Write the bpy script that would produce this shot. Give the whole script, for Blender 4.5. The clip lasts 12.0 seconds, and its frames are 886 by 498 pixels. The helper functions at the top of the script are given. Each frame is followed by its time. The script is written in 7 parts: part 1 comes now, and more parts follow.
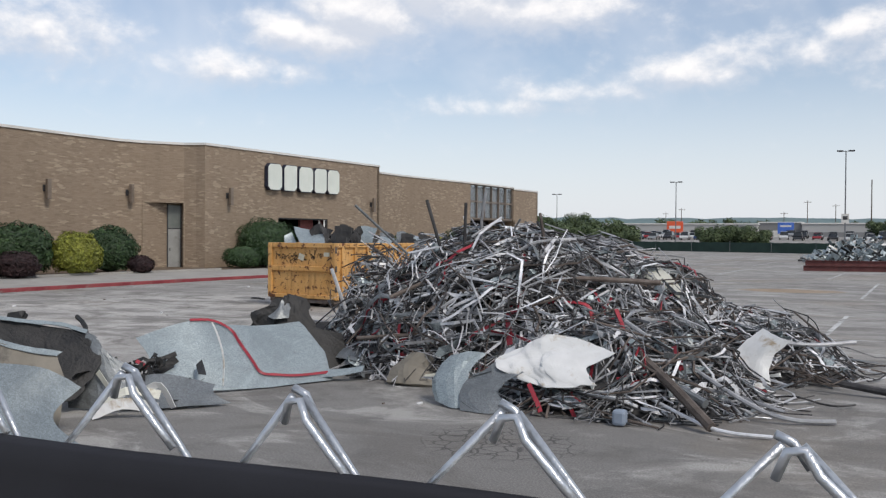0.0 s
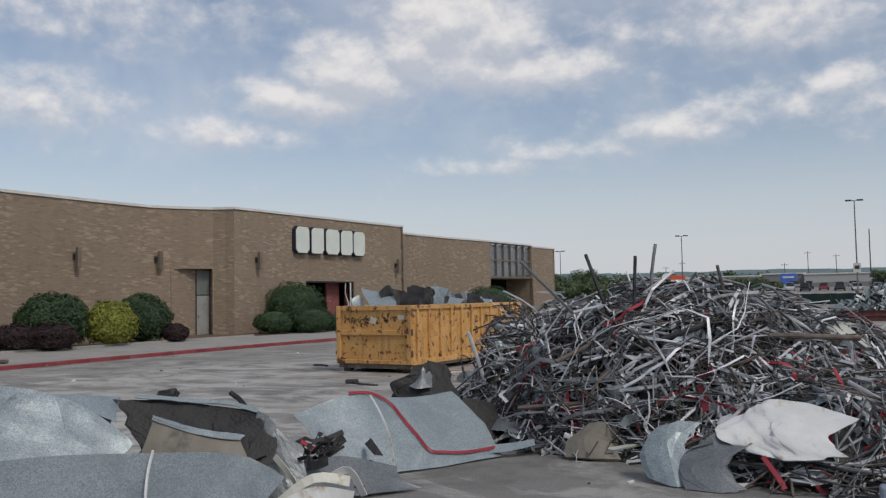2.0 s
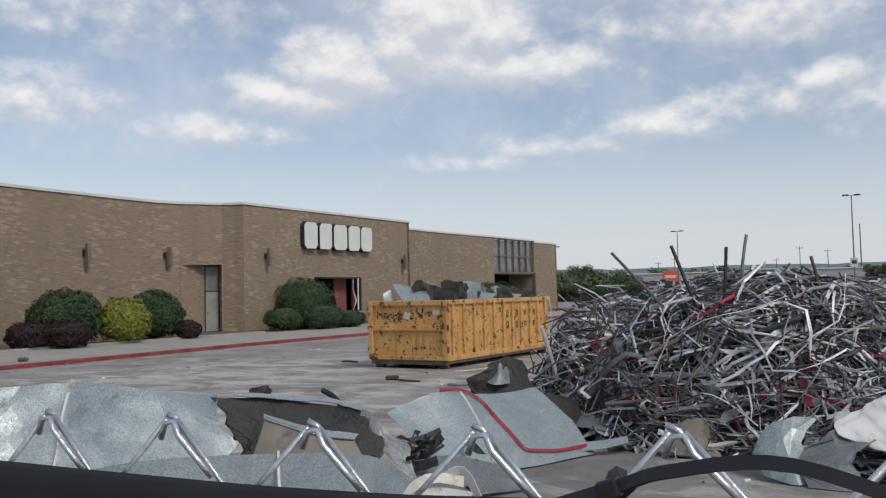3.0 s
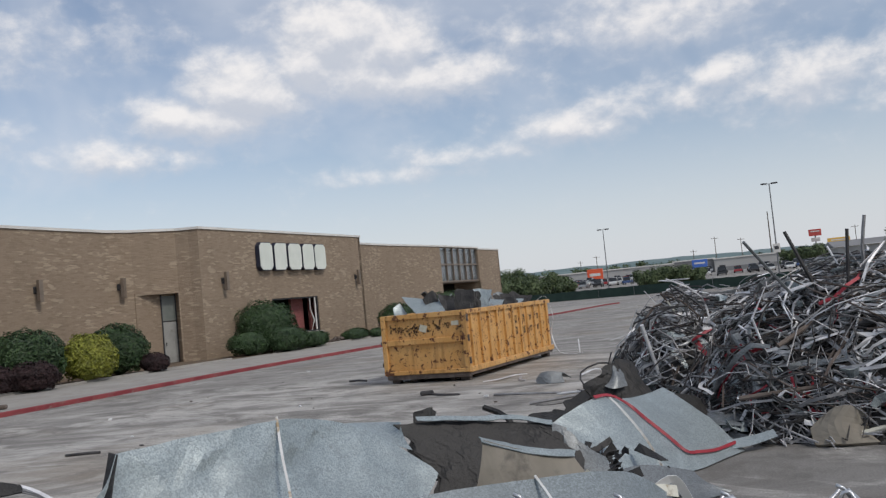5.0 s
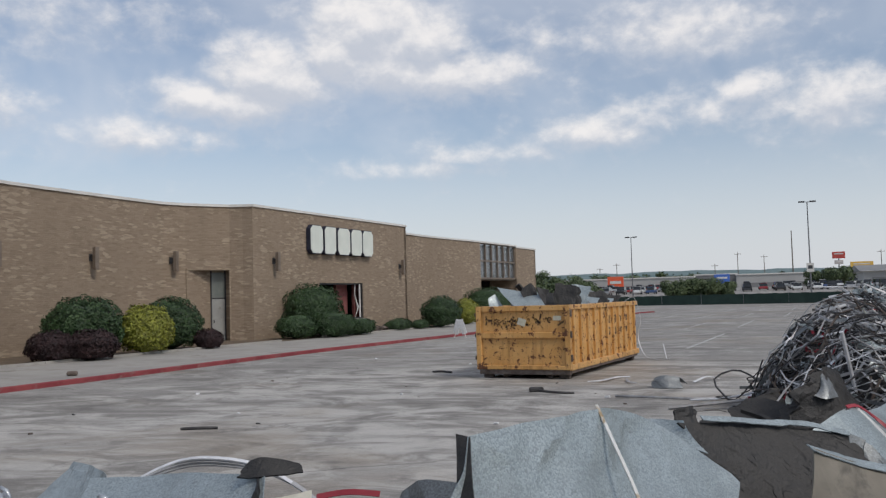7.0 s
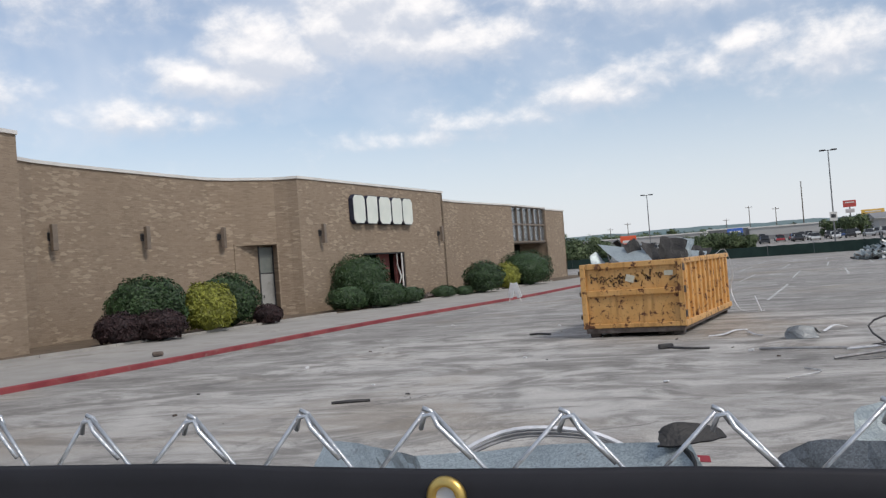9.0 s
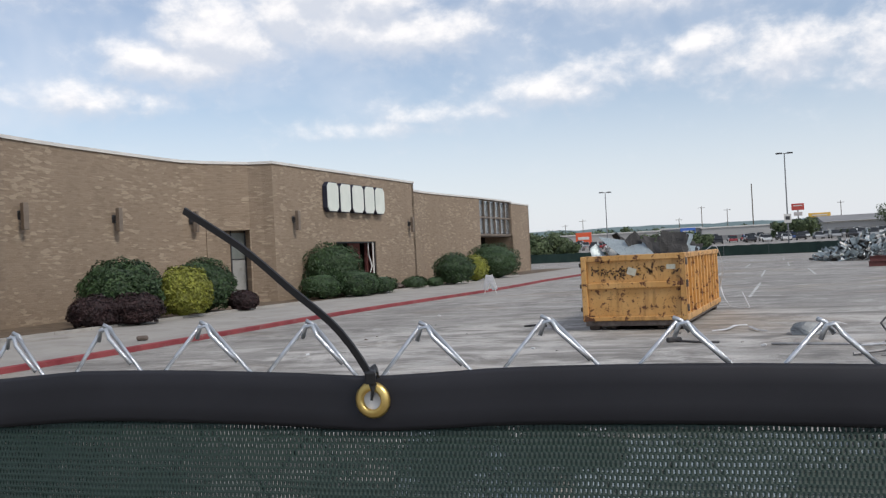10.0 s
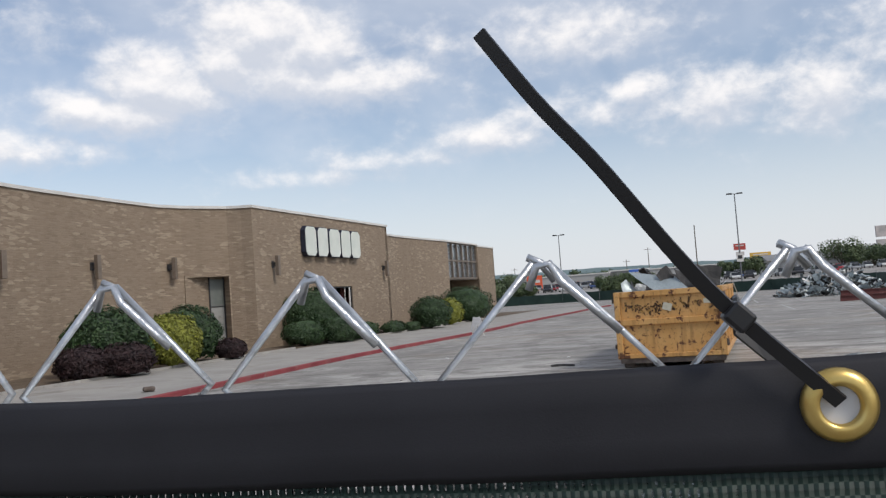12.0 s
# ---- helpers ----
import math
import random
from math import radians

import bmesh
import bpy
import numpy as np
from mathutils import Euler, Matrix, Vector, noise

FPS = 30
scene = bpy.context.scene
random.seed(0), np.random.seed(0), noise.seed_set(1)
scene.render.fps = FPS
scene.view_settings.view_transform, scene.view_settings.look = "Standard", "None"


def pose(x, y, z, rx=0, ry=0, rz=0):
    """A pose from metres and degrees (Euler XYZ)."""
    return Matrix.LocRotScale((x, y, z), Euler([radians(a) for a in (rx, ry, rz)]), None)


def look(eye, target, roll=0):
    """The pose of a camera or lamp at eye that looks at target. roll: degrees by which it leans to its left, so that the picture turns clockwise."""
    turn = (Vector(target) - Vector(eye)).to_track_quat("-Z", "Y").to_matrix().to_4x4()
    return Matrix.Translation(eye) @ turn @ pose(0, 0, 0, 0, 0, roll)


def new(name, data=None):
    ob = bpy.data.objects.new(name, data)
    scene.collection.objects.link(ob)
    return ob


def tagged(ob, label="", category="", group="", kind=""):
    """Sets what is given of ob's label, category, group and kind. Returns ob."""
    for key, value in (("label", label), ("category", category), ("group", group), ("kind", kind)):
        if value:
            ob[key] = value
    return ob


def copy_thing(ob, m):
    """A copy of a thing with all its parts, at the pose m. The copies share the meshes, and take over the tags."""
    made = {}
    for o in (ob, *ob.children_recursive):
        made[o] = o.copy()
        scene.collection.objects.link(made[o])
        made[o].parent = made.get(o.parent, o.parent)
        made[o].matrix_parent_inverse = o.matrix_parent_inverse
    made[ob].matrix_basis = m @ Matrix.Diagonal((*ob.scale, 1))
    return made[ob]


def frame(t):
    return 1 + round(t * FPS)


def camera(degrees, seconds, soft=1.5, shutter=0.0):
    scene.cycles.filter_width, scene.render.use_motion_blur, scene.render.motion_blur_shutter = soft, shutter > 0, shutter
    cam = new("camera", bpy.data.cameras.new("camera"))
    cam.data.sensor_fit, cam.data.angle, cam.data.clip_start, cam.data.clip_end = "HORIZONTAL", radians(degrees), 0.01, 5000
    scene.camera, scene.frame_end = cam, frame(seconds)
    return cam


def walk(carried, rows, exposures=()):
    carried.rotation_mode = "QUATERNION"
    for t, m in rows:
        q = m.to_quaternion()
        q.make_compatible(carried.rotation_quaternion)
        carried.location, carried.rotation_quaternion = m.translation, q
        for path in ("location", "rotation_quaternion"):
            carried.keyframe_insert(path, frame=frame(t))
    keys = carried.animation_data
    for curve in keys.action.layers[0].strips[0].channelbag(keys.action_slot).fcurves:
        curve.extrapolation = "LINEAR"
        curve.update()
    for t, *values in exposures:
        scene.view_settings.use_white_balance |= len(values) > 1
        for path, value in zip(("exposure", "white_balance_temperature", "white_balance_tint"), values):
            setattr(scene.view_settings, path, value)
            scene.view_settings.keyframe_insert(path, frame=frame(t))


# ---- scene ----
cam = camera(53.6, 12.0, soft=1.3)
PATH = [
    (0, (0.473, -0.227, 1.934), (-0.343, 1.599, 1.907), 0.4),
    (0.5, (-0.106, -0.2, 1.981), (-0.937, 1.619, 2.021), -1.5),
    (1, (-0.757, -0.162, 1.973), (-1.583, 1.657, 2.075), 0.6),
    (1.5, (-1.336, -0.181, 1.943), (-2.105, 1.66, 2.069), 0.4),
    (2, (-1.941, -0.183, 1.935), (-2.744, 1.646, 2.045), -1.1),
    (2.5, (-2.528, -0.292, 1.931), (-3.329, 1.538, 2.033), -0.9),
    (3, (-3.16, -0.304, 1.92), (-3.942, 1.534, 2.021), -1.3),
    (5, (-5.6, -0.612, 2.013), (-6.206, 1.29, 2.13), -5.5),
    (5.5, (-6.162, -0.52, 2.003), (-6.777, 1.379, 2.117), -5.4),
    (6, (-6.789, -0.341, 1.962), (-7.403, 1.559, 2.067), -2.8),
    (6.5, (-7.378, -0.293, 1.938), (-7.984, 1.611, 2.016), -1.5),
    (7, (-7.966, -0.401, 1.976), (-8.604, 1.492, 2.089), -1.6),
    (7.5, (-8.572, -0.405, 1.98), (-9.268, 1.466, 2.096), -3.1),
    (9.5, (-10.986, -0.427, 1.934), (-11.609, 1.473, 1.957), -4.4),
    (10, (-11.573, -0.475, 1.921), (-12.123, 1.447, 1.939), -2.9),
    (10.5, (-12.16, -0.453, 1.913), (-12.632, 1.49, 1.945), -2.8),
    (11, (-12.698, -0.459, 1.902), (-13.055, 1.507, 1.966), -4.2),
    (11.5, (-13.185, -0.355, 1.888), (-13.531, 1.613, 1.959), -5.2),
    (12, (-13.649, -0.271, 1.876), (-14.071, 1.68, 1.991), -4.1),
]
EXPOSURE = [(0.0, 0.30), (0.5, 0.14), (1.0, -0.04), (1.5, -0.2), (2.0, -0.14), (2.5, 0.0), (3.0, 0.05), (5.0, 0.05), (7.7, 0.03), (9.3, 0.32), (11.0, 0.34), (11.5, 0.26), (12.0, 0.24)]
walk(cam, [(t, look(eye, target, roll)) for t, eye, target, roll in PATH],
     exposures=[(t, e, 6545, 11.2) for t, e in EXPOSURE])


# ---- light ----
SUN_AZ, SUN_EL = 118.0, 46.0          # degrees from +y towards +x, and above the horizon


def math_node(nt, op, a, b=None, c=None, clamp=False):
    n = nt.nodes.new("ShaderNodeMath")
    n.operation, n.use_clamp = op, clamp
    for i, v in enumerate((a, b, c)):
        if v is None:
            continue
        if isinstance(v, (int, float)):
            n.inputs[i].default_value = v
        else:
            nt.links.new(v, n.inputs[i])
    return n.outputs[0]


def mix_col(nt, fac, a, b, blend="MIX"):
    n = nt.nodes.new("ShaderNodeMix")
    n.data_type, n.blend_type = "RGBA", blend
    for sock, v in ((n.inputs[0], fac), (n.inputs[6], a), (n.inputs[7], b)):
        if isinstance(v, (int, float)):
            sock.default_value = v
        elif isinstance(v, tuple):
            sock.default_value = (*v[:3], 1)
        else:
            nt.links.new(v, sock)
    return n.outputs[2]


def ramp(nt, x, lo, hi):
    n = nt.nodes.new("ShaderNodeMapRange")
    n.interpolation_type = "SMOOTHSTEP"
    nt.links.new(x, n.inputs[0])
    n.inputs[1].default_value, n.inputs[2].default_value = lo, hi
    return n.outputs[0]


def noise_node(nt, vec, scale, detail=4.0, rough=0.55, distortion=0.0):
    n = nt.nodes.new("ShaderNodeTexNoise")
    n.inputs["Scale"].default_value, n.inputs["Detail"].default_value = scale, detail
    n.inputs["Roughness"].default_value, n.inputs["Distortion"].default_value = rough, distortion
    if vec is not None:
        nt.links.new(vec, n.inputs["Vector"])
    return n.outputs["Fac"]


def stretch(nt, vec, sx, sy, sz, rz=0.0):
    n = nt.nodes.new("ShaderNodeMapping")
    n.inputs["Scale"].default_value = (sx, sy, sz)
    n.inputs["Rotation"].default_value = (0, 0, radians(rz))
    nt.links.new(vec, n.inputs["Vector"])
    return n.outputs[0]


# Broken cumulus over a hazy blue sky: azimuth, elevation, half width, half height (degrees), weight.
CLOUDS = [
    (-23.2, 17.3, 2.9, 1.9, 1.23), (-25.4, 15.9, 1.9, 1.3, 1.17), (-20.0, 16.6, 2.2, 1.5, 1.17), (-17.6, 14.4, 3.6, 1.0, 1.11), (-21.5, 14.9, 3.4, 1.1, 1.04),
    (-29.6, 14.4, 2.6, 1.5, 1.23), (-31.6, 12.7, 3.0, 0.9, 1.04), (-34.2, 13.0, 1.8, 0.8, 0.99), (-37.5, 10.5, 3.2, 0.7, 0.8), (-48.7, 12.0, 3.6, 1.5, 0.69),
    (-46.0, 17.2, 8.5, 1.3, 0.49), (-8.4, 10.4, 2.4, 0.9, 0.85), (-15.2, 9.2, 3.4, 0.55, 0.58), (-20.5, 8.4, 4.2, 0.45, 0.52), (-3.3, 11.3, 5.5, 0.9, 0.58),
    (1.6, 12.3, 2.4, 0.8, 0.8), (5.4, 11.2, 3.4, 1.4, 0.85), (-2.4, 16.2, 4.6, 1.3, 0.76), (-9.5, 16.2, 4.4, 1.0, 0.47), (11.8, 10.8, 2.8, 1.6, 0.89),
    (20.0, 13.0, 5.0, 1.8, 0.85), (-60.0, 15.0, 5.0, 2.0, 0.58), (35.0, 16.0, 7.0, 2.5, 0.85),
]


def build_world():
    world = bpy.data.worlds.new("sky")
    scene.world = world
    world.use_nodes = True
    nt = world.node_tree
    nt.nodes.clear()
    out = nt.nodes.new("ShaderNodeOutputWorld")
    bg = nt.nodes.new("ShaderNodeBackground")
    nt.links.new(bg.outputs[0], out.inputs[0])
    sky = nt.nodes.new("ShaderNodeTexSky")
    sky.sky_type, sky.sun_disc = "NISHITA", False
    sky.sun_elevation, sky.sun_rotation = radians(SUN_EL), radians(SUN_AZ)
    sky.air_density, sky.dust_density, sky.ozone_density = 1.0, 1.2, 1.5
    blue = mix_col(nt, 1.0, sky.outputs[0], (0.105, 0.105, 0.105), "MULTIPLY")
    co = nt.nodes.new("ShaderNodeTexCoord").outputs["Generated"]
    sep = nt.nodes.new("ShaderNodeSeparateXYZ")
    nt.links.new(co, sep.inputs[0])
    x, y, z = sep.outputs
    az = math_node(nt, "MULTIPLY", math_node(nt, "ARCTAN2", x, y), 57.2958)
    el = math_node(nt, "MULTIPLY", math_node(nt, "ARCSINE", z), 57.2958)

    def density(lift):
        e = math_node(nt, "ADD", el, lift)
        v = nt.nodes.new("ShaderNodeCombineXYZ")
        nt.links.new(math_node(nt, "MULTIPLY", az, 0.15), v.inputs[0])
        nt.links.new(math_node(nt, "MULTIPLY", e, 0.21), v.inputs[1])
        puff = noise_node(nt, v.outputs[0], 3.0, 10.0, 0.58, 0.15)
        broad = noise_node(nt, v.outputs[0], 0.8, 3.0, 0.5)
        total = None
        for ca, ce, wa, we, weight in CLOUDS:
            da = math_node(nt, "POWER", math_node(nt, "ABSOLUTE", math_node(nt, "MULTIPLY_ADD", az, 1 / wa, -ca / wa)), 2.0)
            de = math_node(nt, "POWER", math_node(nt, "ABSOLUTE", math_node(nt, "MULTIPLY_ADD", e, 1 / we, -ce / we)), 2.0)
            g = math_node(nt, "EXPONENT", math_node(nt, "MULTIPLY", math_node(nt, "ADD", da, de), -0.42))
            g = math_node(nt, "MULTIPLY", g, weight)
            total = g if total is None else math_node(nt, "MAXIMUM", total, g)
        d = math_node(nt, "MULTIPLY_ADD", puff, 1.7, -0.85)
        d = math_node(nt, "ADD", d, math_node(nt, "MULTIPLY_ADD", broad, 0.24, -0.12))
        return math_node(nt, "ADD", d, math_node(nt, "MULTIPLY_ADD", total, 1.3, -0.66))

    here, above = density(0.0), density(0.9)
    cover = math_node(nt, "MULTIPLY", ramp(nt, here, -0.62, 0.52), 0.94)
    lit = ramp(nt, math_node(nt, "SUBTRACT", here, above), -0.40, 0.75)
    cloud = mix_col(nt, lit, (0.555, 0.59, 0.655), (0.89, 0.87, 0.853))
    veil = math_node(nt, "MULTIPLY", ramp(nt, noise_node(nt, co, 2.2, 5.0, 0.6, 0.6), 0.25, 0.75), 0.66)
    low = math_node(nt, "SUBTRACT", 1.0, ramp(nt, el, -1.0, 16.0))
    thin = math_node(nt, "MAXIMUM", veil, math_node(nt, "MULTIPLY", low, 0.82))
    col = mix_col(nt, thin, blue, (0.665, 0.70, 0.76))
    fade = math_node(nt, "MULTIPLY", cover, math_node(nt, "MULTIPLY_ADD", ramp(nt, el, 3.0, 9.5), 0.92, 0.03))
    col = mix_col(nt, fade, col, cloud)
    nt.links.new(col, bg.inputs[0])
    bg.inputs[1].default_value = 1.0


build_world()
sun = new("sun", bpy.data.lights.new("sun", "SUN"))
sun.data.energy, sun.data.angle, sun.data.color = 1.5, radians(14), (1.0, 0.95, 0.87)
sun.matrix_world = look((0, 0, 60), (-60 * math.cos(radians(SUN_EL)) * math.sin(radians(SUN_AZ)),
                                    -60 * math.cos(radians(SUN_EL)) * math.cos(radians(SUN_AZ)),
                                    60 - 60 * math.sin(radians(SUN_EL))))


# ---- materials ----
def material(name, c1, c2, scale=3.0, rough=0.8, metal=0.0, bump=0.0, bump_scale=40.0, stain=None, stain_scale=1.0,
             stain_at=(0.55, 0.7), per_object=0.0, island=0.0, coat=0.0, detail=6.0, squash=(1, 1, 1), rough_var=0.0, transl=0.0):
    m = bpy.data.materials.new(name)
    m.use_nodes = True
    nt = m.node_tree
    b = nt.nodes["Principled BSDF"]
    co = nt.nodes.new("ShaderNodeTexCoord").outputs["Object"]
    if squash != (1, 1, 1):
        co = stretch(nt, co, *squash)
    n = noise_node(nt, co, scale, detail, 0.6)
    col = mix_col(nt, ramp(nt, n, 0.3, 0.7), c1, c2)
    grain = noise_node(nt, co, bump_scale, 3.0, 0.6)
    col = mix_col(nt, math_node(nt, "MULTIPLY_ADD", grain, 0.5, -0.12, clamp=True), col, mix_col(nt, 1.0, col, (0.55, 0.55, 0.55), "MULTIPLY"))
    if stain:
        s = noise_node(nt, co, stain_scale, 8.0, 0.65, 0.4)
        col = mix_col(nt, ramp(nt, s, *stain_at), col, stain)
    if per_object or island:
        src = nt.nodes.new("ShaderNodeObjectInfo").outputs["Random"]
        if island:
            src = math_node(nt, "FRACT", math_node(nt, "ADD", src, nt.nodes.new("ShaderNodeNewGeometry").outputs["Random Per Island"]))
        amount = per_object or island
        f = math_node(nt, "MULTIPLY_ADD", src, 2 * amount, 1 - amount)
        v = nt.nodes.new("ShaderNodeCombineXYZ")
        for i in range(3):
            nt.links.new(f, v.inputs[i])
        col = mix_col(nt, 1.0, col, v.outputs[0], "MULTIPLY")
    nt.links.new(col, b.inputs["Base Color"])
    b.inputs["Metallic"].default_value = metal
    if rough_var:
        r = math_node(nt, "MULTIPLY_ADD", n, rough_var, rough - rough_var / 2, clamp=True)
        nt.links.new(r, b.inputs["Roughness"])
    else:
        b.inputs["Roughness"].default_value = rough
    if coat:
        b.inputs["Coat Weight"].default_value = coat
    if transl:
        b.inputs["Transmission Weight"].default_value = 0.0
        b.inputs["Subsurface Weight"].default_value = transl
        b.inputs["Subsurface Radius"].default_value = (0.02, 0.03, 0.01)
    if bump:
        bn = nt.nodes.new("ShaderNodeBump")
        bn.inputs["Strength"].default_value, bn.inputs["Distance"].default_value = bump, 0.02
        nt.links.new(grain, bn.inputs["Height"])
        nt.links.new(bn.outputs[0], b.inputs["Normal"])
    return m


def brick_material():
    m = bpy.data.materials.new("tan_brick")
    m.use_nodes = True
    nt = m.node_tree
    b = nt.nodes["Principled BSDF"]
    uv = nt.nodes.new("ShaderNodeUVMap").outputs[0]
    br = nt.nodes.new("ShaderNodeTexBrick")
    nt.links.new(uv, br.inputs["Vector"])
    br.inputs["Scale"].default_value = 1.0
    br.inputs["Brick Width"].default_value, br.inputs["Row Height"].default_value = 0.30, 0.085
    br.inputs["Mortar Size"].default_value, br.inputs["Mortar Smooth"].default_value = 0.007, 0.2
    br.inputs["Color1"].default_value, br.inputs["Color2"].default_value = (0, 0, 0, 1), (1, 1, 1, 1)
    br.inputs["Mortar"].default_value = (0.5, 0.5, 0.5, 1)
    tone = nt.nodes.new("ShaderNodeSeparateColor")
    nt.links.new(br.outputs["Color"], tone.inputs[0])
    col = mix_col(nt, tone.outputs[0], (0.245, 0.185, 0.130), (0.285, 0.220, 0.158))
    # odd pale and dark bricks, laid in loose drifts
    cell = nt.nodes.new("ShaderNodeTexVoronoi")
    nt.links.new(stretch(nt, uv, 2.9, 11.5, 1), cell.inputs["Vector"])
    cell.inputs["Scale"].default_value = 1.0
    pick = nt.nodes.new("ShaderNodeSeparateColor")
    nt.links.new(cell.outputs["Color"], pick.inputs[0])
    drift = noise_node(nt, stretch(nt, uv, 0.35, 0.6, 1), 1.0, 3.0, 0.6)
    dark = math_node(nt, "MULTIPLY", ramp(nt, math_node(nt, "ADD", pick.outputs[0], math_node(nt, "MULTIPLY", drift, 0.9)), 1.16, 1.30), 0.24)
    col = mix_col(nt, dark, col, (0.135, 0.095, 0.065))
    pale = ramp(nt, math_node(nt, "ADD", pick.outputs[1], math_node(nt, "MULTIPLY", drift, 1.5)), 1.58, 1.68)
    col = mix_col(nt, math_node(nt, "MULTIPLY", pale, 0.40), col, (0.50, 0.41, 0.30))
    col = mix_col(nt, math_node(nt, "MULTIPLY", br.outputs["Fac"], 0.4), col, (0.27, 0.215, 0.16))
    wash = noise_node(nt, stretch(nt, uv, 0.8, 0.16, 1), 1.0, 4.0, 0.6)
    col = mix_col(nt, math_node(nt, "MULTIPLY", ramp(nt, wash, 0.45, 0.75), 0.32), col, (0.185, 0.14, 0.098))
    nt.links.new(col, b.inputs["Base Color"])
    b.inputs["Roughness"].default_value = 0.92
    bn = nt.nodes.new("ShaderNodeBump")
    bn.inputs["Strength"].default_value, bn.inputs["Distance"].default_value = 0.5, 0.02
    nt.links.new(math_node(nt, "ADD", math_node(nt, "MULTIPLY", br.outputs["Fac"], -1.0), pick.outputs[2]), bn.inputs["Height"])
    nt.links.new(bn.outputs[0], b.inputs["Normal"])
    return m


def asphalt_material():
    m = bpy.data.materials.new("worn_asphalt")
    m.use_nodes = True
    nt = m.node_tree
    b = nt.nodes["Principled BSDF"]
    co = nt.nodes.new("ShaderNodeTexCoord").outputs["Object"]
    broad = noise_node(nt, co, 0.07, 4.0, 0.55)
    col = mix_col(nt, ramp(nt, broad, 0.35, 0.65), (0.30, 0.285, 0.26), (0.40, 0.38, 0.35))
    sep = nt.nodes.new("ShaderNodeSeparateXYZ")
    nt.links.new(co, sep.inputs[0])

    def spot(cx, cy, rx, ry, fray=1.0, scale=0.5):
        """A frayed patch on the ground round a place."""
        ex = math_node(nt, "POWER", math_node(nt, "ABSOLUTE", math_node(nt, "MULTIPLY_ADD", sep.outputs[0], 1 / rx, -cx / rx)), 2.0)
        ey = math_node(nt, "POWER", math_node(nt, "ABSOLUTE", math_node(nt, "MULTIPLY_ADD", sep.outputs[1], 1 / ry, -cy / ry)), 2.0)
        n = math_node(nt, "MULTIPLY_ADD", noise_node(nt, co, scale, 6.0, 0.65, 0.6), 2 * fray, -fray)
        return ramp(nt, math_node(nt, "SUBTRACT", math_node(nt, "ADD", 1.0, n), math_node(nt, "ADD", ex, ey)), -0.25, 0.45)

    # a broken-up paler region of the lot, and a darker region round the heap
    pale_area = math_node(nt, "MULTIPLY", spot(-11.5, 15.5, 11.0, 10.5, 0.8, 0.3), ramp(nt, noise_node(nt, stretch(nt, co, 0.45, 0.9, 1), 1.0, 8.0, 0.66, 0.8), 0.40, 0.58))
    col = mix_col(nt, math_node(nt, "MULTIPLY", pale_area, 0.88), col, (0.60, 0.575, 0.53))
    bare = spot(-1.5, 8.0, 7.0, 7.5, 0.5, 0.35)
    col = mix_col(nt, math_node(nt, "MULTIPLY", bare, 0.85), col, (0.215, 0.205, 0.19))
    swirl = noise_node(nt, stretch(nt, co, 0.30, 0.48, 1, -20), 1.0, 10.0, 0.7, 1.5)
    col = mix_col(nt, math_node(nt, "MULTIPLY", ramp(nt, swirl, 0.50, 0.62), 0.65), col, (0.54, 0.52, 0.48))
    scuff = noise_node(nt, stretch(nt, co, 0.34, 0.60, 1, 12), 1.0, 10.0, 0.72, 1.3)
    col = mix_col(nt, math_node(nt, "MULTIPLY", ramp(nt, scuff, 0.47, 0.61), 0.72), col, (0.165, 0.152, 0.135))
    tyre = noise_node(nt, stretch(nt, co, 0.50, 0.11, 1), 1.0, 7.0, 0.62, 0.4)
    col = mix_col(nt, math_node(nt, "MULTIPLY", ramp(nt, tyre, 0.54, 0.66), 0.35), col, (0.20, 0.19, 0.175))
    mud = noise_node(nt, co, 0.16, 5.0, 0.6, 0.5)
    col = mix_col(nt, math_node(nt, "MULTIPLY", ramp(nt, mud, 0.50, 0.66), 0.45), col, (0.33, 0.27, 0.20))
    col = mix_col(nt, math_node(nt, "MULTIPLY", spot(-1.0, 35.3, 1.9, 1.3, 0.5, 1.2), 0.6), col, (0.42, 0.27, 0.13))
    spots = noise_node(nt, co, 1.3, 8.0, 0.7)
    col = mix_col(nt, math_node(nt, "MULTIPLY", ramp(nt, spots, 0.53, 0.66), 0.55), col, (0.15, 0.142, 0.13))
    grit = noise_node(nt, co, 55.0, 3.0, 0.7)
    col = mix_col(nt, ramp(nt, grit, 0.42, 0.62), mix_col(nt, 1.0, col, (0.68, 0.68, 0.68), "MULTIPLY"), col)
    # cracks: cell edges where a broad mask lets them show
    warp = nt.nodes.new("ShaderNodeMix")
    warp.data_type = "VECTOR"
    wn = nt.nodes.new("ShaderNodeTexNoise")
    wn.inputs["Scale"].default_value, wn.inputs["Detail"].default_value = 2.5, 4.0
    nt.links.new(co, wn.inputs["Vector"])
    warp.inputs[0].default_value = 0.16
    nt.links.new(co, warp.inputs[4])
    nt.links.new(wn.outputs["Color"], warp.inputs[5])
    crack_total = None
    crazed = spot(-2.4, 7.5, 0.8, 0.7, 0.5, 1.5)
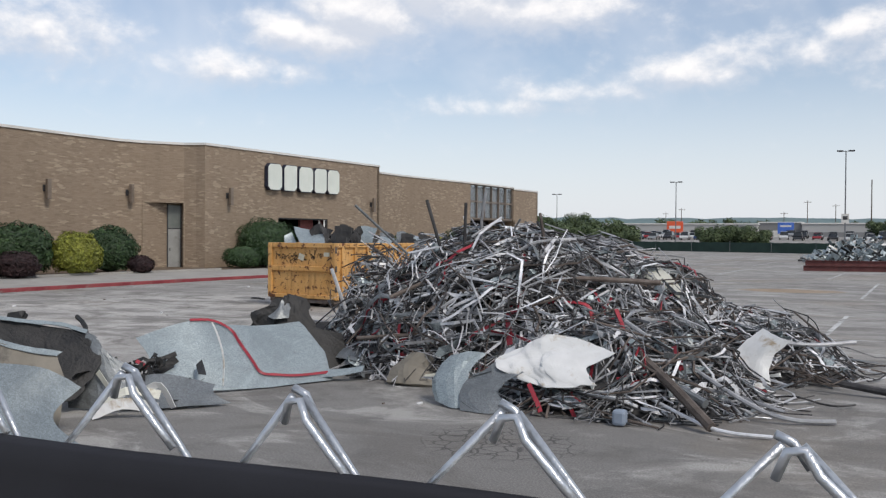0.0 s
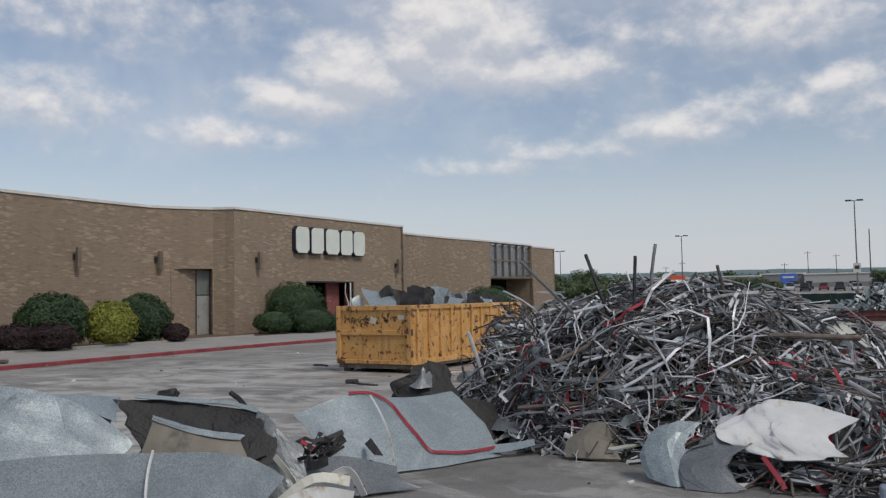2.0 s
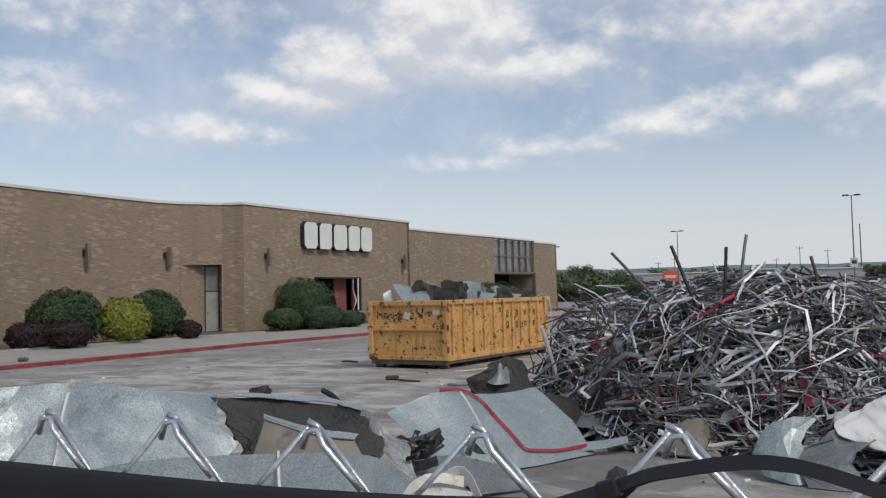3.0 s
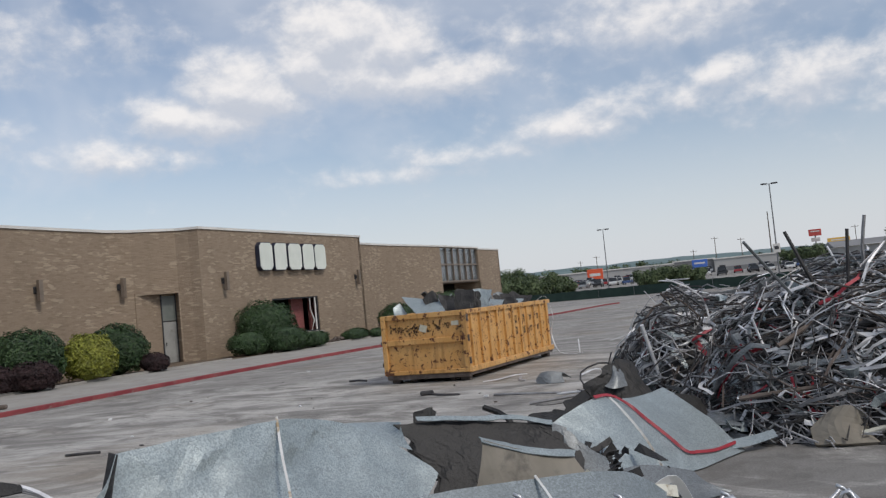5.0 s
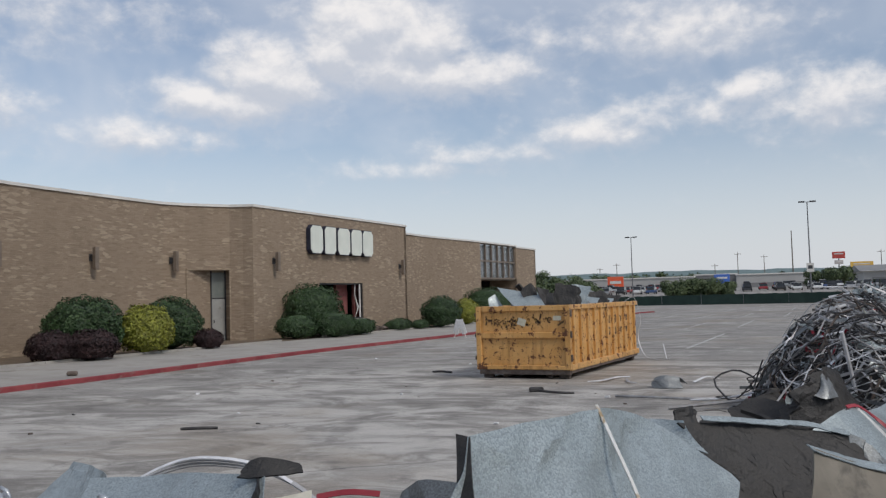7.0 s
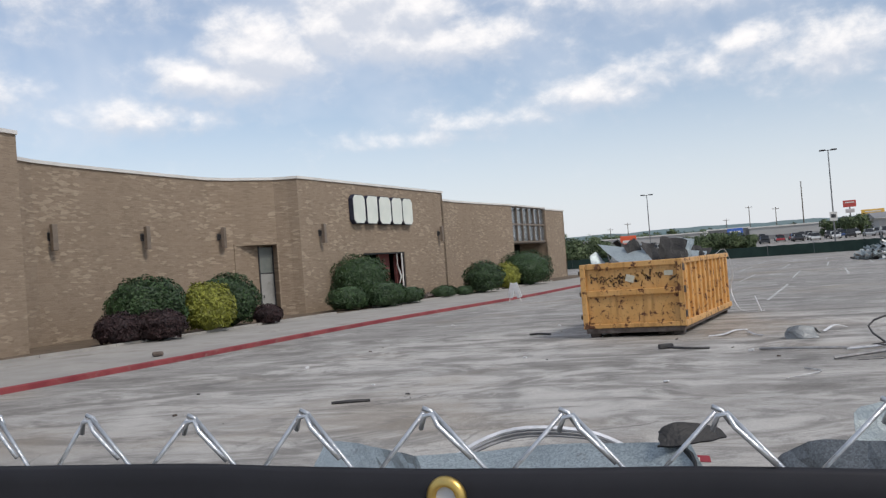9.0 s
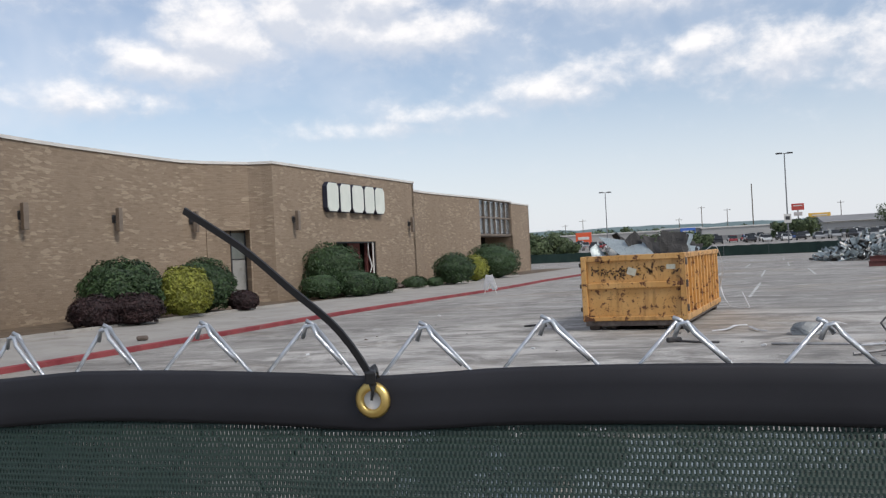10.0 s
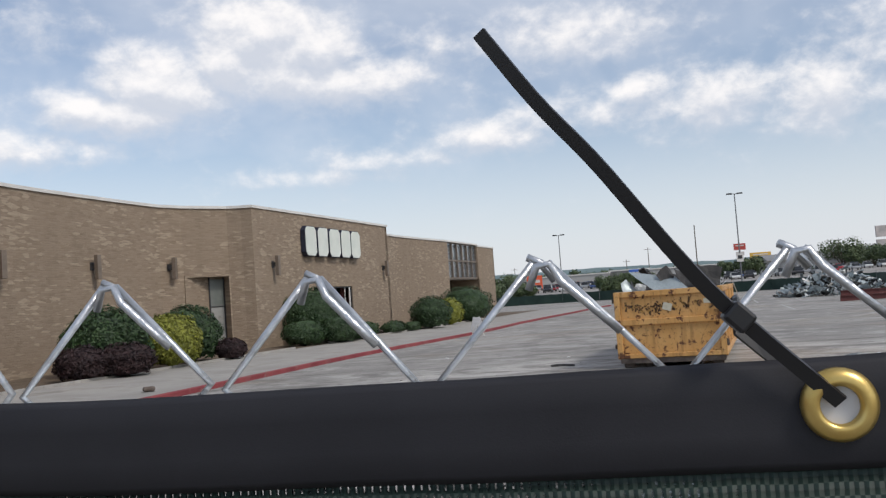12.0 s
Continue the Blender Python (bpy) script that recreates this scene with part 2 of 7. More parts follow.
    for scale, width, seedscale, lo, hi in ((0.45, 0.005, 0.09, 0.54, 0.66), (7.0, 0.07, 0.28, 0.64, 0.72)):
        vo = nt.nodes.new("ShaderNodeTexVoronoi")
        vo.feature = "DISTANCE_TO_EDGE"
        vo.inputs["Scale"].default_value = scale
        nt.links.new(warp.outputs[1], vo.inputs["Vector"])
        line = math_node(nt, "SUBTRACT", 1.0, ramp(nt, vo.outputs["Distance"], width * 0.3, width))
        where = ramp(nt, noise_node(nt, co, seedscale, 3.0), lo, hi)
        where = math_node(nt, "MAXIMUM", where, crazed) if scale > 1 else where
        c = math_node(nt, "MULTIPLY", line, where)
        crack_total = c if crack_total is None else math_node(nt, "MAXIMUM", crack_total, c)
    col = mix_col(nt, math_node(nt, "MULTIPLY", crack_total, 0.75), col, (0.05, 0.047, 0.043))
    nt.links.new(col, b.inputs["Base Color"])
    r = math_node(nt, "MULTIPLY_ADD", swirl, -0.25, 0.95)
    nt.links.new(r, b.inputs["Roughness"])
    bn = nt.nodes.new("ShaderNodeBump")
    bn.inputs["Strength"].default_value, bn.inputs["Distance"].default_value = 0.35, 0.01
    nt.links.new(math_node(nt, "SUBTRACT", grit, math_node(nt, "MULTIPLY", crack_total, 2.0)), bn.inputs["Height"])
    nt.links.new(bn.outputs[0], b.inputs["Normal"])
    return m


def galvanised_material(name="galvanised", base=(0.335, 0.385, 0.395), metal=0.45):
    """Spangled zinc: angular flakes of slightly different grey, dull patches and scratches."""
    m = bpy.data.materials.new(name)
    m.use_nodes = True
    nt = m.node_tree
    b = nt.nodes["Principled BSDF"]
    co = nt.nodes.new("ShaderNodeTexCoord").outputs["Object"]
    vo = nt.nodes.new("ShaderNodeTexVoronoi")
    vo.inputs["Scale"].default_value = 105.0
    nt.links.new(co, vo.inputs["Vector"])
    fl = nt.nodes.new("ShaderNodeSeparateColor")
    nt.links.new(vo.outputs["Color"], fl.inputs[0])
    dull = noise_node(nt, co, 2.6, 6.0, 0.6, 0.5)
    col = mix_col(nt, fl.outputs[0], tuple(0.74 * v for v in base), tuple(1.28 * v for v in base))
    col = mix_col(nt, math_node(nt, "MULTIPLY", ramp(nt, dull, 0.42, 0.7), 0.45), col, tuple(0.66 * v for v in base))
    streak = noise_node(nt, stretch(nt, co, 9, 1.4, 3, 30), 1.0, 5.0, 0.6)
    col = mix_col(nt, math_node(nt, "MULTIPLY", ramp(nt, streak, 0.62, 0.74), 0.4), col, tuple(min(1.0, 1.45 * v) for v in base))
    grime = noise_node(nt, co, 7.0, 8.0, 0.7)
    col = mix_col(nt, math_node(nt, "MULTIPLY", ramp(nt, grime, 0.60, 0.72), 0.5), col, (0.12, 0.11, 0.10))
    nt.links.new(col, b.inputs["Base Color"])
    b.inputs["Metallic"].default_value = metal
    nt.links.new(math_node(nt, "MULTIPLY_ADD", fl.outputs[1], 0.22, 0.36), b.inputs["Roughness"])
    bn = nt.nodes.new("ShaderNodeBump")
    bn.inputs["Strength"].default_value, bn.inputs["Distance"].default_value = 0.25, 0.03
    nt.links.new(noise_node(nt, co, 5.0, 4.0), bn.inputs["Height"])
    nt.links.new(bn.outputs[0], b.inputs["Normal"])
    return m


def dumpster_paint():
    m = bpy.data.materials.new("yellow_dumpster_paint")
    m.use_nodes = True
    nt = m.node_tree
    b = nt.nodes["Principled BSDF"]
    co = nt.nodes.new("ShaderNodeTexCoord").outputs["Object"]
    fade = noise_node(nt, co, 1.6, 5.0, 0.6)
    col = mix_col(nt, ramp(nt, fade, 0.3, 0.7), (0.55, 0.285, 0.080), (0.64, 0.37, 0.135))
    runs = noise_node(nt, stretch(nt, co, 7, 7, 0.8), 1.0, 5.0, 0.6)
    col = mix_col(nt, math_node(nt, "MULTIPLY", ramp(nt, runs, 0.50, 0.70), 0.6), col, (0.30, 0.15, 0.04))
    chips = noise_node(nt, co, 5.2, 10.0, 0.72, 0.3)
    chip = ramp(nt, chips, 0.555, 0.59)
    col = mix_col(nt, chip, col, (0.125, 0.052, 0.026))
    fine = ramp(nt, noise_node(nt, co, 17.0, 6.0, 0.7), 0.60, 0.65)
    col = mix_col(nt, math_node(nt, "MULTIPLY", fine, 0.8), col, (0.13, 0.06, 0.03))
    nt.links.new(col, b.inputs["Base Color"])
    nt.links.new(math_node(nt, "MULTIPLY_ADD", chip, 0.3, 0.5), b.inputs["Roughness"])
    bn = nt.nodes.new("ShaderNodeBump")
    bn.inputs["Strength"].default_value, bn.inputs["Distance"].default_value = 0.4, 0.01
    nt.links.new(math_node(nt, "ADD", math_node(nt, "MULTIPLY", chip, -1.0), fade), bn.inputs["Height"])
    nt.links.new(bn.outputs[0], b.inputs["Normal"])
    return m


def mesh_fabric():
    """Knitted dark green shade cloth: a grid of small loops with pin holes that let light through."""
    m = bpy.data.materials.new("green_shade_cloth")
    m.use_nodes = True
    nt = m.node_tree
    b = nt.nodes["Principled BSDF"]
    co = nt.nodes.new("ShaderNodeTexCoord").outputs["Object"]
    sep = nt.nodes.new("ShaderNodeSeparateXYZ")
    nt.links.new(co, sep.inputs[0])
    jit = noise_node(nt, co, 60.0, 2.0)
    u = math_node(nt, "MULTIPLY_ADD", sep.outputs[0], 1 / 0.0026, math_node(nt, "MULTIPLY", jit, 0.5))
    row = math_node(nt, "MULTIPLY_ADD", sep.outputs[2], 1 / 0.0036, math_node(nt, "MULTIPLY", jit, 0.4))
    shift = math_node(nt, "MULTIPLY", math_node(nt, "MODULO", math_node(nt, "FLOOR", row), 2.0), 0.5)
    fu = math_node(nt, "ABSOLUTE", math_node(nt, "SUBTRACT", math_node(nt, "FRACT", math_node(nt, "ADD", u, shift)), 0.5))
    fv = math_node(nt, "ABSOLUTE", math_node(nt, "SUBTRACT", math_node(nt, "FRACT", row), 0.5))
    hole = math_node(nt, "MULTIPLY", math_node(nt, "LESS_THAN", fu, 0.15), math_node(nt, "LESS_THAN", fv, 0.30))
    tight = ramp(nt, noise_node(nt, stretch(nt, co, 9, 9, 30), 1.0, 6.0, 0.8), 0.42, 0.52)
    hole = math_node(nt, "MULTIPLY", hole, tight)
    weave = math_node(nt, "ADD", fu, fv)
    col = mix_col(nt, weave, (0.004, 0.014, 0.011), (0.016, 0.040, 0.030))
    col = mix_col(nt, math_node(nt, "MULTIPLY", ramp(nt, noise_node(nt, co, 6.0, 4.0), 0.45, 0.75), 0.4), col, (0.022, 0.04, 0.034))
    nt.links.new(col, b.inputs["Base Color"])
    b.inputs["Roughness"].default_value = 0.6
    nt.links.new(math_node(nt, "SUBTRACT", 1.0, math_node(nt, "MULTIPLY", hole, 0.95)), b.inputs["Alpha"])
    bn = nt.nodes.new("ShaderNodeBump")
    bn.inputs["Strength"].default_value, bn.inputs["Distance"].default_value = 0.5, 0.002
    nt.links.new(weave, bn.inputs["Height"])
    nt.links.new(bn.outputs[0], b.inputs["Normal"])
    return m


def glass_material(name, tint, rough=0.05):
    m = bpy.data.materials.new(name)
    m.use_nodes = True
    b = m.node_tree.nodes["Principled BSDF"]
    b.inputs["Base Color"].default_value = (*tint, 1)
    b.inputs["Roughness"].default_value = rough
    b.inputs["Transmission Weight"].default_value = 0.85
    b.inputs["IOR"].default_value = 1.45
    return m


BRICK = brick_material()
ASPHALT = asphalt_material()
GALV = galvanised_material()
GALV_MID = galvanised_material("dull_galvanised", (0.25, 0.285, 0.295), 0.45)
GALV_DARK = galvanised_material("weathered_galvanised", (0.20, 0.215, 0.22), 0.45)
YELLOW = dumpster_paint()
CLOTH = mesh_fabric()
CONCRETE = material("sidewalk_concrete", (0.30, 0.285, 0.26), (0.40, 0.38, 0.345), 0.5, 0.9, bump=0.3, bump_scale=60, stain=(0.19, 0.17, 0.15), stain_scale=0.5, stain_at=(0.52, 0.75))
RED_KERB = material("red_kerb_paint", (0.20, 0.026, 0.034), (0.29, 0.06, 0.062), 1.2, 0.8, stain=(0.24, 0.14, 0.125), stain_scale=2.6, stain_at=(0.54, 0.72))
SOIL = material("bed_soil", (0.10, 0.075, 0.05), (0.17, 0.125, 0.085), 2.0, 0.95, bump=0.6, bump_scale=25)
LINE = material("parking_line_paint", (0.50, 0.50, 0.48), (0.62, 0.62, 0.60), 3.0, 0.85, stain=(0.22, 0.21, 0.2), stain_scale=2.2, stain_at=(0.46, 0.6))
COPING = material("white_coping", (0.62, 0.60, 0.56), (0.72, 0.70, 0.66), 1.0, 0.6)
CONDUIT = material("grey_conduit", (0.26, 0.258, 0.26), (0.46, 0.46, 0.465), 5.0, 0.55, 0.35, island=0.55, bump=0.2, bump_scale=60)
STRIP = material("pale_steel_strip", (0.42, 0.425, 0.435), (0.70, 0.70, 0.71), 4.0, 0.45, 0.15, island=0.55)
CABLE = material("dark_cable", (0.022, 0.021, 0.022), (0.07, 0.067, 0.066), 4.0, 0.7, island=0.4)
RUST = material("rusted_steel", (0.085, 0.066, 0.055), (0.18, 0.15, 0.13), 5.0, 0.85, 0.2, bump=0.4, island=0.35)
REDSTRAP = material("red_strap", (0.30, 0.018, 0.032), (0.40, 0.04, 0.055), 3.0, 0.5, island=0.25)
TANK_WHITE = material("dented_white_enamel", (0.66, 0.66, 0.63), (0.76, 0.76, 0.74), 2.0, 0.45, bump=0.1, bump_scale=6, stain=(0.36, 0.27, 0.16), stain_scale=3.4, stain_at=(0.54, 0.68))
CREAM = material("cream_enamel", (0.56, 0.55, 0.47), (0.66, 0.65, 0.56), 2.0, 0.5, stain=(0.30, 0.24, 0.16), stain_scale=3.0, stain_at=(0.58, 0.7))
BEIGE = material("beige_board", (0.20, 0.18, 0.145), (0.27, 0.245, 0.20), 2.5, 0.8, stain=(0.11, 0.10, 0.085), stain_scale=2.0)
# real black lining, and also the painted shade in the heap's gaps
INSUL = material("black_insulation_and_gap_shade", (0.010, 0.010, 0.010), (0.034, 0.032, 0.030), 5.0, 0.6, bump=0.6, bump_scale=28, rough_var=0.4)
BLACKPLASTIC = material("black_plastic", (0.010, 0.010, 0.011), (0.020, 0.020, 0.022), 8.0, 0.42)
HEM = material("black_hem", (0.010, 0.010, 0.014), (0.017, 0.017, 0.022), 12.0, 0.7, bump=0.05, bump_scale=1500)
WIRE = material("galvanised_wire", (0.50, 0.52, 0.54), (0.66, 0.68, 0.70), 60.0, 0.34, 0.75, bump=0.1, bump_scale=300)
BRASS = material("brass", (0.62, 0.42, 0.12), (0.74, 0.55, 0.20), 80.0, 0.33, 0.85)
BRONZE = material("bronze_fixture", (0.19, 0.152, 0.12), (0.24, 0.192, 0.15), 4.0, 0.55, 0.3)
DARKMETAL = material("dark_metal", (0.045, 0.045, 0.047), (0.075, 0.075, 0.078), 4.0, 0.55, 0.4)
POLE = material("grey_pole", (0.16, 0.165, 0.17), (0.22, 0.225, 0.23), 2.0, 0.5, 0.4)
DOORPAINT = material("grey_door_paint", (0.25, 0.25, 0.235), (0.33, 0.33, 0.31), 1.5, 0.6, stain=(0.18, 0.17, 0.15), stain_scale=2.0)
TRANSOM = material("green_grey_panel", (0.13, 0.145, 0.13), (0.18, 0.195, 0.175), 1.5, 0.4)
REDBRICK = material("red_tile_interior", (0.20, 0.062, 0.058), (0.28, 0.10, 0.09), 6.0, 0.8, stain=(0.4, 0.33, 0.29), stain_scale=5.0, stain_at=(0.62, 0.7))
# near-black colour stands in for the shade inside the rooms
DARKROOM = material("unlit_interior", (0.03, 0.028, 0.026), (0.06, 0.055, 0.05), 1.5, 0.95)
SIGNFACE = material("pale_sign_face", (0.66, 0.70, 0.63), (0.74, 0.77, 0.70), 1.0, 0.5)
SIGNSIDE = material("navy_sign_return", (0.012, 0.016, 0.035), (0.025, 0.03, 0.055), 3.0, 0.5)
GLASS = glass_material("grey_window_glass", (0.55, 0.60, 0.64))
LEAF = material("hedge_leaf", (0.018, 0.042, 0.013), (0.036, 0.076, 0.020), 3.0, 0.6, island=0.3)
LEAF_Y = material("golden_leaf", (0.15, 0.165, 0.018), (0.26, 0.27, 0.035), 3.0, 0.6, island=0.35)
LEAF_R = material("barberry_leaf", (0.018, 0.008, 0.009), (0.036, 0.014, 0.014), 3.0, 0.7, island=0.3)
FARLEAF = material("far_tree_leaf", (0.050, 0.078, 0.030), (0.095, 0.130, 0.052), 0.6, 0.7, island=0.35)
BARK = material("bark", (0.07, 0.055, 0.04), (0.12, 0.095, 0.07), 3.0, 0.9)
# blue-grey in place of leaf green: distance haze put into the colour
HILL = material("hill_haze_tint", (0.125, 0.185, 0.19), (0.165, 0.225, 0.225), 0.012, 1.0)
STORE = material("store_wall", (0.40, 0.395, 0.38), (0.47, 0.465, 0.45), 0.05, 0.85)
STORE_DK = material("store_grey", (0.20, 0.20, 0.20), (0.26, 0.26, 0.26), 0.05, 0.85)
ORANGE = material("orange_sign", (0.72, 0.10, 0.035), (0.78, 0.13, 0.05), 0.3, 0.6)
BLUE = material("blue_sign", (0.05, 0.14, 0.50), (0.07, 0.17, 0.56), 0.3, 0.6)
SIGNRED = material("red_sign", (0.45, 0.06, 0.05), (0.52, 0.08, 0.06), 0.3, 0.6)
SIGNYEL = material("yellow_sign", (0.70, 0.42, 0.08), (0.76, 0.48, 0.1), 0.3, 0.6)
BOARDGREY = material("billboard_face", (0.35, 0.33, 0.32), (0.55, 0.50, 0.48), 0.35, 0.7)
FARGREEN = material("far_windscreen", (0.012, 0.034, 0.026), (0.022, 0.05, 0.038), 0.6, 0.8)
TYRE = material("tyre", (0.012, 0.012, 0.012), (0.02, 0.02, 0.02), 5.0, 0.85)
CARGLASS = material("car_glass", (0.015, 0.018, 0.02), (0.03, 0.033, 0.036), 1.0, 0.1)
CAR_PAINTS = [material(n, c, tuple(min(1, 1.12 * v) for v in c), 1.0, 0.3, 0.1, coat=0.5) for n, c in (
    ("white_car_paint", (0.68, 0.68, 0.67)), ("silver_car_paint", (0.34, 0.35, 0.36)), ("black_car_paint", (0.02, 0.02, 0.022)),
    ("red_car_paint", (0.34, 0.025, 0.03)), ("blue_car_paint", (0.04, 0.08, 0.20)))]
BEAMRED = material("red_oxide_beam", (0.10, 0.028, 0.026), (0.15, 0.05, 0.045), 2.0, 0.75, stain=(0.05, 0.03, 0.028), stain_scale=3.0)
MARKBLACK = material("black_marking", (0.035, 0.022, 0.016), (0.09, 0.05, 0.03), 9.0, 0.8, stain=(0.52, 0.29, 0.08), stain_scale=16.0, stain_at=(0.50, 0.56))
STICKER = material("pale_sticker", (0.55, 0.52, 0.40), (0.64, 0.62, 0.5), 9.0, 0.6)
PAPER = material("paper_scrap", (0.62, 0.62, 0.62), (0.72, 0.72, 0.73), 9.0, 0.8)
BLUEPLASTIC = material("blue_grey_panel", (0.26, 0.31, 0.38), (0.33, 0.38, 0.45), 3.0, 0.5)


# ---- building blocks ----
class Geo:
    """Vertices and faces gathered for one mesh."""

    def __init__(self):
        self.v, self.f, self.uv = [], [], None

    def add(self, verts, faces):
        k = len(self.v)
        self.v += [tuple(p) for p in verts]
        self.f += [tuple(i + k for i in q) for q in faces]

    def box(self, size, m=None, bevel=0.0):
        sx, sy, sz = (s / 2 for s in size)
        if bevel <= 0:
            vs = [Vector((a * sx, b * sy, c * sz)) for a in (-1, 1) for b in (-1, 1) for c in (-1, 1)]
            fs = [(0, 1, 3, 2), (4, 6, 7, 5), (0, 4, 5, 1), (2, 3, 7, 6), (0, 2, 6, 4), (1, 5, 7, 3)]
        else:
            bm = bmesh.new()
            bmesh.ops.create_cube(bm, size=1.0)
            bmesh.ops.scale(bm, vec=size, verts=bm.verts)
            bmesh.ops.bevel(bm, geom=bm.edges[:], offset=bevel, segments=2, affect="EDGES", profile=0.5)
            bm.verts.index_update()
            vs = [v.co.copy() for v in bm.verts]
            fs = [tuple(v.index for v in f.verts) for f in bm.faces]
            bm.free()
        self.add([(m @ v) if m else v for v in vs], fs)
        return self

    def tube(self, pts, r, sides=6, cap=True, taper=1.0):
        pts = [Vector(p) for p in pts]
        n = len(pts)
        vs, fs = [], []
        side = None
        for i, p in enumerate(pts):
            d = (pts[min(i + 1, n - 1)] - pts[max(i - 1, 0)])
            d = d.normalized() if d.length > 1e-9 else Vector((0, 0, 1))
            if side is None or abs(side.dot(d)) > 0.98:
                side = d.cross(Vector((0, 0, 1)) if abs(d.z) < 0.9 else Vector((1, 0, 0)))
            side = (side - d * side.dot(d)).normalized()
            up = d.cross(side)
            rr = r * (1 + (taper - 1) * i / max(1, n - 1))
            for k in range(sides):
                a = 2 * math.pi * k / sides
                vs.append(p + side * (rr * math.cos(a)) + up * (rr * math.sin(a)))
        for i in range(n - 1):
            for k in range(sides):
                a, b = i * sides + k, i * sides + (k + 1) % sides
                fs.append((a, b, b + sides, a + sides))
        if cap:
            fs.append(tuple(reversed(range(sides))))
            fs.append(tuple(range((n - 1) * sides, n * sides)))
        self.add(vs, fs)
        return self

    def ribbon(self, pts, width, thick, roll=0.0, twist=0.0):
        """A flat strip with thickness along a line of points."""
        pts = [Vector(p) for p in pts]
        n = len(pts)
        vs, fs = [], []
        for i, p in enumerate(pts):
            d = (pts[min(i + 1, n - 1)] - pts[max(i - 1, 0)])
            d = d.normalized() if d.length > 1e-9 else Vector((1, 0, 0))
            s = d.cross(Vector((0, 0, 1)))
            s = s.normalized() if s.length > 1e-3 else Vector((1, 0, 0))
            s = Matrix.Rotation(roll + twist * i / max(1, n - 1), 3, d) @ s
            u = d.cross(s)
            vs += [p - s * width / 2 - u * thick / 2, p + s * width / 2 - u * thick / 2, p + s * width / 2 + u * thick / 2, p - s * width / 2 + u * thick / 2]
        for i in range(n - 1):
            for k in range(4):
                a, b = 4 * i + k, 4 * i + (k + 1) % 4
                fs.append((a, b, b + 4, a + 4))
        fs += [(3, 2, 1, 0), tuple(range(4 * n - 4, 4 * n))]
        self.add(vs, fs)
        return self

    def lathe(self, profile, segs=16, m=None):
        vs, fs = [], []
        for r, z in profile:
            for k in range(segs):
                a = 2 * math.pi * k / segs
                p = Vector((r * math.cos(a), r * math.sin(a), z))
                vs.append((m @ p) if m else p)
        for i in range(len(profile) - 1):
            for k in range(segs):
                a, b = i * segs + k, i * segs + (k + 1) % segs
                fs.append((a, b, b + segs, a + segs))
        self.add(vs, fs)
        return self

    def sheet(self, rows, thick=0.004):
        """A bent sheet through rows of points, closed with thickness."""
        rows = [[Vector(p) for p in r] for r in rows]
        nu, nv = len(rows), len(rows[0])
        front, back = [], []
        for i in range(nu):
            for j in range(nv):
                a = rows[min(i + 1, nu - 1)][j] - rows[max(i - 1, 0)][j]
                b = rows[i][min(j + 1, nv - 1)] - rows[i][max(j - 1, 0)]
                n = a.cross(b)
                n = n.normalized() if n.length > 1e-9 else Vector((0, 0, 1))
                front.append(rows[i][j] + n * thick / 2)
                back.append(rows[i][j] - n * thick / 2)
        k, fs = nu * nv, []
        for i in range(nu - 1):
            for j in range(nv - 1):
                a, b, c, d = i * nv + j, i * nv + j + 1, (i + 1) * nv + j + 1, (i + 1) * nv + j
                fs += [(a, d, c, b), (a + k, b + k, c + k, d + k)]
        rim = [(0, j) for j in range(nv)] + [(i, nv - 1) for i in range(1, nu)] + [(nu - 1, j) for j in range(nv - 2, -1, -1)] + [(i, 0) for i in range(nu - 2, 0, -1)]
        for (i, j), (i2, j2) in zip(rim, rim[1:] + rim[:1]):
            a, b = i * nv + j, i2 * nv + j2
            fs.append((a, b, b + k, a + k))
        self.add(front + back, fs)
        return self

    def mesh(self, name, mat, smooth=False, uv=None):
        me = bpy.data.meshes.new(name)
        me.from_pydata(self.v, [], self.f)
        me.materials.append(mat)
        if uv:
            layer = me.uv_layers.new(name="wall")
            for loop in me.loops:
                layer.data[loop.index].uv = uv(me.vertices[loop.vertex_index].co)
        if smooth:
            me.polygons.foreach_set("use_smooth", [True] * len(me.polygons))
        me.update()
        return me


def part(name, geo, mat, parent=None, label="", smooth=False, uv=None):
    """Link a Geo as one mesh object under a thing or a part."""
    ob = new(name, geo.mesh(name, mat, smooth, uv))
    if parent is not None:
        ob.parent = parent
        ob.matrix_parent_inverse = parent.matrix_world.inverted() if parent.matrix_basis == Matrix() else Matrix()
    if label:
        tagged(ob, label)
    return ob


def thing(name, label, category, group="", kind="", at=None):
    ob = new(name)
    ob.empty_display_size = 0.2
    if at is not None:
        ob.matrix_basis = at
    return tagged(ob, label, category, group, kind)


def smooth_line(pts, n):
    """n points on a Catmull-Rom line through pts."""
    pts = [Vector(p) for p in pts]
    out = []
    for i in range(n):
        t = i / (n - 1) * (len(pts) - 1)
        k = min(int(t), len(pts) - 2)
        t -= k
        p0, p1, p2, p3 = pts[max(k - 1, 0)], pts[k], pts[k + 1], pts[min(k + 2, len(pts) - 1)]
        out.append(0.5 * (2 * p1 + (p2 - p0) * t + (2 * p0 - 5 * p1 + 4 * p2 - p3) * t * t + (3 * p1 - p0 - 3 * p2 + p3) * t ** 3))
    return out


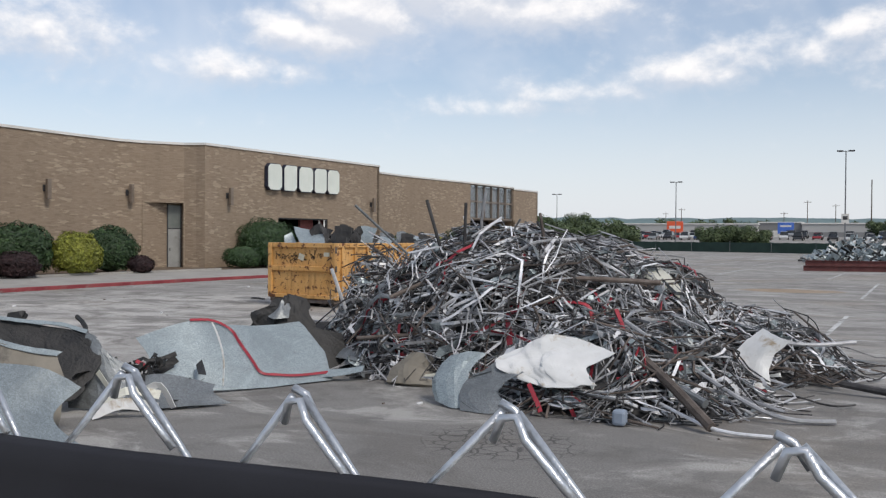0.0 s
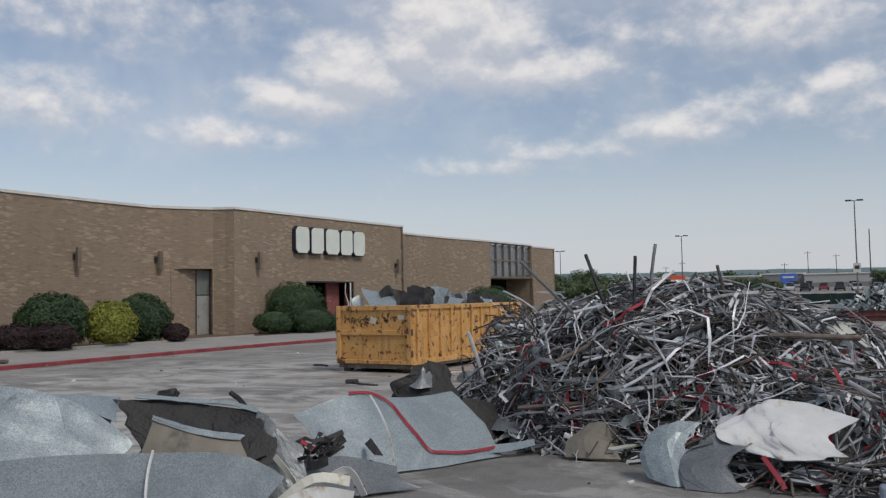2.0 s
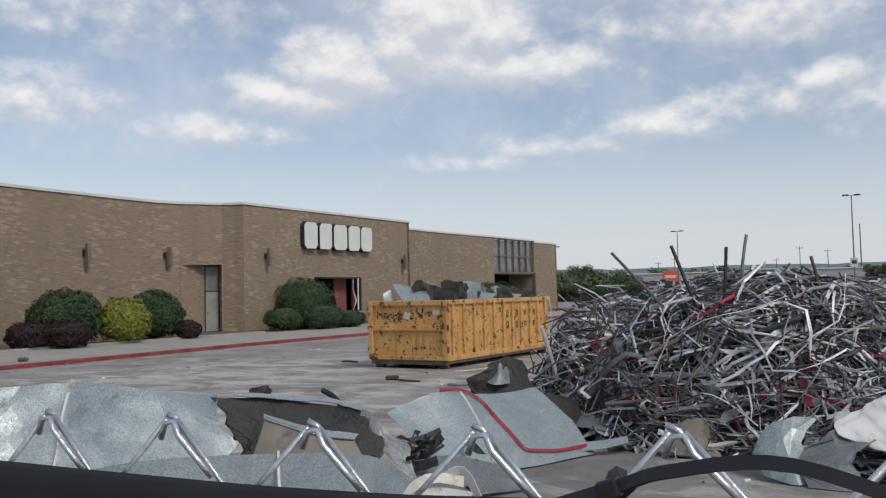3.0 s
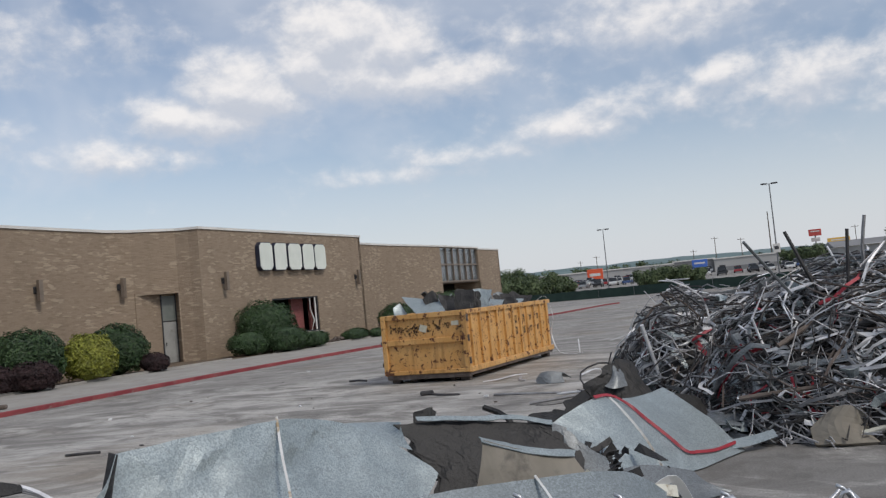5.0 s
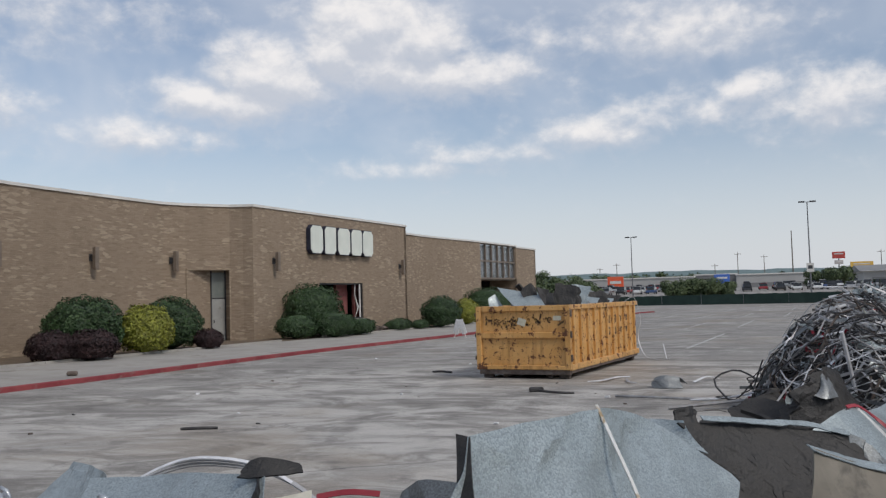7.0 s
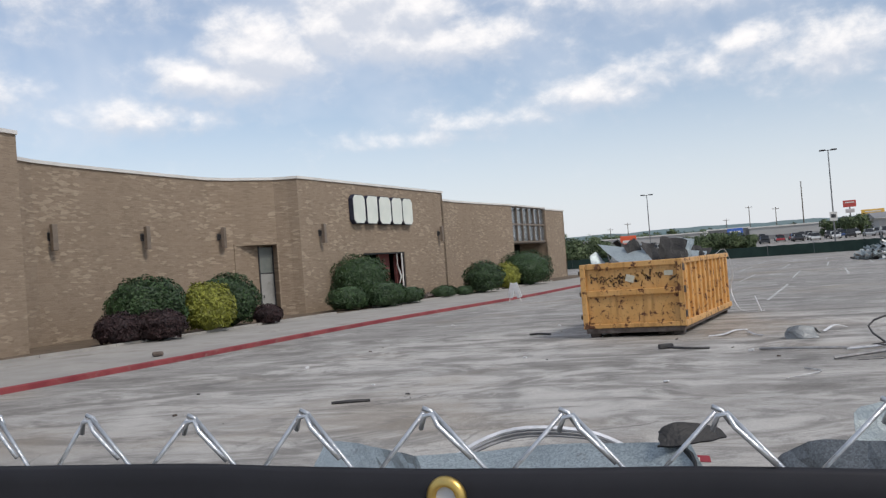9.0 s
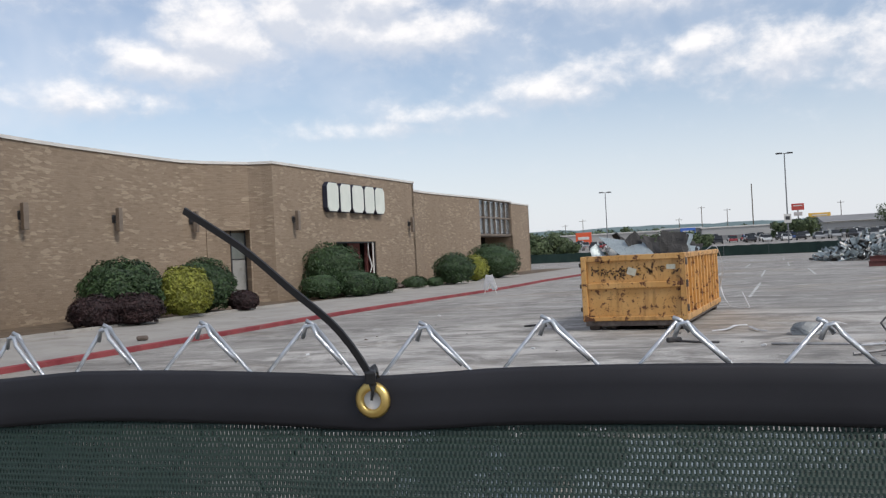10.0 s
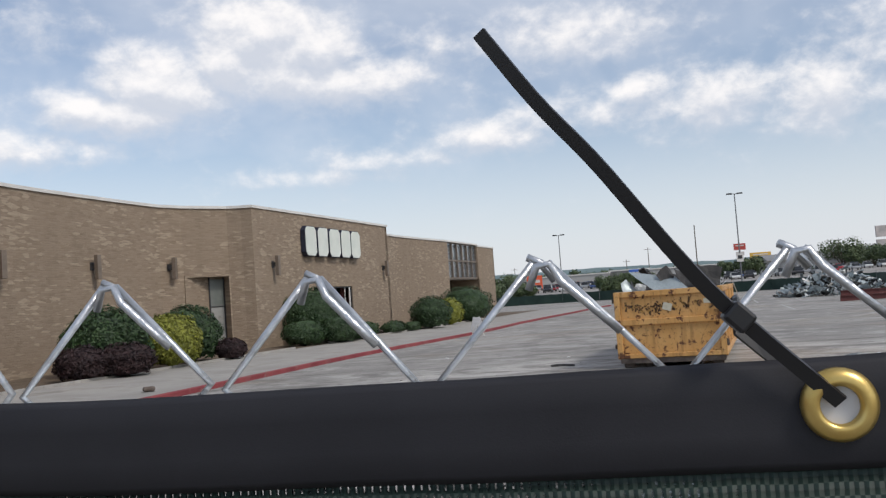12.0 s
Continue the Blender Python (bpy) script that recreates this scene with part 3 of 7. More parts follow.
def loft(top, bottom, nu, nv, crumple=0.0, scale=2.0, belly=0.0, seed=0.0):
    """Rows of a sheet from one line to another, with dents."""
    a, b = smooth_line(top, nv), smooth_line(bottom, nv)
    rows = []
    for i in range(nu):
        t = i / (nu - 1)
        row = []
        for p, q in zip(a, b):
            m = p.lerp(q, t)
            n = (q - p).cross(Vector((0, 0, 1)))
            n = n.normalized() if n.length > 1e-6 else Vector((1, 0, 0))
            dent = noise.noise(m * scale + Vector((seed, seed, 0))) + 0.4 * noise.noise(m * scale * 3.1 + Vector((0, seed, 7)))
            fold = 1.6 * abs(noise.noise(m * scale * 0.8 + Vector((seed * 2, 3, seed)))) + 0.9 * abs(noise.noise(m * scale * 1.9 + Vector((seed, 1, seed * 3)))) - 0.5
            m = m + n * (crumple * (dent + 0.9 * fold) + belly * math.sin(math.pi * t)) + Vector((0, 0, crumple * 0.35 * dent))
            m.z = max(m.z, 0.008)
            row.append(m)
        rows.append(row)
    return rows


# ---- the ground ----
def flat(name, pts, z, mat, label, category, kind="structure", thick=0.0):
    g = Geo()
    n = len(pts)
    if thick:
        g.add([(x, y, z) for x, y in pts] + [(x, y, z - thick) for x, y in pts],
              [tuple(range(n))] + [(i, i + n, (i + 1) % n + n, (i + 1) % n) for i in range(n)])
    else:
        g.add([(x, y, z) for x, y in pts], [tuple(range(n))])
    return tagged(part(name, g, mat), label, category, kind=kind)


flat("ground", [(-2500, -300), (2500, -300), (2500, 3000), (-2500, 3000)], 0.0, ASPHALT,
     "worn grey asphalt parking lot with cracks, tyre marks and pale streaks", "parking lot")

# building frame: s runs along the front, o stands out from it
CX, CY = -31.287, 38.607
DX, DY = 0.1110, 0.9938


def bl(s, o, z=0.0):
    return Vector((CX + DX * s + DY * o, CY + DY * s - DX * o, z))


BED_O = 2.7
g = Geo()
line = [(s, 8.6 + 0.25 * math.sin(s * 0.21) * (1 if s < 20 else 0.4)) for s in range(-60, 51, 2)] + [(52, 8.9), (53, 9.2)]
rows = [[bl(s, o + 0.0, z) for s, o in line] for z in (0.0, 0.115)] + [[bl(s, o - 0.02, 0.13) for s, o in line], [bl(s, o - 0.17, 0.13) for s, o in line], [bl(s, o - 0.17, 0.0) for s, o in line]]
n = len(line)
g.add([p for r in rows for p in r], [(r * n + j, r * n + j + 1, (r + 1) * n + j + 1, (r + 1) * n + j) for r in range(4) for j in range(n - 1)])
tagged(part("kerb", g, RED_KERB), "low concrete kerb with worn red fire-lane paint", "kerb", kind="structure")
g = Geo()
inner = [(s, BED_O if s < 49 else o - 4.5) for s, o in line]
g.add([bl(s, o - 0.175, 0.125) for s, o in line] + [bl(s, o, 0.15) for s, o in inner], [(j, j + 1, n + j + 1, n + j) for j in range(n - 1)])
tagged(part("pavement", g, CONCRETE), "pale grey concrete pavement along the store front", "pavement", kind="structure")
g = Geo()
g.add([bl(s, BED_O - 0.004, 0.16) for s in range(-60, 51, 2)] + [bl(s, -8, 0.16) for s in range(-60, 51, 2)], [(j, j + 1, 56 + j + 1, 56 + j) for j in range(55)])
tagged(part("planting_bed", g, SOIL), "strip of bare soil beside the store wall", "planting bed", kind="structure")
g = Geo()
for s0, s1 in ((-60, -0.4), (2.0, 31.0)):
    for k in range(int((s1 - s0) / 1.5)):
        a, b = bl(s0 + 1.5 * k, BED_O), bl(s0 + 1.5 * k + 1.49, BED_O)
        mid = (a + b) / 2
        g.box((1.48, 0.12, 0.10), Matrix.Translation((mid.x, mid.y, 0.19)) @ Matrix.Rotation(math.atan2(b.y - a.y, b.x - a.x), 4, "Z"))
tagged(part("bed_edging", g, CONCRETE), "low pale concrete edging of the planting bed", "edging", kind="structure")

# parking lines
def stroke(a, b, w=0.11):
    a, b = Vector((*a, 0.004)), Vector((*b, 0.004))
    d = (b - a).normalized()
    s = Vector((-d.y, d.x, 0)) * w / 2
    g = Geo()
    k = max(2, int((b - a).length / 0.5))
    pts = [a.lerp(b, i / k) for i in range(k + 1)]
    w1 = [s * (1 + 0.25 * noise.noise(p * 2.0)) for p in pts]
    g.add([p - q for p, q in zip(pts, w1)] + [p + q for p, q in zip(pts, w1)], [(i, i + 1, k + 2 + i, k + 1 + i) for i in range(k)])
    return tagged(part("parking_line", g, LINE), "faded white painted parking line on asphalt", "road marking", "parking lines", "structure")


stroke((-9.83, 31.49), (-8.74, 42.19))
stroke((-10.86, 48.52), (-9.93, 58.53))
stroke((-8.19, 49.37), (-7.23, 60.23))
stroke((-5.41, 50.07), (-4.54, 60.83))
stroke((0.26, 18.46), (0.79, 24.33))
stroke((1.29, 31.63), (2.26, 43.19))
stroke((-0.6, 18.3), (5.5, 18.7))
stroke((3.1, 49), (4.2, 61))
stroke((0.2, 46.5), (1.1, 57))
for k in range(6):
    stroke((-14.0 + 3.0 * k, 68.0), (-13.0 + 3.0 * k, 79.0))
    stroke((-15.5 + 3.0 * k, 88.0), (-14.5 + 3.0 * k, 99.0))


# ---- the store ----
TOP = 6.92
STEP = 0.30


def wall_run(name, plan, label, z_at=lambda i: (0.1, TOP), thick=0.3):
    """A brick wall along plan points (s, o); z_at gives each stretch's foot and head."""
    g = Geo()
    dist, lengths = 0.0, []
    for i in range(len(plan) - 1):
        a, b = bl(*plan[i]), bl(*plan[i + 1])
        d = (b - a)
        nrm = Vector((-d.y, d.x, 0)).normalized() * thick
        for z0, z1 in (z_at(i) if isinstance(z_at(i), list) else [z_at(i)]):
            k = len(g.v)
            g.add([(a.x, a.y, z0), (b.x, b.y, z0), (b.x, b.y, z1), (a.x, a.y, z1),
                   (a.x + nrm.x, a.y + nrm.y, z0), (b.x + nrm.x, b.y + nrm.y, z0), (b.x + nrm.x, b.y + nrm.y, z1), (a.x + nrm.x, a.y + nrm.y, z1)],
                  [(0, 1, 2, 3), (5, 4, 7, 6), (3, 2, 6, 7), (1, 0, 4, 5), (4, 0, 3, 7), (1, 5, 6, 2)])
            lengths += [dist, dist + d.length, dist + d.length, dist] * 2
        dist += d.length
    me = g.mesh(name, BRICK)
    layer = me.uv_layers.new(name="wall")
    for loop in me.loops:
        v = loop.vertex_index
        layer.data[loop.index].uv = (lengths[v] + (0.15 if v % 8 > 3 else 0.0), me.vertices[v].co.z)
    return tagged(new(name, me), label, "wall", kind="structure")


def coping(plan, z=TOP):
    g = Geo()
    for (s0, o0), (s1, o1) in zip(plan, plan[1:]):
        a, b = bl(s0, o0), bl(s1, o1)
        d = b - a
        mid = (a + b) / 2
        ang = math.atan2(d.y, d.x)
        nrm = Vector((-d.y, d.x, 0)).normalized()
        g.box((d.length + 0.03, 0.40, 0.13), Matrix.Translation((mid.x + nrm.x * 0.13, mid.y + nrm.y * 0.13, z + 0.066)) @ Matrix.Rotation(ang, 4, "Z"))
    return tagged(part("trim", g, COPING), "white metal coping along the top of the brick wall", "coping", kind="structure")


left_plan = [(-16.5, -0.7), (-16.2, -1.0), (-15.8, -1.3), (-15.2, -1.65), (-14.6, -1.9), (-13.8, -2.15), (-12.3, -2.35), (-10.5, -2.5), (-8.5, -2.6),
             (-6.5, -2.68), (-4.8, -2.72), (-3.5, -2.7), (-2.36, -2.3), (-0.5, -1.07), (-0.18, -0.5), (0.0, 0.0)]
wall_run("wall_left", left_plan, "concave tan brick wall with odd pale and dark bricks", lambda i: (3.72, TOP) if i == 12 else (0.1, TOP))
bay_plan = [(0.0, 0.0), (6.05, 0.0), (10.95, 0.0), (16.87, 0.0), (16.87, -0.85)]
wall_run("wall_front", bay_plan, "flat tan brick store wall with a broken window opening", lambda i: [(0.1, 0.92), (3.06, TOP)] if i == 1 else (0.1, TOP))
right_plan = [(16.87, -0.85), (19.0, -1.25), (22.0, -1.45), (26.0, -1.3), (29.5, -1.05), (32.15, -0.9)]
wall_run("wall_right", right_plan, "gently curved tan brick wall", lambda i: (0.1, TOP - STEP))
pier_plan = [(40.75, -0.9), (46.3, -0.9), (46.3, -30.0)]
wall_run("wall_end", pier_plan, "tan brick pier at the end of the store", lambda i: (0.1, TOP - STEP - 0.12))
over_plan = [(32.15, -0.9), (40.75, -0.9)]
far_left = [(-60.0, 0.9), (-25.6, 0.9)]
wall_run("wall_far", far_left, "tan brick store wall beyond the entrance bay")
wall_run("wall_pier", [(-18.9, 0.9), (-16.5, 0.5), (-16.5, -1.0)], "narrow tan brick pier", lambda i: (0.1, TOP + 0.4))
for p, z in ((left_plan, TOP), (bay_plan, TOP), (right_plan, TOP - STEP), (pier_plan[:2], TOP - STEP - 0.12), (far_left, TOP), ([(-18.9, 0.9), (-16.5, 0.5)], TOP + 0.4), (over_plan, TOP - STEP), ([(-25.6, 0.9), (-18.9, 0.9)], TOP)):
    coping(p, z)
# roof and closing walls
g = Geo()
outline = [(-60, 0.6)] + [(s, o - 0.25) for s, o in left_plan] + [(16.6, -0.3)] + [(s, o - 0.25) for s, o in right_plan] + [(46.0, -1.2), (46.0, -45), (-60, -45)]
g.add([bl(s, o, 6.45) for s, o in outline], [tuple(range(len(outline)))])
tagged(part("roof", g, STORE_DK), "flat grey roof of the store", "roof", kind="structure")
wall_run("wall_back", [(46.3, -45.0), (-60.0, -45.0), (-60.0, 0.9)], "plain brick rear walls of the store")
wall_run("wall_side", [(46.3, -30.0), (46.3, -45.0)], "plain brick side wall of the store")


def plane_box(g, s, o, z, ws, wo, wz, bevel=0.0):
    """A box set along the store front: centre (s, o, z) and size."""
    p = bl(s, o, z)
    g.box((ws, wo, wz), Matrix.Translation(p) @ Matrix.Rotation(math.atan2(DY, DX), 4, "Z"), bevel)
    return g


# recessed side entrance
g = Geo()
a, b = bl(-2.36, -2.3), bl(-0.5, -1.05)
dirv = (b - a).normalized()
inn = Vector((-dirv.y, dirv.x, 0))
for p, q in ((a, a + dirv * 1.42 + inn * 0.70), (b + inn * 0.75, b), (a + dirv * 1.42 + inn * 0.72, b + inn * 0.72)):
    d = q - p
    mid = (p + q) / 2
    g.box((d.length, 0.1, 3.7), Matrix.Translation((mid.x, mid.y, 1.95)) @ Matrix.Rotation(math.atan2(d.y, d.x), 4, "Z"))
me_uv = lambda co: ((co.x + co.y), co.z)
tagged(part("wall_recess", g, BRICK, uv=me_uv), "splayed brick wall of the recessed side entrance", "wall", kind="structure")
door = thing("door_1", "grey painted metal door with a transom in a recessed entrance", "door", kind="structure")
dm = (a + inn * 0.62).lerp(b + inn * 0.62, 0.80)
ang = math.atan2(dirv.y, dirv.x)
def door_box(name, dx, z, w, h, t, mat, label=""):
    gg = Geo().box((w, t, h), Matrix.Translation((dm.x + dirv.x * dx, dm.y + dirv.y * dx, z)) @ Matrix.Rotation(ang, 4, "Z"), 0.01)
    return part(name, gg, mat, door, label)
leaf = door_box("door_leaf", 0.0, 1.22, 0.66, 2.1, 0.05, DOORPAINT)
door_box("transom", 0.0, 2.98, 0.66, 1.28, 0.04, TRANSOM, "dull green-grey transom panel")
for dx in (-0.36, 0.36):
    door_box("jamb", dx, 1.92, 0.06, 3.55, 0.09, DARKMETAL)
door_box("rail", 0.0, 2.31, 0.66, 0.06, 0.08, DARKMETAL)
hb = Geo().box((0.04, 0.09, 0.16), Matrix.Translation((dm.x - dirv.x * 0.24 - inn.x * 0.05, dm.y - dirv.y * 0.24 - inn.y * 0.05, 1.15)) @ Matrix.Rotation(ang, 4, "Z"), 0.008)
part("handle", hb, DARKMETAL, leaf)

# broken window with the gutted room behind it
win = thing("window_1", "broken store window with bent bare frame and no glass", "window", kind="structure")
g = Geo()
for s, w, z, h in ((6.09, 0.08, 1.99, 2.14), (10.91, 0.08, 1.99, 2.14), (8.5, 4.74, 3.02, 0.08), (8.5, 4.74, 0.96, 0.08)):
    plane_box(g, s, -0.12, z, w, 0.12, h)
part("window_frame", g, DARKMETAL, win)
g = Geo()
g.ribbon([bl(10.25, -0.2, 0.98), bl(10.4, -0.05, 1.6), bl(10.15, -0.15, 2.3), bl(10.3, -0.2, 3.0)], 0.10, 0.03, 0.3, 0.6)
part("mullion", g, COPING, win, "bent pale window mullion")
g = Geo()
plane_box(g, 10.62, -0.06, 2.0, 0.10, 0.05, 2.0)
part("mullion", g, COPING, win, "pale window mullion")
g = Geo()
plane_box(g, 8.5, 0.05, 0.88, 5.0, 0.35, 0.07, 0.01)
part("window_sill", g, CONCRETE, win)
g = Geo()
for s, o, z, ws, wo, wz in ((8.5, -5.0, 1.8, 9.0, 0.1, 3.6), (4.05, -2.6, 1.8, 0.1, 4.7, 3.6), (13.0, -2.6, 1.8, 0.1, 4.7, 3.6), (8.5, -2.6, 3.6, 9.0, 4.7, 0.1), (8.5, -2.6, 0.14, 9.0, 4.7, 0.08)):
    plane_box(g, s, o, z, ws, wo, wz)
tagged(part("wall_interior", g, DARKROOM), "gutted room behind the broken window, coloured near black as shade", "wall", kind="structure")
g = Geo()
plane_box(g, 9.75, -0.9, 1.6, 1.3, 0.16, 2.8)
plane_box(g, 11.9, -0.75, 1.6, 1.9, 0.16, 2.8)
tagged(part("wall_partition", g, REDBRICK), "red brick interior partition seen through the window", "wall", kind="structure")
g = Geo()
g.ribbon([bl(7.4, -1.4, 0.2), bl(7.5, -1.3, 1.4), bl(7.8, -1.2, 2.8)], 0.5, 0.04, 0.4, 0.5)
tagged(part("hanging_panel", g, STORE_DK), "torn grey panel hanging inside the window", "panel")

# glazed entrance bays
def entrance_bay(s0, s1, z0, z1, o, name):
    bay = thing(name, "dark framed clerestory glazing above a recessed store entrance", "window", kind="structure")
    n = 6
    w = (s1 - s0) / n
    for k in range(n):
        for za, zb in ((z0 + 0.06, (z0 + z1) / 2 - 0.03), ((z0 + z1) / 2 + 0.03, z1 - 0.06)):
            g = Geo()
            plane_box(g, s0 + w * (k + 0.5), o - 0.25, (za + zb) / 2, w - 0.08, 0.02, zb - za)
            part("pane", g, GLASS, bay)
    for k in range(n + 1):
        g = Geo()
        plane_box(g, s0 + w * k, o - 0.2, (z0 + z1) / 2, 0.10, 0.22, z1 - z0)
        part("mullion", g, BRONZE, bay)
    for z in (z0, (z0 + z1) / 2, z1):
        g = Geo()
        plane_box(g, (s0 + s1) / 2, o - 0.21, z, s1 - s0, 0.2, 0.14)
        part("transom", g, BRONZE, bay)
    g = Geo()
    plane_box(g, (s0 + s1) / 2, o - 1.1, z0 - 0.09, s1 - s0, 1.8, 0.1)
    part("soffit", g, BRONZE, bay)
    g = Geo()
    plane_box(g, (s0 + s1) / 2, o - 1.5, (z0 + z1) / 2, s1 - s0, 0.08, z1 - z0)
    part("backing", g, COPING, bay, "pale blind behind the glazing")
    # lobby walls take the near-black colour, so their shade is painted
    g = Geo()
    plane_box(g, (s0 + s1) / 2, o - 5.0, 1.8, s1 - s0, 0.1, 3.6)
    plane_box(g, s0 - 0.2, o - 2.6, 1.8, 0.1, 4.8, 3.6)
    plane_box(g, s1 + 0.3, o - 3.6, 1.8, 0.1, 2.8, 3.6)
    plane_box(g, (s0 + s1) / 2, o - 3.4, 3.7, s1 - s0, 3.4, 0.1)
    tagged(part("wall_entrance", g, DARKROOM), "recessed entrance lobby, coloured near black as shade", "wall", kind="structure")
    return bay


entrance_bay(32.2, 40.7, 3.62, 6.60, -0.9, "window_2")
entrance_bay(-25.6, -18.9, 3.62, 6.85, 0.9, "window_3")
wall_run("wall_return", [(40.75, -3.6), (40.75, -0.9)], "brick return wall of the entrance", lambda i: (0.1, 3.6))


# wall lamps: tall bronze box on a bracket
def wall_lamp(s, o, z, turn=0.0):
    t = thing("wall_lamp", "tall bronze box wall lamp on a brick wall", "wall lamp", "wall lamps on the store front", at=Matrix.Translation(bl(s, o, z)) @ Matrix.Rotation(math.atan2(DY, DX) + turn, 4, "Z"))
    part("housing", Geo().box((0.22, 0.18, 0.98), Matrix.Translation((0, -0.30, 0)), 0.012), BRONZE, t)
    part("bracket", Geo().box((0.12, 0.22, 0.22), Matrix.Translation((0, -0.11, 0.05)), 0.01), DARKMETAL, t)
    part("back_plate", Geo().box((0.22, 0.03, 0.32), Matrix.Translation((0, -0.015, 0.05)), 0.006), DARKMETAL, t)
    return t


for s, o, turn in ((-13.1, -2.25, -0.1), (-8.0, -2.62, 0.0), (-3.13, -2.56, 0.2), (1.72, 0.0, 0.0), (15.8, 0.0, 0.0)):
    wall_lamp(s, o, 4.15, turn)

# the sign: five plain pale slabs with dark returns
sign = thing("store_sign", "five pale raised sign blocks with navy returns on brick", "sign")
def sign_block(s0, s1, cut):
    w, h = s1 - s0, 1.62
    c = 0.22
    prof = [(-w / 2 + c * cut, -h / 2), (w / 2 - c, -h / 2), (w / 2, -h / 2 + c), (w / 2, h / 2 - c * cut), (w / 2 - c * cut, h / 2), (-w / 2 + c, h / 2), (-w / 2, h / 2 - c), (-w / 2, -h / 2 + c * cut)]
    def prism(o0, o1, k):
        n = len(prof)
        vs = [bl((s0 + s1) / 2 + x * k, o0, 5.5 + z * k) for x, z in prof] + [bl((s0 + s1) / 2 + x * k, o1, 5.5 + z * k) for x, z in prof]
        gg = Geo()
        gg.add(vs, [tuple(range(n)), tuple(reversed(range(n, 2 * n)))] + [(i, i + n, (i + 1) % n + n, (i + 1) % n) for i in range(n)])
        return gg
    body = part("block", prism(0.03, 0.30, 1.0), SIGNSIDE, sign, "navy sign return")
    part("face", prism(0.302, 0.325, 0.955), SIGNFACE, body, "pale plastic sign face")
for (s0, s1), cut in zip(((4.77, 6.05), (6.22, 7.45), (7.62, 9.03), (9.15, 10.42), (10.5, 11.78)), (1.0, 0.3, 1.0, 0.6, 1.0)):
    sign_block(s0, s1, cut)


# ---- shrubs ----
def leaf_cloud(g, centre, radii, count, size, rng, flat_top=0.0, lump=0.16):
    cx, cy, cz = centre
    for _ in range(count):
        d = Vector((rng.gauss(0, 1), rng.gauss(0, 1), rng.gauss(0, 1))).normalized()
        if d.z < -0.75:
            d.z *= -0.4
        r = 1.0 + lump * noise.noise(d * 2.3 + Vector(centre)) + 0.10 * noise.noise(d * 6.0 + Vector(centre)) - abs(rng.gauss(0, 0.07)) + (0.05 if rng.random() < 0.06 else 0)
        if flat_top and d.z > flat_top:
            d.z = flat_top + (d.z - flat_top) * 0.3
        p = Vector((cx + d.x * r * radii[0], cy + d.y * r * radii[1], max(0.17, cz + d.z * r * radii[2])))
        n = (d + Vector((rng.uniform(-.7, .7), rng.uniform(-.7, .7), rng.uniform(-.4, .8)))).normalized()
        a = n.cross(Vector((rng.uniform(-1, 1), rng.uniform(-1, 1), rng.uniform(-1, 1)))).normalized()
        b = n.cross(a)
        s = size * rng.uniform(0.6, 1.3)
        g.add([p - a * s, p + b * s * 0.45 + n * s * 0.15, p + a * s, p - b * s * 0.45 + n * s * 0.15], [(0, 1, 2, 3)])


def shrub(name, x, y, rx, ry, h, mat, label, count=2600, size=0.055, seed=1, flat_top=0.0, group=""):
    rng = random.Random(seed)
    t = thing(name, label, "shrub", group, at=Matrix.Translation((0, 0, 0)))
    g = Geo()
    leaf_cloud(g, (x, y, 0.15 + h * 0.47), (rx, ry, h * 0.53), int(count * 1.7), size * 1.15, rng, flat_top)
    part("foliage", g, mat, t)
    g = Geo()
    bm = bmesh.new()
    bmesh.ops.create_icosphere(bm, subdivisions=3, radius=1.0)
    for v in bm.verts:
        k = 0.84 + 0.16 * noise.noise(v.co * 2.3 + Vector((x, y, 0.15 + h * 0.47)))
        v.co = Vector((x + v.co.x * rx * k, y + v.co.y * ry * k, max(0.162, 0.15 + h * 0.47 + v.co.z * h * 0.53 * k)))
    bm.verts.index_update()
    g.add([v.co.copy() for v in bm.verts], [tuple(v.index for v in f.verts) for f in bm.faces])
    bm.free()
    part("inner_growth", g, mat, t)
    g = Geo()
    for k in range(3):
        a = 2.1 * k
        g.tube([(x + 0.05 * math.cos(a), y + 0.05 * math.sin(a), 0.13), (x + 0.3 * rx * math.cos(a), y + 0.3 * ry * math.sin(a), 0.2 + 0.45 * h)], 0.03, 5)
    part("stem", g, BARK, t)
    return t


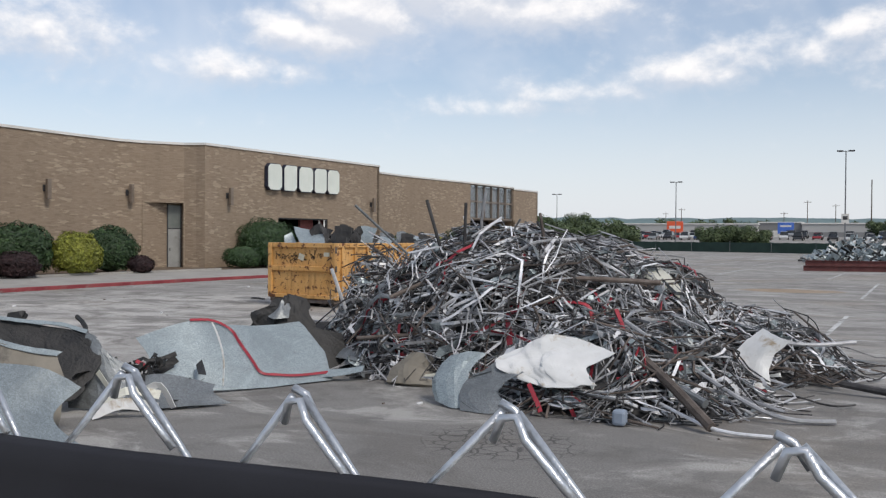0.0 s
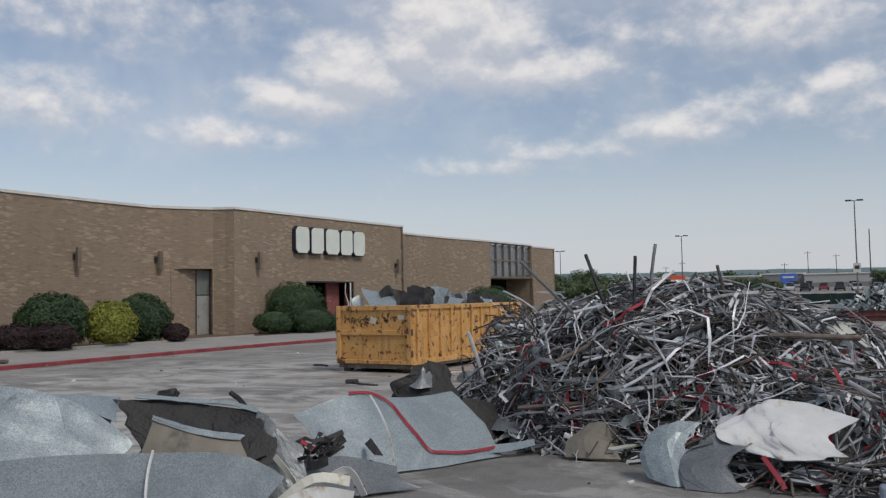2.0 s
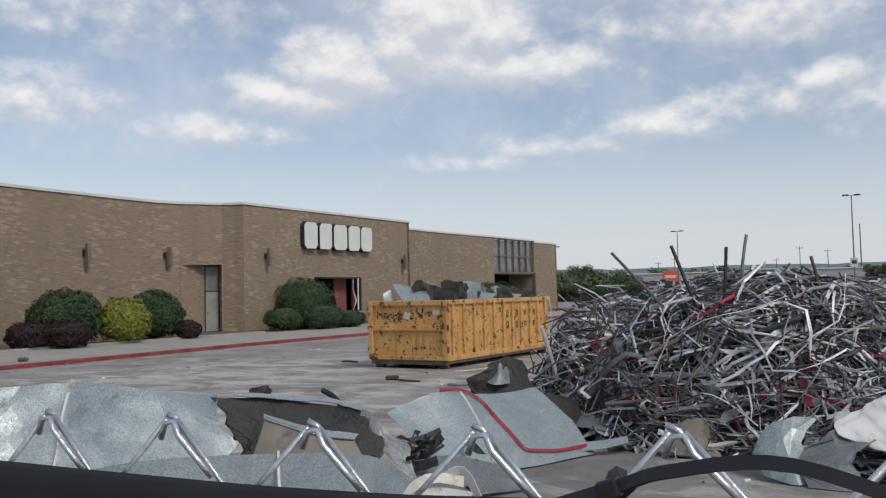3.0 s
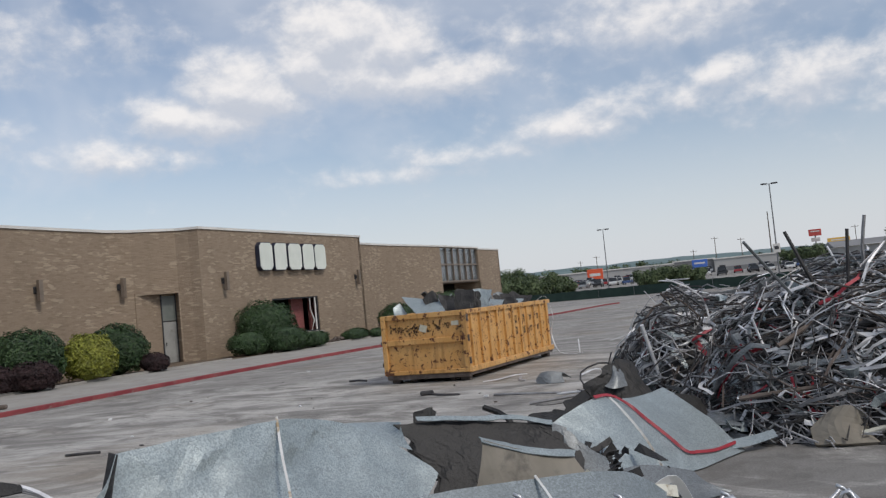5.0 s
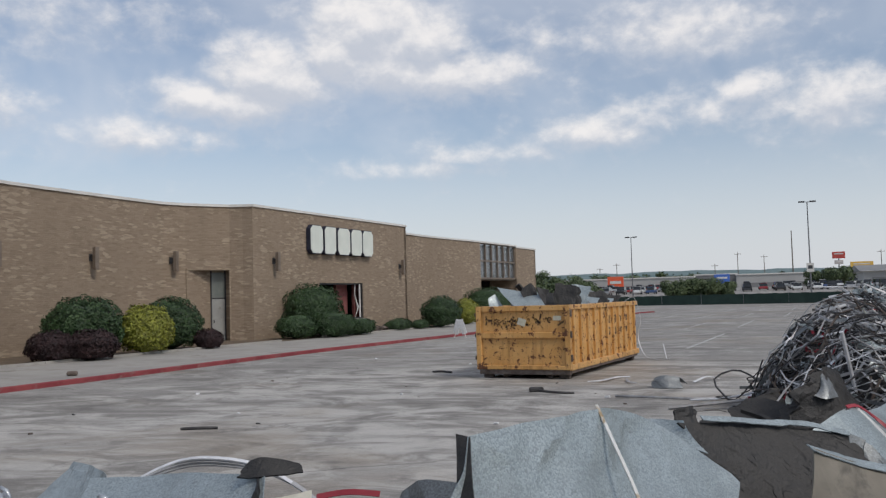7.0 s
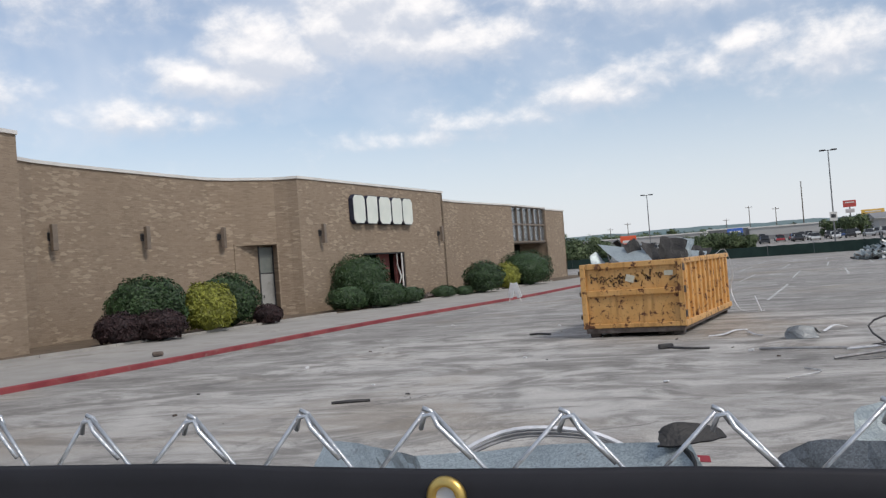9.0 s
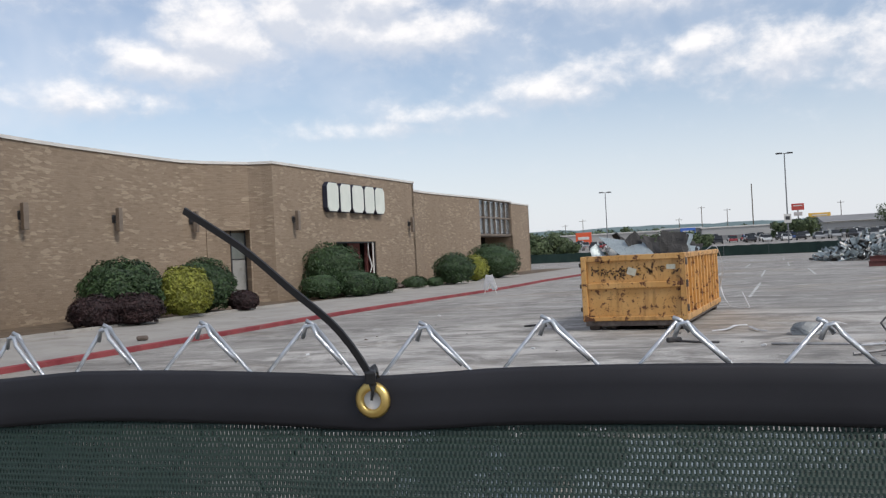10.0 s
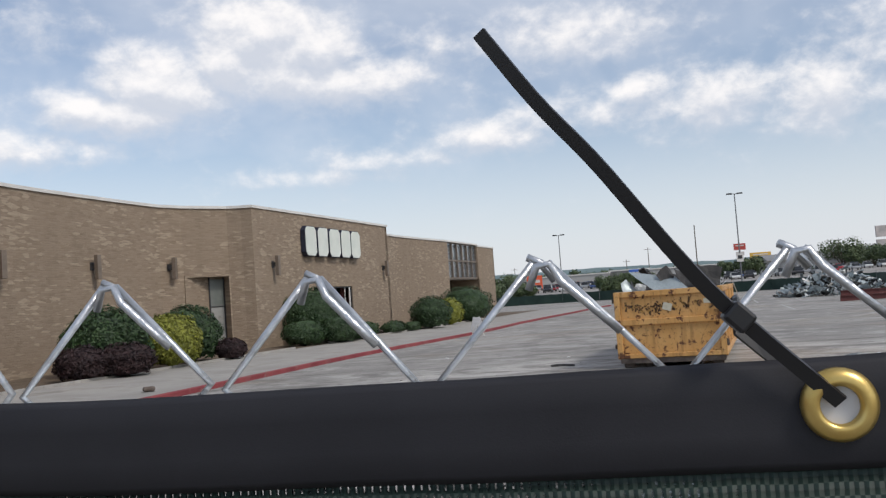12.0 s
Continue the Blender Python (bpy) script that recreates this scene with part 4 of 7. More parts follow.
SHRUBS = [
    ("shrub", -31.4, 26.6, 1.5, 1.45, 2.3, LEAF, "large rounded dark green shrub beside the brick wall", 5200),
    ("shrub", -30.0, 28.4, 1.05, 1.05, 1.95, LEAF_Y, "round golden yellow-green shrub beside the pavement", 3600),
    ("shrub", -30.9, 31.2, 1.32, 1.3, 2.15, LEAF, "large rounded green shrub beside the side entrance", 4600),
    ("shrub", -30.7, 24.2, 0.85, 0.85, 1.08, LEAF_R, "low dark purple-red barberry shrub", 2400),
    ("shrub", -29.8, 25.2, 0.95, 0.85, 1.08, LEAF_R, "low dark purple-red barberry shrub", 2400),
    ("shrub", -29.3, 31.6, 0.62, 0.55, 0.82, LEAF_R, "small round purple-red barberry shrub", 1500),
    ("shrub", -30.0, 42.6, 1.55, 2.1, 2.85, LEAF, "tall clipped dark green shrub below the broken window", 5200),
    ("hedge", -29.3, 39.4, 1.0, 1.2, 1.3, LEAF, "low clipped dark green hedge", 2600),
    ("hedge", -28.0, 41.2, 1.0, 1.5, 1.35, LEAF, "low clipped dark green hedge", 3000),
    ("hedge", -27.7, 43.6, 0.8, 1.2, 0.95, LEAF, "low dark green hedge end", 2000),
    ("shrub", -26.3, 53.2, 1.35, 1.35, 2.0, LEAF, "rounded dark green shrub by the entrance", 2600),
    ("shrub", -26.2, 58.3, 1.0, 1.0, 1.8, LEAF_Y, "round golden shrub by the entrance", 1800),
    ("shrub", -26.0, 63.5, 2.0, 2.0, 2.6, LEAF, "large rounded dark green shrub by the entrance", 3200),
    ("weeds", -27.6, 49.2, 0.6, 1.5, 0.7, LEAF, "low weedy green growth beside the wall", 1200),
    ("weeds", -27.0, 51.2, 0.5, 0.8, 0.55, LEAF, "low weedy green growth beside the wall", 900),
]
for k, (nm, x, y, rx, ry, h, mat, label, cnt) in enumerate(SHRUBS):
    shrub(nm, x, y, rx, ry, h, mat, label, cnt, 0.06 if h > 1.5 else 0.05, 11 + k, 0.62 if nm == "hedge" else 0.0)

# rubble at the foot of the wall
rng = random.Random(5)
g = Geo()
for k in range(160):
    s, o = rng.gauss(12.4, 1.6), 0.5 + abs(rng.gauss(0, 0.6))
    w = rng.uniform(0.06, 0.3)
    p = bl(s, o, 0.18 + max(0, 0.28 - 0.12 * abs(s - 12.4)) * rng.random())
    g.box((w, w * rng.uniform(0.4, 1), w * rng.uniform(0.3, 0.7)), Matrix.Translation(p) @ Euler((rng.uniform(-.6, .6), rng.uniform(-.6, .6), rng.uniform(0, 6))).to_matrix().to_4x4())
tagged(part("rubble", g, RUST), "heap of broken dark brick rubble under the window", "rubble", kind="stuff")


# ---- skip container ----
def dumpster():
    L, W, H = 6.3, 2.42, 1.75
    base = Matrix.Translation((-12.98, 20.32, 0)) @ Matrix.Rotation(radians(-8.0), 4, "Z")
    t = thing("dumpster", "yellow roll-off scrap container with rust chips, full of scrap", "skip container", at=base)
    T = Matrix.Translation

    def p(name, boxes, mat, label="", bevel=0.008):
        g = Geo()
        for (sx, sy, sz), (x, y, z) in boxes:
            g.box((sx, sy, sz), T((x, y, z)), bevel)
        return part(name, g, mat, t, label)

    z0 = 0.22
    p("floor_plate", [((W - 0.1, L, 0.08), (0, L / 2, z0 + 0.04))], YELLOW)
    for sx in (-1, 1):
        side = p("side_wall", [((0.05, L - 0.1, H - z0 - 0.1), (sx * (W / 2 - 0.09), L / 2, (H + z0) / 2))], YELLOW)
        for k in range(11):
            y = 0.32 + k * (L - 0.64) / 10
            g = Geo().box((0.075, 0.10, H - z0 - 0.14), T((sx * (W / 2 - 0.04), y, (H + z0) / 2)), 0.012)
            rib = part("rib", g, YELLOW, t)
        p("top_rail", [((0.12, L, 0.12), (sx * (W / 2 - 0.06), L / 2, H - 0.06))], YELLOW, bevel=0.015)
        p("bottom_rail", [((0.13, L, 0.14), (sx * (W / 2 - 0.06), L / 2, z0 + 0.05))], YELLOW, bevel=0.015)
        p("runner", [((0.16, L - 0.5, 0.18), (sx * 0.55, L / 2, 0.10))], RUST)
        for y in (0.18, L - 0.25):
            p("roller", [((0.26, 0.16, 0.2), (sx * 0.98, y, 0.10))], RUST, "rusted ground roller", 0.03)
    p("base_beam", [((W - 0.1, 0.14, 0.13), (0, 0.06, 0.165))], RUST)
    for sx in (-1, 1):
        p("base_beam", [((0.10, L - 0.1, 0.10), (sx * (W / 2 - 0.09), L / 2, 0.18))], RUST)
    # tailgate: frame, panels and a stiffening bar
    gate = p("tailgate", [((W - 0.26, 0.05, H - z0 - 0.16), (0, 0.03, (H + z0) / 2))], YELLOW)
    for nm, size, at in (("gate_post", (0.13, 0.11, H - z0), (-W / 2 + 0.065, -0.01, (H + z0) / 2)), ("gate_post", (0.13, 0.11, H - z0), (W / 2 - 0.065, -0.01, (H + z0) / 2)),
                         ("gate_rail", (W - 0.27, 0.10, 0.13), (0, -0.01, H - 0.065)), ("gate_rail", (W - 0.27, 0.10, 0.10), (0, -0.01, z0 + 0.05)), ("gate_rail", (W - 0.27, 0.09, 0.14), (0, -0.015, z0 + 0.82))):
        g = Geo().box(size, T(at), 0.015)
        part(nm, g, YELLOW, gate)
    for z in (0.5, 1.05, 1.55):
        g = Geo().tube([(W / 2 + 0.02, -0.03, z - 0.08), (W / 2 + 0.02, -0.03, z + 0.08)], 0.03, 8)
        part("hinge", g, RUST, gate)
        g = Geo().box((0.05, 0.14, 0.10), T((-W / 2 - 0.025, 0.03, z)), 0.01)
        part("latch", g, RUST, gate)
    p("front_wall", [((W - 0.2, 0.08, H - z0 - 0.05), (0, L - 0.06, (H + z0) / 2))], YELLOW)
    # worn markings that nobody could read: plain bars
    rng = random.Random(3)
    for k in range(46):
        x0 = rng.gauss(-0.15, 0.48)
        if abs(x0) > 1.0:
            continue
        w, h = rng.uniform(0.012, 0.05), rng.uniform(0.05, 0.26)
        g = Geo().box((w, 0.006, h), T((x0, -0.001, 1.36 + rng.uniform(-0.12, 0.10))) @ Matrix.Rotation(rng.uniform(-1.2, 1.2), 4, "Y"))
        part("paint_stroke", g, MARKBLACK, gate)
    for x0, w, h in ((-0.95, 0.05, 0.22), (-0.84, 0.10, 0.05), (-0.80, 0.04, 0.20)):
        part("paint_stroke", Geo().box((w, 0.006, h), T((x0, -0.002, 1.40))), MARKBLACK, gate)
    g = Geo().box((0.2, 0.006, 0.17), T((-0.02, -0.003, 1.36)) @ Matrix.Rotation(0.3, 4, "Y"))
    part("torn_label", g, STICKER, gate, "torn pale label")
    g = Geo().box((0.2, 0.006, 0.11), T((0.88, -0.003, 1.44)))
    part("sticker", g, STICKER, gate, "pale sticker")
    for z in (1.30, 0.98):
        for k in range(7):
            y = 3.15 + 0.30 * k + (0.25 if k > 3 else 0)
            g = Geo().box((0.006, 0.15, 0.21 if k % 2 else 0.16), T((W / 2 - 0.061, y, z)))
            part("marking_bar", g, MARKBLACK, t)
    return t


dumpster()
DUMP = Matrix.Translation((-12.98, 20.32, 0)) @ Matrix.Rotation(radians(-8.0), 4, "Z")


def bent_sheet(name, top, bottom, mat, label, category="sheet metal", crumple=0.05, scale=2.0, belly=0.0, seed=0.0, nu=14, nv=22, thick=0.004, parent=None, smooth=False, group=""):
    g = Geo().sheet(loft(top, bottom, nu, nv, crumple, scale, belly, seed), thick)
    ob = part(name, g, mat, parent, smooth=smooth)
    return tagged(ob, label, "" if parent else category, group)


# load in the container
rng = random.Random(21)
def dl(x, y, z):
    return DUMP @ Vector((x, y, z))
g = Geo()
for k in range(260):
    x, y = rng.uniform(-1.0, 1.0), rng.uniform(0.2, 6.0)
    z = 1.35 + rng.uniform(0, 0.38) * (1 - 0.1 * abs(y - 2))
    d = Vector((rng.uniform(-1, 1), rng.uniform(-1, 1), rng.uniform(-.25, .25))).normalized() * rng.uniform(0.2, 0.6)
    a, b = dl(x, y, z), dl(min(1.05, max(-1.05, x + d.x)), min(6.1, max(.1, y + d.y)), z + d.z)
    g.ribbon([a, (a + b) / 2 + Vector((rng.uniform(-.06, .06), rng.uniform(-.06, .06), rng.uniform(-.03, .08))), b], rng.uniform(0.03, 0.22), 0.01, rng.uniform(0, 3), rng.uniform(-1, 1))
tagged(part("scrap_load", g, GALV_DARK), "jumbled dark scrap metal filling the container", "scrap", kind="stuff")
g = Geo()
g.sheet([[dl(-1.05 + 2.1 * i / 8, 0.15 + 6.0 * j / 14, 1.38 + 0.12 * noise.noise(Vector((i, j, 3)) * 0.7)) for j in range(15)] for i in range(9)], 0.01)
tagged(part("scrap_bed", g, INSUL), "dark uneven sheet under the container load", "scrap", kind="stuff")
bent_sheet("scrap_sheet", [dl(-0.95, 0.7, 2.22), dl(-0.4, 0.8, 2.12), dl(0.1, 0.9, 2.06)], [dl(-0.3, 0.25, 1.72), dl(0.1, 0.3, 1.68), dl(0.45, 0.4, 1.72)], GALV, "pale bent metal panel sticking out of the container", crumple=0.04, seed=3)
bent_sheet("scrap_sheet", [dl(-1.1, 0.5, 1.95), dl(-1.0, 0.7, 2.05)], [dl(-1.05, 0.45, 1.70), dl(-0.75, 0.6, 1.72)], GALV, "small grey metal panel on the container load", crumple=0.03, seed=8, nu=6, nv=8)
for k, (x, y, w, h) in enumerate(((0.3, 1.2, 0.6, 0.42), (0.7, 2.6, 0.7, 0.30), (-0.2, 3.4, 0.8, 0.34), (0.5, 4.6, 0.8, 0.26), (0.2, 5.4, 0.5, 0.28), (-0.5, 2.2, 0.6, 0.36))):
    bent_sheet("scrap_sheet", [dl(x - w / 2, y + 0.3, 1.7 + h), dl(x, y + 0.35, 1.68 + h * 0.8), dl(x + w / 2, y + 0.4, 1.66 + h * 0.7)], [dl(x - w / 2, y - 0.2, 1.62), dl(x, y - 0.1, 1.66), dl(x + w / 2, y - 0.1, 1.62)],
               (INSUL, GALV, GALV_DARK, GALV, BLUEPLASTIC, INSUL)[k], "bent scrap sheet lying on the container load", crumple=0.07, seed=20 + k, nu=8, nv=10)
def scrap_beam(a, b, w, t, mat, label, name="scrap_bar", bend=0.0):
    a, b = Vector(a), Vector(b)
    mid = (a + b) / 2 + Vector((0, 0, bend))
    g = Geo().ribbon([a, a.lerp(mid, 0.5) + Vector((0, 0, bend * 0.25)), mid, mid.lerp(b, 0.5) + Vector((0, 0, bend * 0.25)), b], w, t, 0.5)
    return tagged(part(name, g, mat), label, "scrap bar")
for k in range(40):
    x, y = rng.uniform(-0.9, 1.0), rng.uniform(0.5, 5.9)
    w = rng.uniform(0.15, 0.5)
    z = 1.74 + rng.uniform(0.06, 0.62) * (1.1 - 0.11 * y)
    bent_sheet("scrap_sheet", [dl(x - w / 2, y, z), dl(x, y + 0.1, z + rng.uniform(-.05, .12)), dl(x + w / 2, y + 0.15, z - 0.05)], [dl(x - w / 3, y - 0.2, 1.5), dl(x, y - 0.15, 1.5), dl(x + w / 3, y - 0.1, 1.5)],
               (INSUL, GALV_DARK, INSUL, GALV, CABLE)[k % 5], "jagged scrap sheet on the container load", crumple=0.09, scale=4.0, seed=120 + k, nu=6, nv=8)
scrap_beam(dl(-0.35, 2.0, 1.72), dl(-0.75, 1.6, 2.28), 0.16, 0.05, INSUL, "black bar standing up out of the container load")
scrap_beam(dl(0.0, 1.9, 1.7), dl(0.55, 1.7, 2.12), 0.2, 0.06, INSUL, "black bar sticking out of the container load")
scrap_beam(dl(-0.9, 2.6, 1.72), dl(-0.3, 2.4, 2.15), 0.12, 0.03, GALV_DARK, "dull metal bar on the container load")
# white strap hanging over the far corner
g = Geo().ribbon(smooth_line([dl(0.9, 5.9, 1.72), dl(1.18, 6.05, 1.85), dl(1.34, 6.1, 1.2), dl(1.25, 6.05, 0.7), dl(1.45, 6.0, 0.15), dl(1.8, 6.1, 0.03), dl(2.1, 6.3, 0.03)], 20), 0.04, 0.006)
tagged(part("plastic_strap", g, PAPER), "white strap hanging over the container corner", "strap")
g = Geo().tube([dl(2.0, 6.35, 0.02), dl(1.75, 7.1, 0.4)], 0.018, 6)
tagged(part("scrap_bar", g, PAPER), "thin white bar leaning beside the container", "scrap bar")


# ---- the large scrap heap ----
MOUNDS = [(-3.83, 11.63, 2.69, 1.54, 1.88), (-3.33, 13.1, 3.0, 2.01, 1.76), (-1.91, 10.62, 1.64, 1.67, 0.81), (-6.1, 15.11, 1.73, 2.04, 1.58), (-6.38, 12.56, 0.76, 0.9, 1.38), (-4.6, 14.98, 2.41, 2.76, 1.67), (-1.06, 13.47, 1.85, 1.49, 0.75)]


def heap(x, y):
    h = 0.0
    for cx, cy, rx, ry, top in MOUNDS:
        r = math.hypot((x - cx) / rx, (y - cy) / ry)
        h = max(h, top * max(0.0, 1 - r ** 2.4))
    return h + ((0.20 * noise.noise(Vector((x * 1.1, y * 1.1, 3))) + 0.10 * noise.noise(Vector((x * 2.6, y * 2.6, 0)))) * min(1.0, h * 2) if h > 0.03 else 0)


rng = random.Random(77)
# black mound under the pieces, its colour stands for the heap's inner shade
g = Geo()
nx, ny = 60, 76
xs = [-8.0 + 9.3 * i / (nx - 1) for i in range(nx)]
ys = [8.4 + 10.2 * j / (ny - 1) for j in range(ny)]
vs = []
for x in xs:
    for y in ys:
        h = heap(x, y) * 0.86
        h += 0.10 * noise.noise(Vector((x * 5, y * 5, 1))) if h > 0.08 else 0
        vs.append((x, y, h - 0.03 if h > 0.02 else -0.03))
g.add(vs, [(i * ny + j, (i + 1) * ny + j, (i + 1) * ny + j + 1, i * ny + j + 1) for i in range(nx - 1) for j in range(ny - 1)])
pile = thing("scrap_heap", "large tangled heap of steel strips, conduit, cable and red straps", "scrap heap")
part("packed_core", g, INSUL, pile, "black mound that paints the shade between the heap's pieces")


def tangle(name, mat, label, count, kind, lmin, lmax, rmin, rmax, depth, seed, stiff=1.0, single=280):
    """Loose pieces strewn over the heap: the nearest are parts of their own, the rest one joined part."""
    rng = random.Random(seed)
    pieces = []
    while len(pieces) < count:
        x, y = rng.uniform(-7.9, 0.9), rng.uniform(8.6, 18.2)
        h = heap(x, y)
        steep = math.hypot(heap(x + 0.15, y) - h, heap(x, y + 0.15) - h) / 0.15
        if h < 0.06 or rng.random() > (0.25 + 0.5 * (18.5 - y) / 9) * (0.45 + 0.5 * min(2.0, steep)):
            continue
        n = rng.choice((3, 4, 5, 6))
        step = rng.uniform(lmin, lmax) / n
        lift = rng.uniform(-depth, 0.10)
        p = Vector((x, y, max(0.02, h + lift)))
        pts = [p.copy()]
        turn = rng.uniform(0, 2 * math.pi)
        tilt = rng.gauss(0.05, 0.32)
        for k in range(n):
            # lie across the face of the heap in any direction, a little more level than steep
            hx, hy, h0 = heap(p.x + 0.12, p.y), heap(p.x, p.y + 0.12), heap(p.x, p.y)
            up = Vector(((h0 - hx) / 0.12, (h0 - hy) / 0.12, 1.0)).normalized()
            level = up.cross(Vector((0, 0, 1)))
            level = level.normalized() if level.length > 1e-3 else Vector((1, 0, 0))
            climb = up.cross(level)
            turn += rng.gauss(0, 0.5) / stiff + (rng.choice((-1.3, 1.3)) if rng.random() < 0.14 else 0)
            d = level * math.cos(turn) + climb * (0.7 * math.sin(turn)) + up * tilt
            tilt = 0.6 * tilt + rng.gauss(0, 0.15)
            p = p + d.normalized() * step
            off = (p.z - heap(p.x, p.y)) * up.z - lift
            p -= up * (off * (0.6 if off > 0.2 or off < 0 else 0.25))
            p.z = max(0.015, p.z)
            if -3.05 < p.x < -1.65 and 8.6 < p.y < 9.75:
                p.z = min(p.z, 0.26)
            pts.append(p.copy())
        if stiff < 0.8 or rng.random() < 0.12:
            pts = smooth_line(pts, 2 * n + 1)
        pieces.append((y - 0.6 * heap(x, y), pts, rng.uniform(rmin, rmax), rng.uniform(0, 3.1), rng.gauss(0, 1.4)))
    pieces.sort(key=lambda q: q[0])
    rest = Geo()
    for k, (near, pts, r, roll, twist) in enumerate(pieces):
        g = Geo() if k < single else rest
        if kind == "tube":
            g.tube(pts, r, 5)
        else:
            g.ribbon(pts, r * 2, 0.005, roll, twist)
        if k < single:
            part(name, g, mat, pile)
    if rest.v:
        tagged(part(name, rest, mat, pile, label), kind="stuff")


tangle("steel_strip", STRIP, "pale steel strips", 1900, "ribbon", 0.3, 1.7, 0.005, 0.022, 0.08, 101, 2.2)
tangle("conduit", CONDUIT, "grey conduit and pipe", 950, "tube", 0.3, 1.7, 0.005, 0.012, 0.12, 102, 1.5)
tangle("cable", CABLE, "dark cable", 1800, "tube", 0.4, 1.8, 0.005, 0.013, 0.08, 103, 0.7)
tangle("steel_stud", GALV_DARK, "dull bent steel studs", 330, "ribbon", 0.4, 1.6, 0.012, 0.036, 0.08, 104, 2.4)
tangle("rusted_bar", RUST, "rusted bars", 460, "tube", 0.5, 2.0, 0.007, 0.020, 0.10, 105, 2.6)
tangle("red_strip", REDSTRAP, "red strapping", 150, "ribbon", 0.2, 0.9, 0.010, 0.022, 0.03, 106, 1.6)
tangle("torn_scrap", GALV, "torn sheet metal scraps", 480, "ribbon", 0.12, 0.5, 0.02, 0.075, 0.05, 107)
tangle("pale_shred", PAPER, "pale shreds", 420, "ribbon", 0.1, 0.5, 0.010, 0.035, 0.02, 108)

# pieces of the heap that stand out
def pipe(name, pts, r, mat, label, sides=8, n=14):
    g = Geo().tube(smooth_line(pts, n), r, sides)
    return tagged(part(name, g, mat), label, "pipe" if "pipe" in name else "scrap bar")


def strap(pts, w, label="bright red metal strap on the scrap heap", n=14, roll=0.6, mat=None):
    g = Geo().ribbon(smooth_line(pts, n), w, 0.006, roll)
    return tagged(part("strap", g, mat or REDSTRAP), label, "strap")


pipe("steel_pipe", [(-5.12, 10.51, 1.10), (-4.27, 11.09, 1.53), (-3.74, 11.25, 1.69)], 0.03, RUST, "rusted bent steel pipe across the heap")
pipe("steel_pipe", [(-5.62, 10.49, 0.51), (-4.22, 10.44, 0.65), (-3.03, 10.60, 0.71)], 0.03, RUST, "rusted straight steel pipe across the heap")
pipe("steel_pipe", [(-5.41, 10.88, 0.95), (-4.36, 10.67, 1.21), (-3.52, 10.67, 1.48), (-2.99, 11.19, 1.69)], 0.035, CABLE, "dark bent steel pipe on the heap")
pipe("steel_pipe", [(-3.47, 11.08, 1.37), (-2.60, 11.08, 1.40), (-1.63, 11.52, 1.35)], 0.035, RUST, "rusted pipe on the heap")
pipe("steel_pipe", [(-1.55, 9.75, 0.62), (-1.05, 9.2, 0.35), (-0.62, 8.75, 0.07)], 0.055, RUST, "thick rusted pipe sliding off the heap")
pipe("steel_pipe", [(-1.76, 10.05, 0.67), (-1.20, 9.54, 0.38), (-0.74, 9.23, 0.21)], 0.05, GALV_DARK, "grey pipe sliding off the heap")
pipe("steel_pipe", [(-1.8, 10.2, 0.95), (-1.0, 9.9, 0.5), (-0.3, 9.6, 0.16), (0.1, 9.6, 0.05), (0.5, 9.75, 0.04)], 0.028, STRIP, "pale bent conduit running off the heap")
pipe("steel_pipe", [(-1.3, 9.3, 0.20), (-0.6, 8.75, 0.06), (-0.05, 8.75, 0.03)], 0.02, STRIP, "thin pale conduit on the asphalt")
pipe("steel_pipe", [(0.3, 11.9, 0.16), (1.4, 11.6, 0.06), (2.6, 11.3, 0.05)], 0.045, CABLE, "dark pipe lying on the asphalt")
pipe("steel_pipe", [(-0.9, 12.6, 0.6), (0.1, 12.7, 0.5), (0.75, 12.9, 0.55)], 0.03, CONDUIT, "grey pipe sticking out of the heap")
pipe("steel_pipe", [(-4.68, 10.00, 0.07), (-4.07, 10.15, 0.18), (-3.35, 10.36, 0.46), (-3.04, 10.46, 0.67)], 0.03, CREAM, "pale bent tube at the foot of the heap")
for pts, r, mat in (([(-3.96, 11.11, 1.72), (-4.01, 11.10, 2.09), (-3.94, 11.08, 2.56)], 0.022, CONDUIT), ([(-4.23, 11.01, 1.61), (-4.17, 10.93, 2.41)], 0.022, CABLE), ([(-4.51, 11.02, 1.54), (-4.86, 11.13, 2.46)], 0.024, CABLE),
                    ([(-3.08, 11.19, 1.64), (-3.22, 11.29, 2.27)], 0.022, RUST), ([(-4.9, 10.6, 1.7), (-5.38, 9.99, 2.35)], 0.018, GALV_DARK), ([(-3.74, 11.27, 1.81), (-3.46, 11.17, 2.19)], 0.014, CONDUIT),
                    ([(-4.18, 11.15, 1.72), (-4.37, 11.33, 2.23)], 0.012, STRIP), ([(-3.95, 11.27, 1.80), (-4.19, 11.17, 2.20)], 0.015, CONDUIT), ([(-6.05, 12.27, 0.91), (-6.45, 12.37, 1.70)], 0.012, CREAM), ([(-3.91, 11.38, 1.85), (-3.66, 11.28, 2.09), (-3.52, 10.99, 1.95)], 0.012, STRIP),
                    ([(-6.55, 12.1, 0.25), (-6.78, 11.7, 1.42)], 0.028, STRIP)):
    pipe("scrap_rod", pts, r, mat, "thin metal rod standing up out of the heap", 6, 6)
strap([(-3.40, 10.67, 1.09), (-3.37, 10.46, 0.91), (-3.29, 10.30, 0.57)], 0.08)
strap([(-2.93, 10.71, 1.10), (-2.42, 10.76, 1.08), (-2.32, 10.71, 0.78)], 0.05)
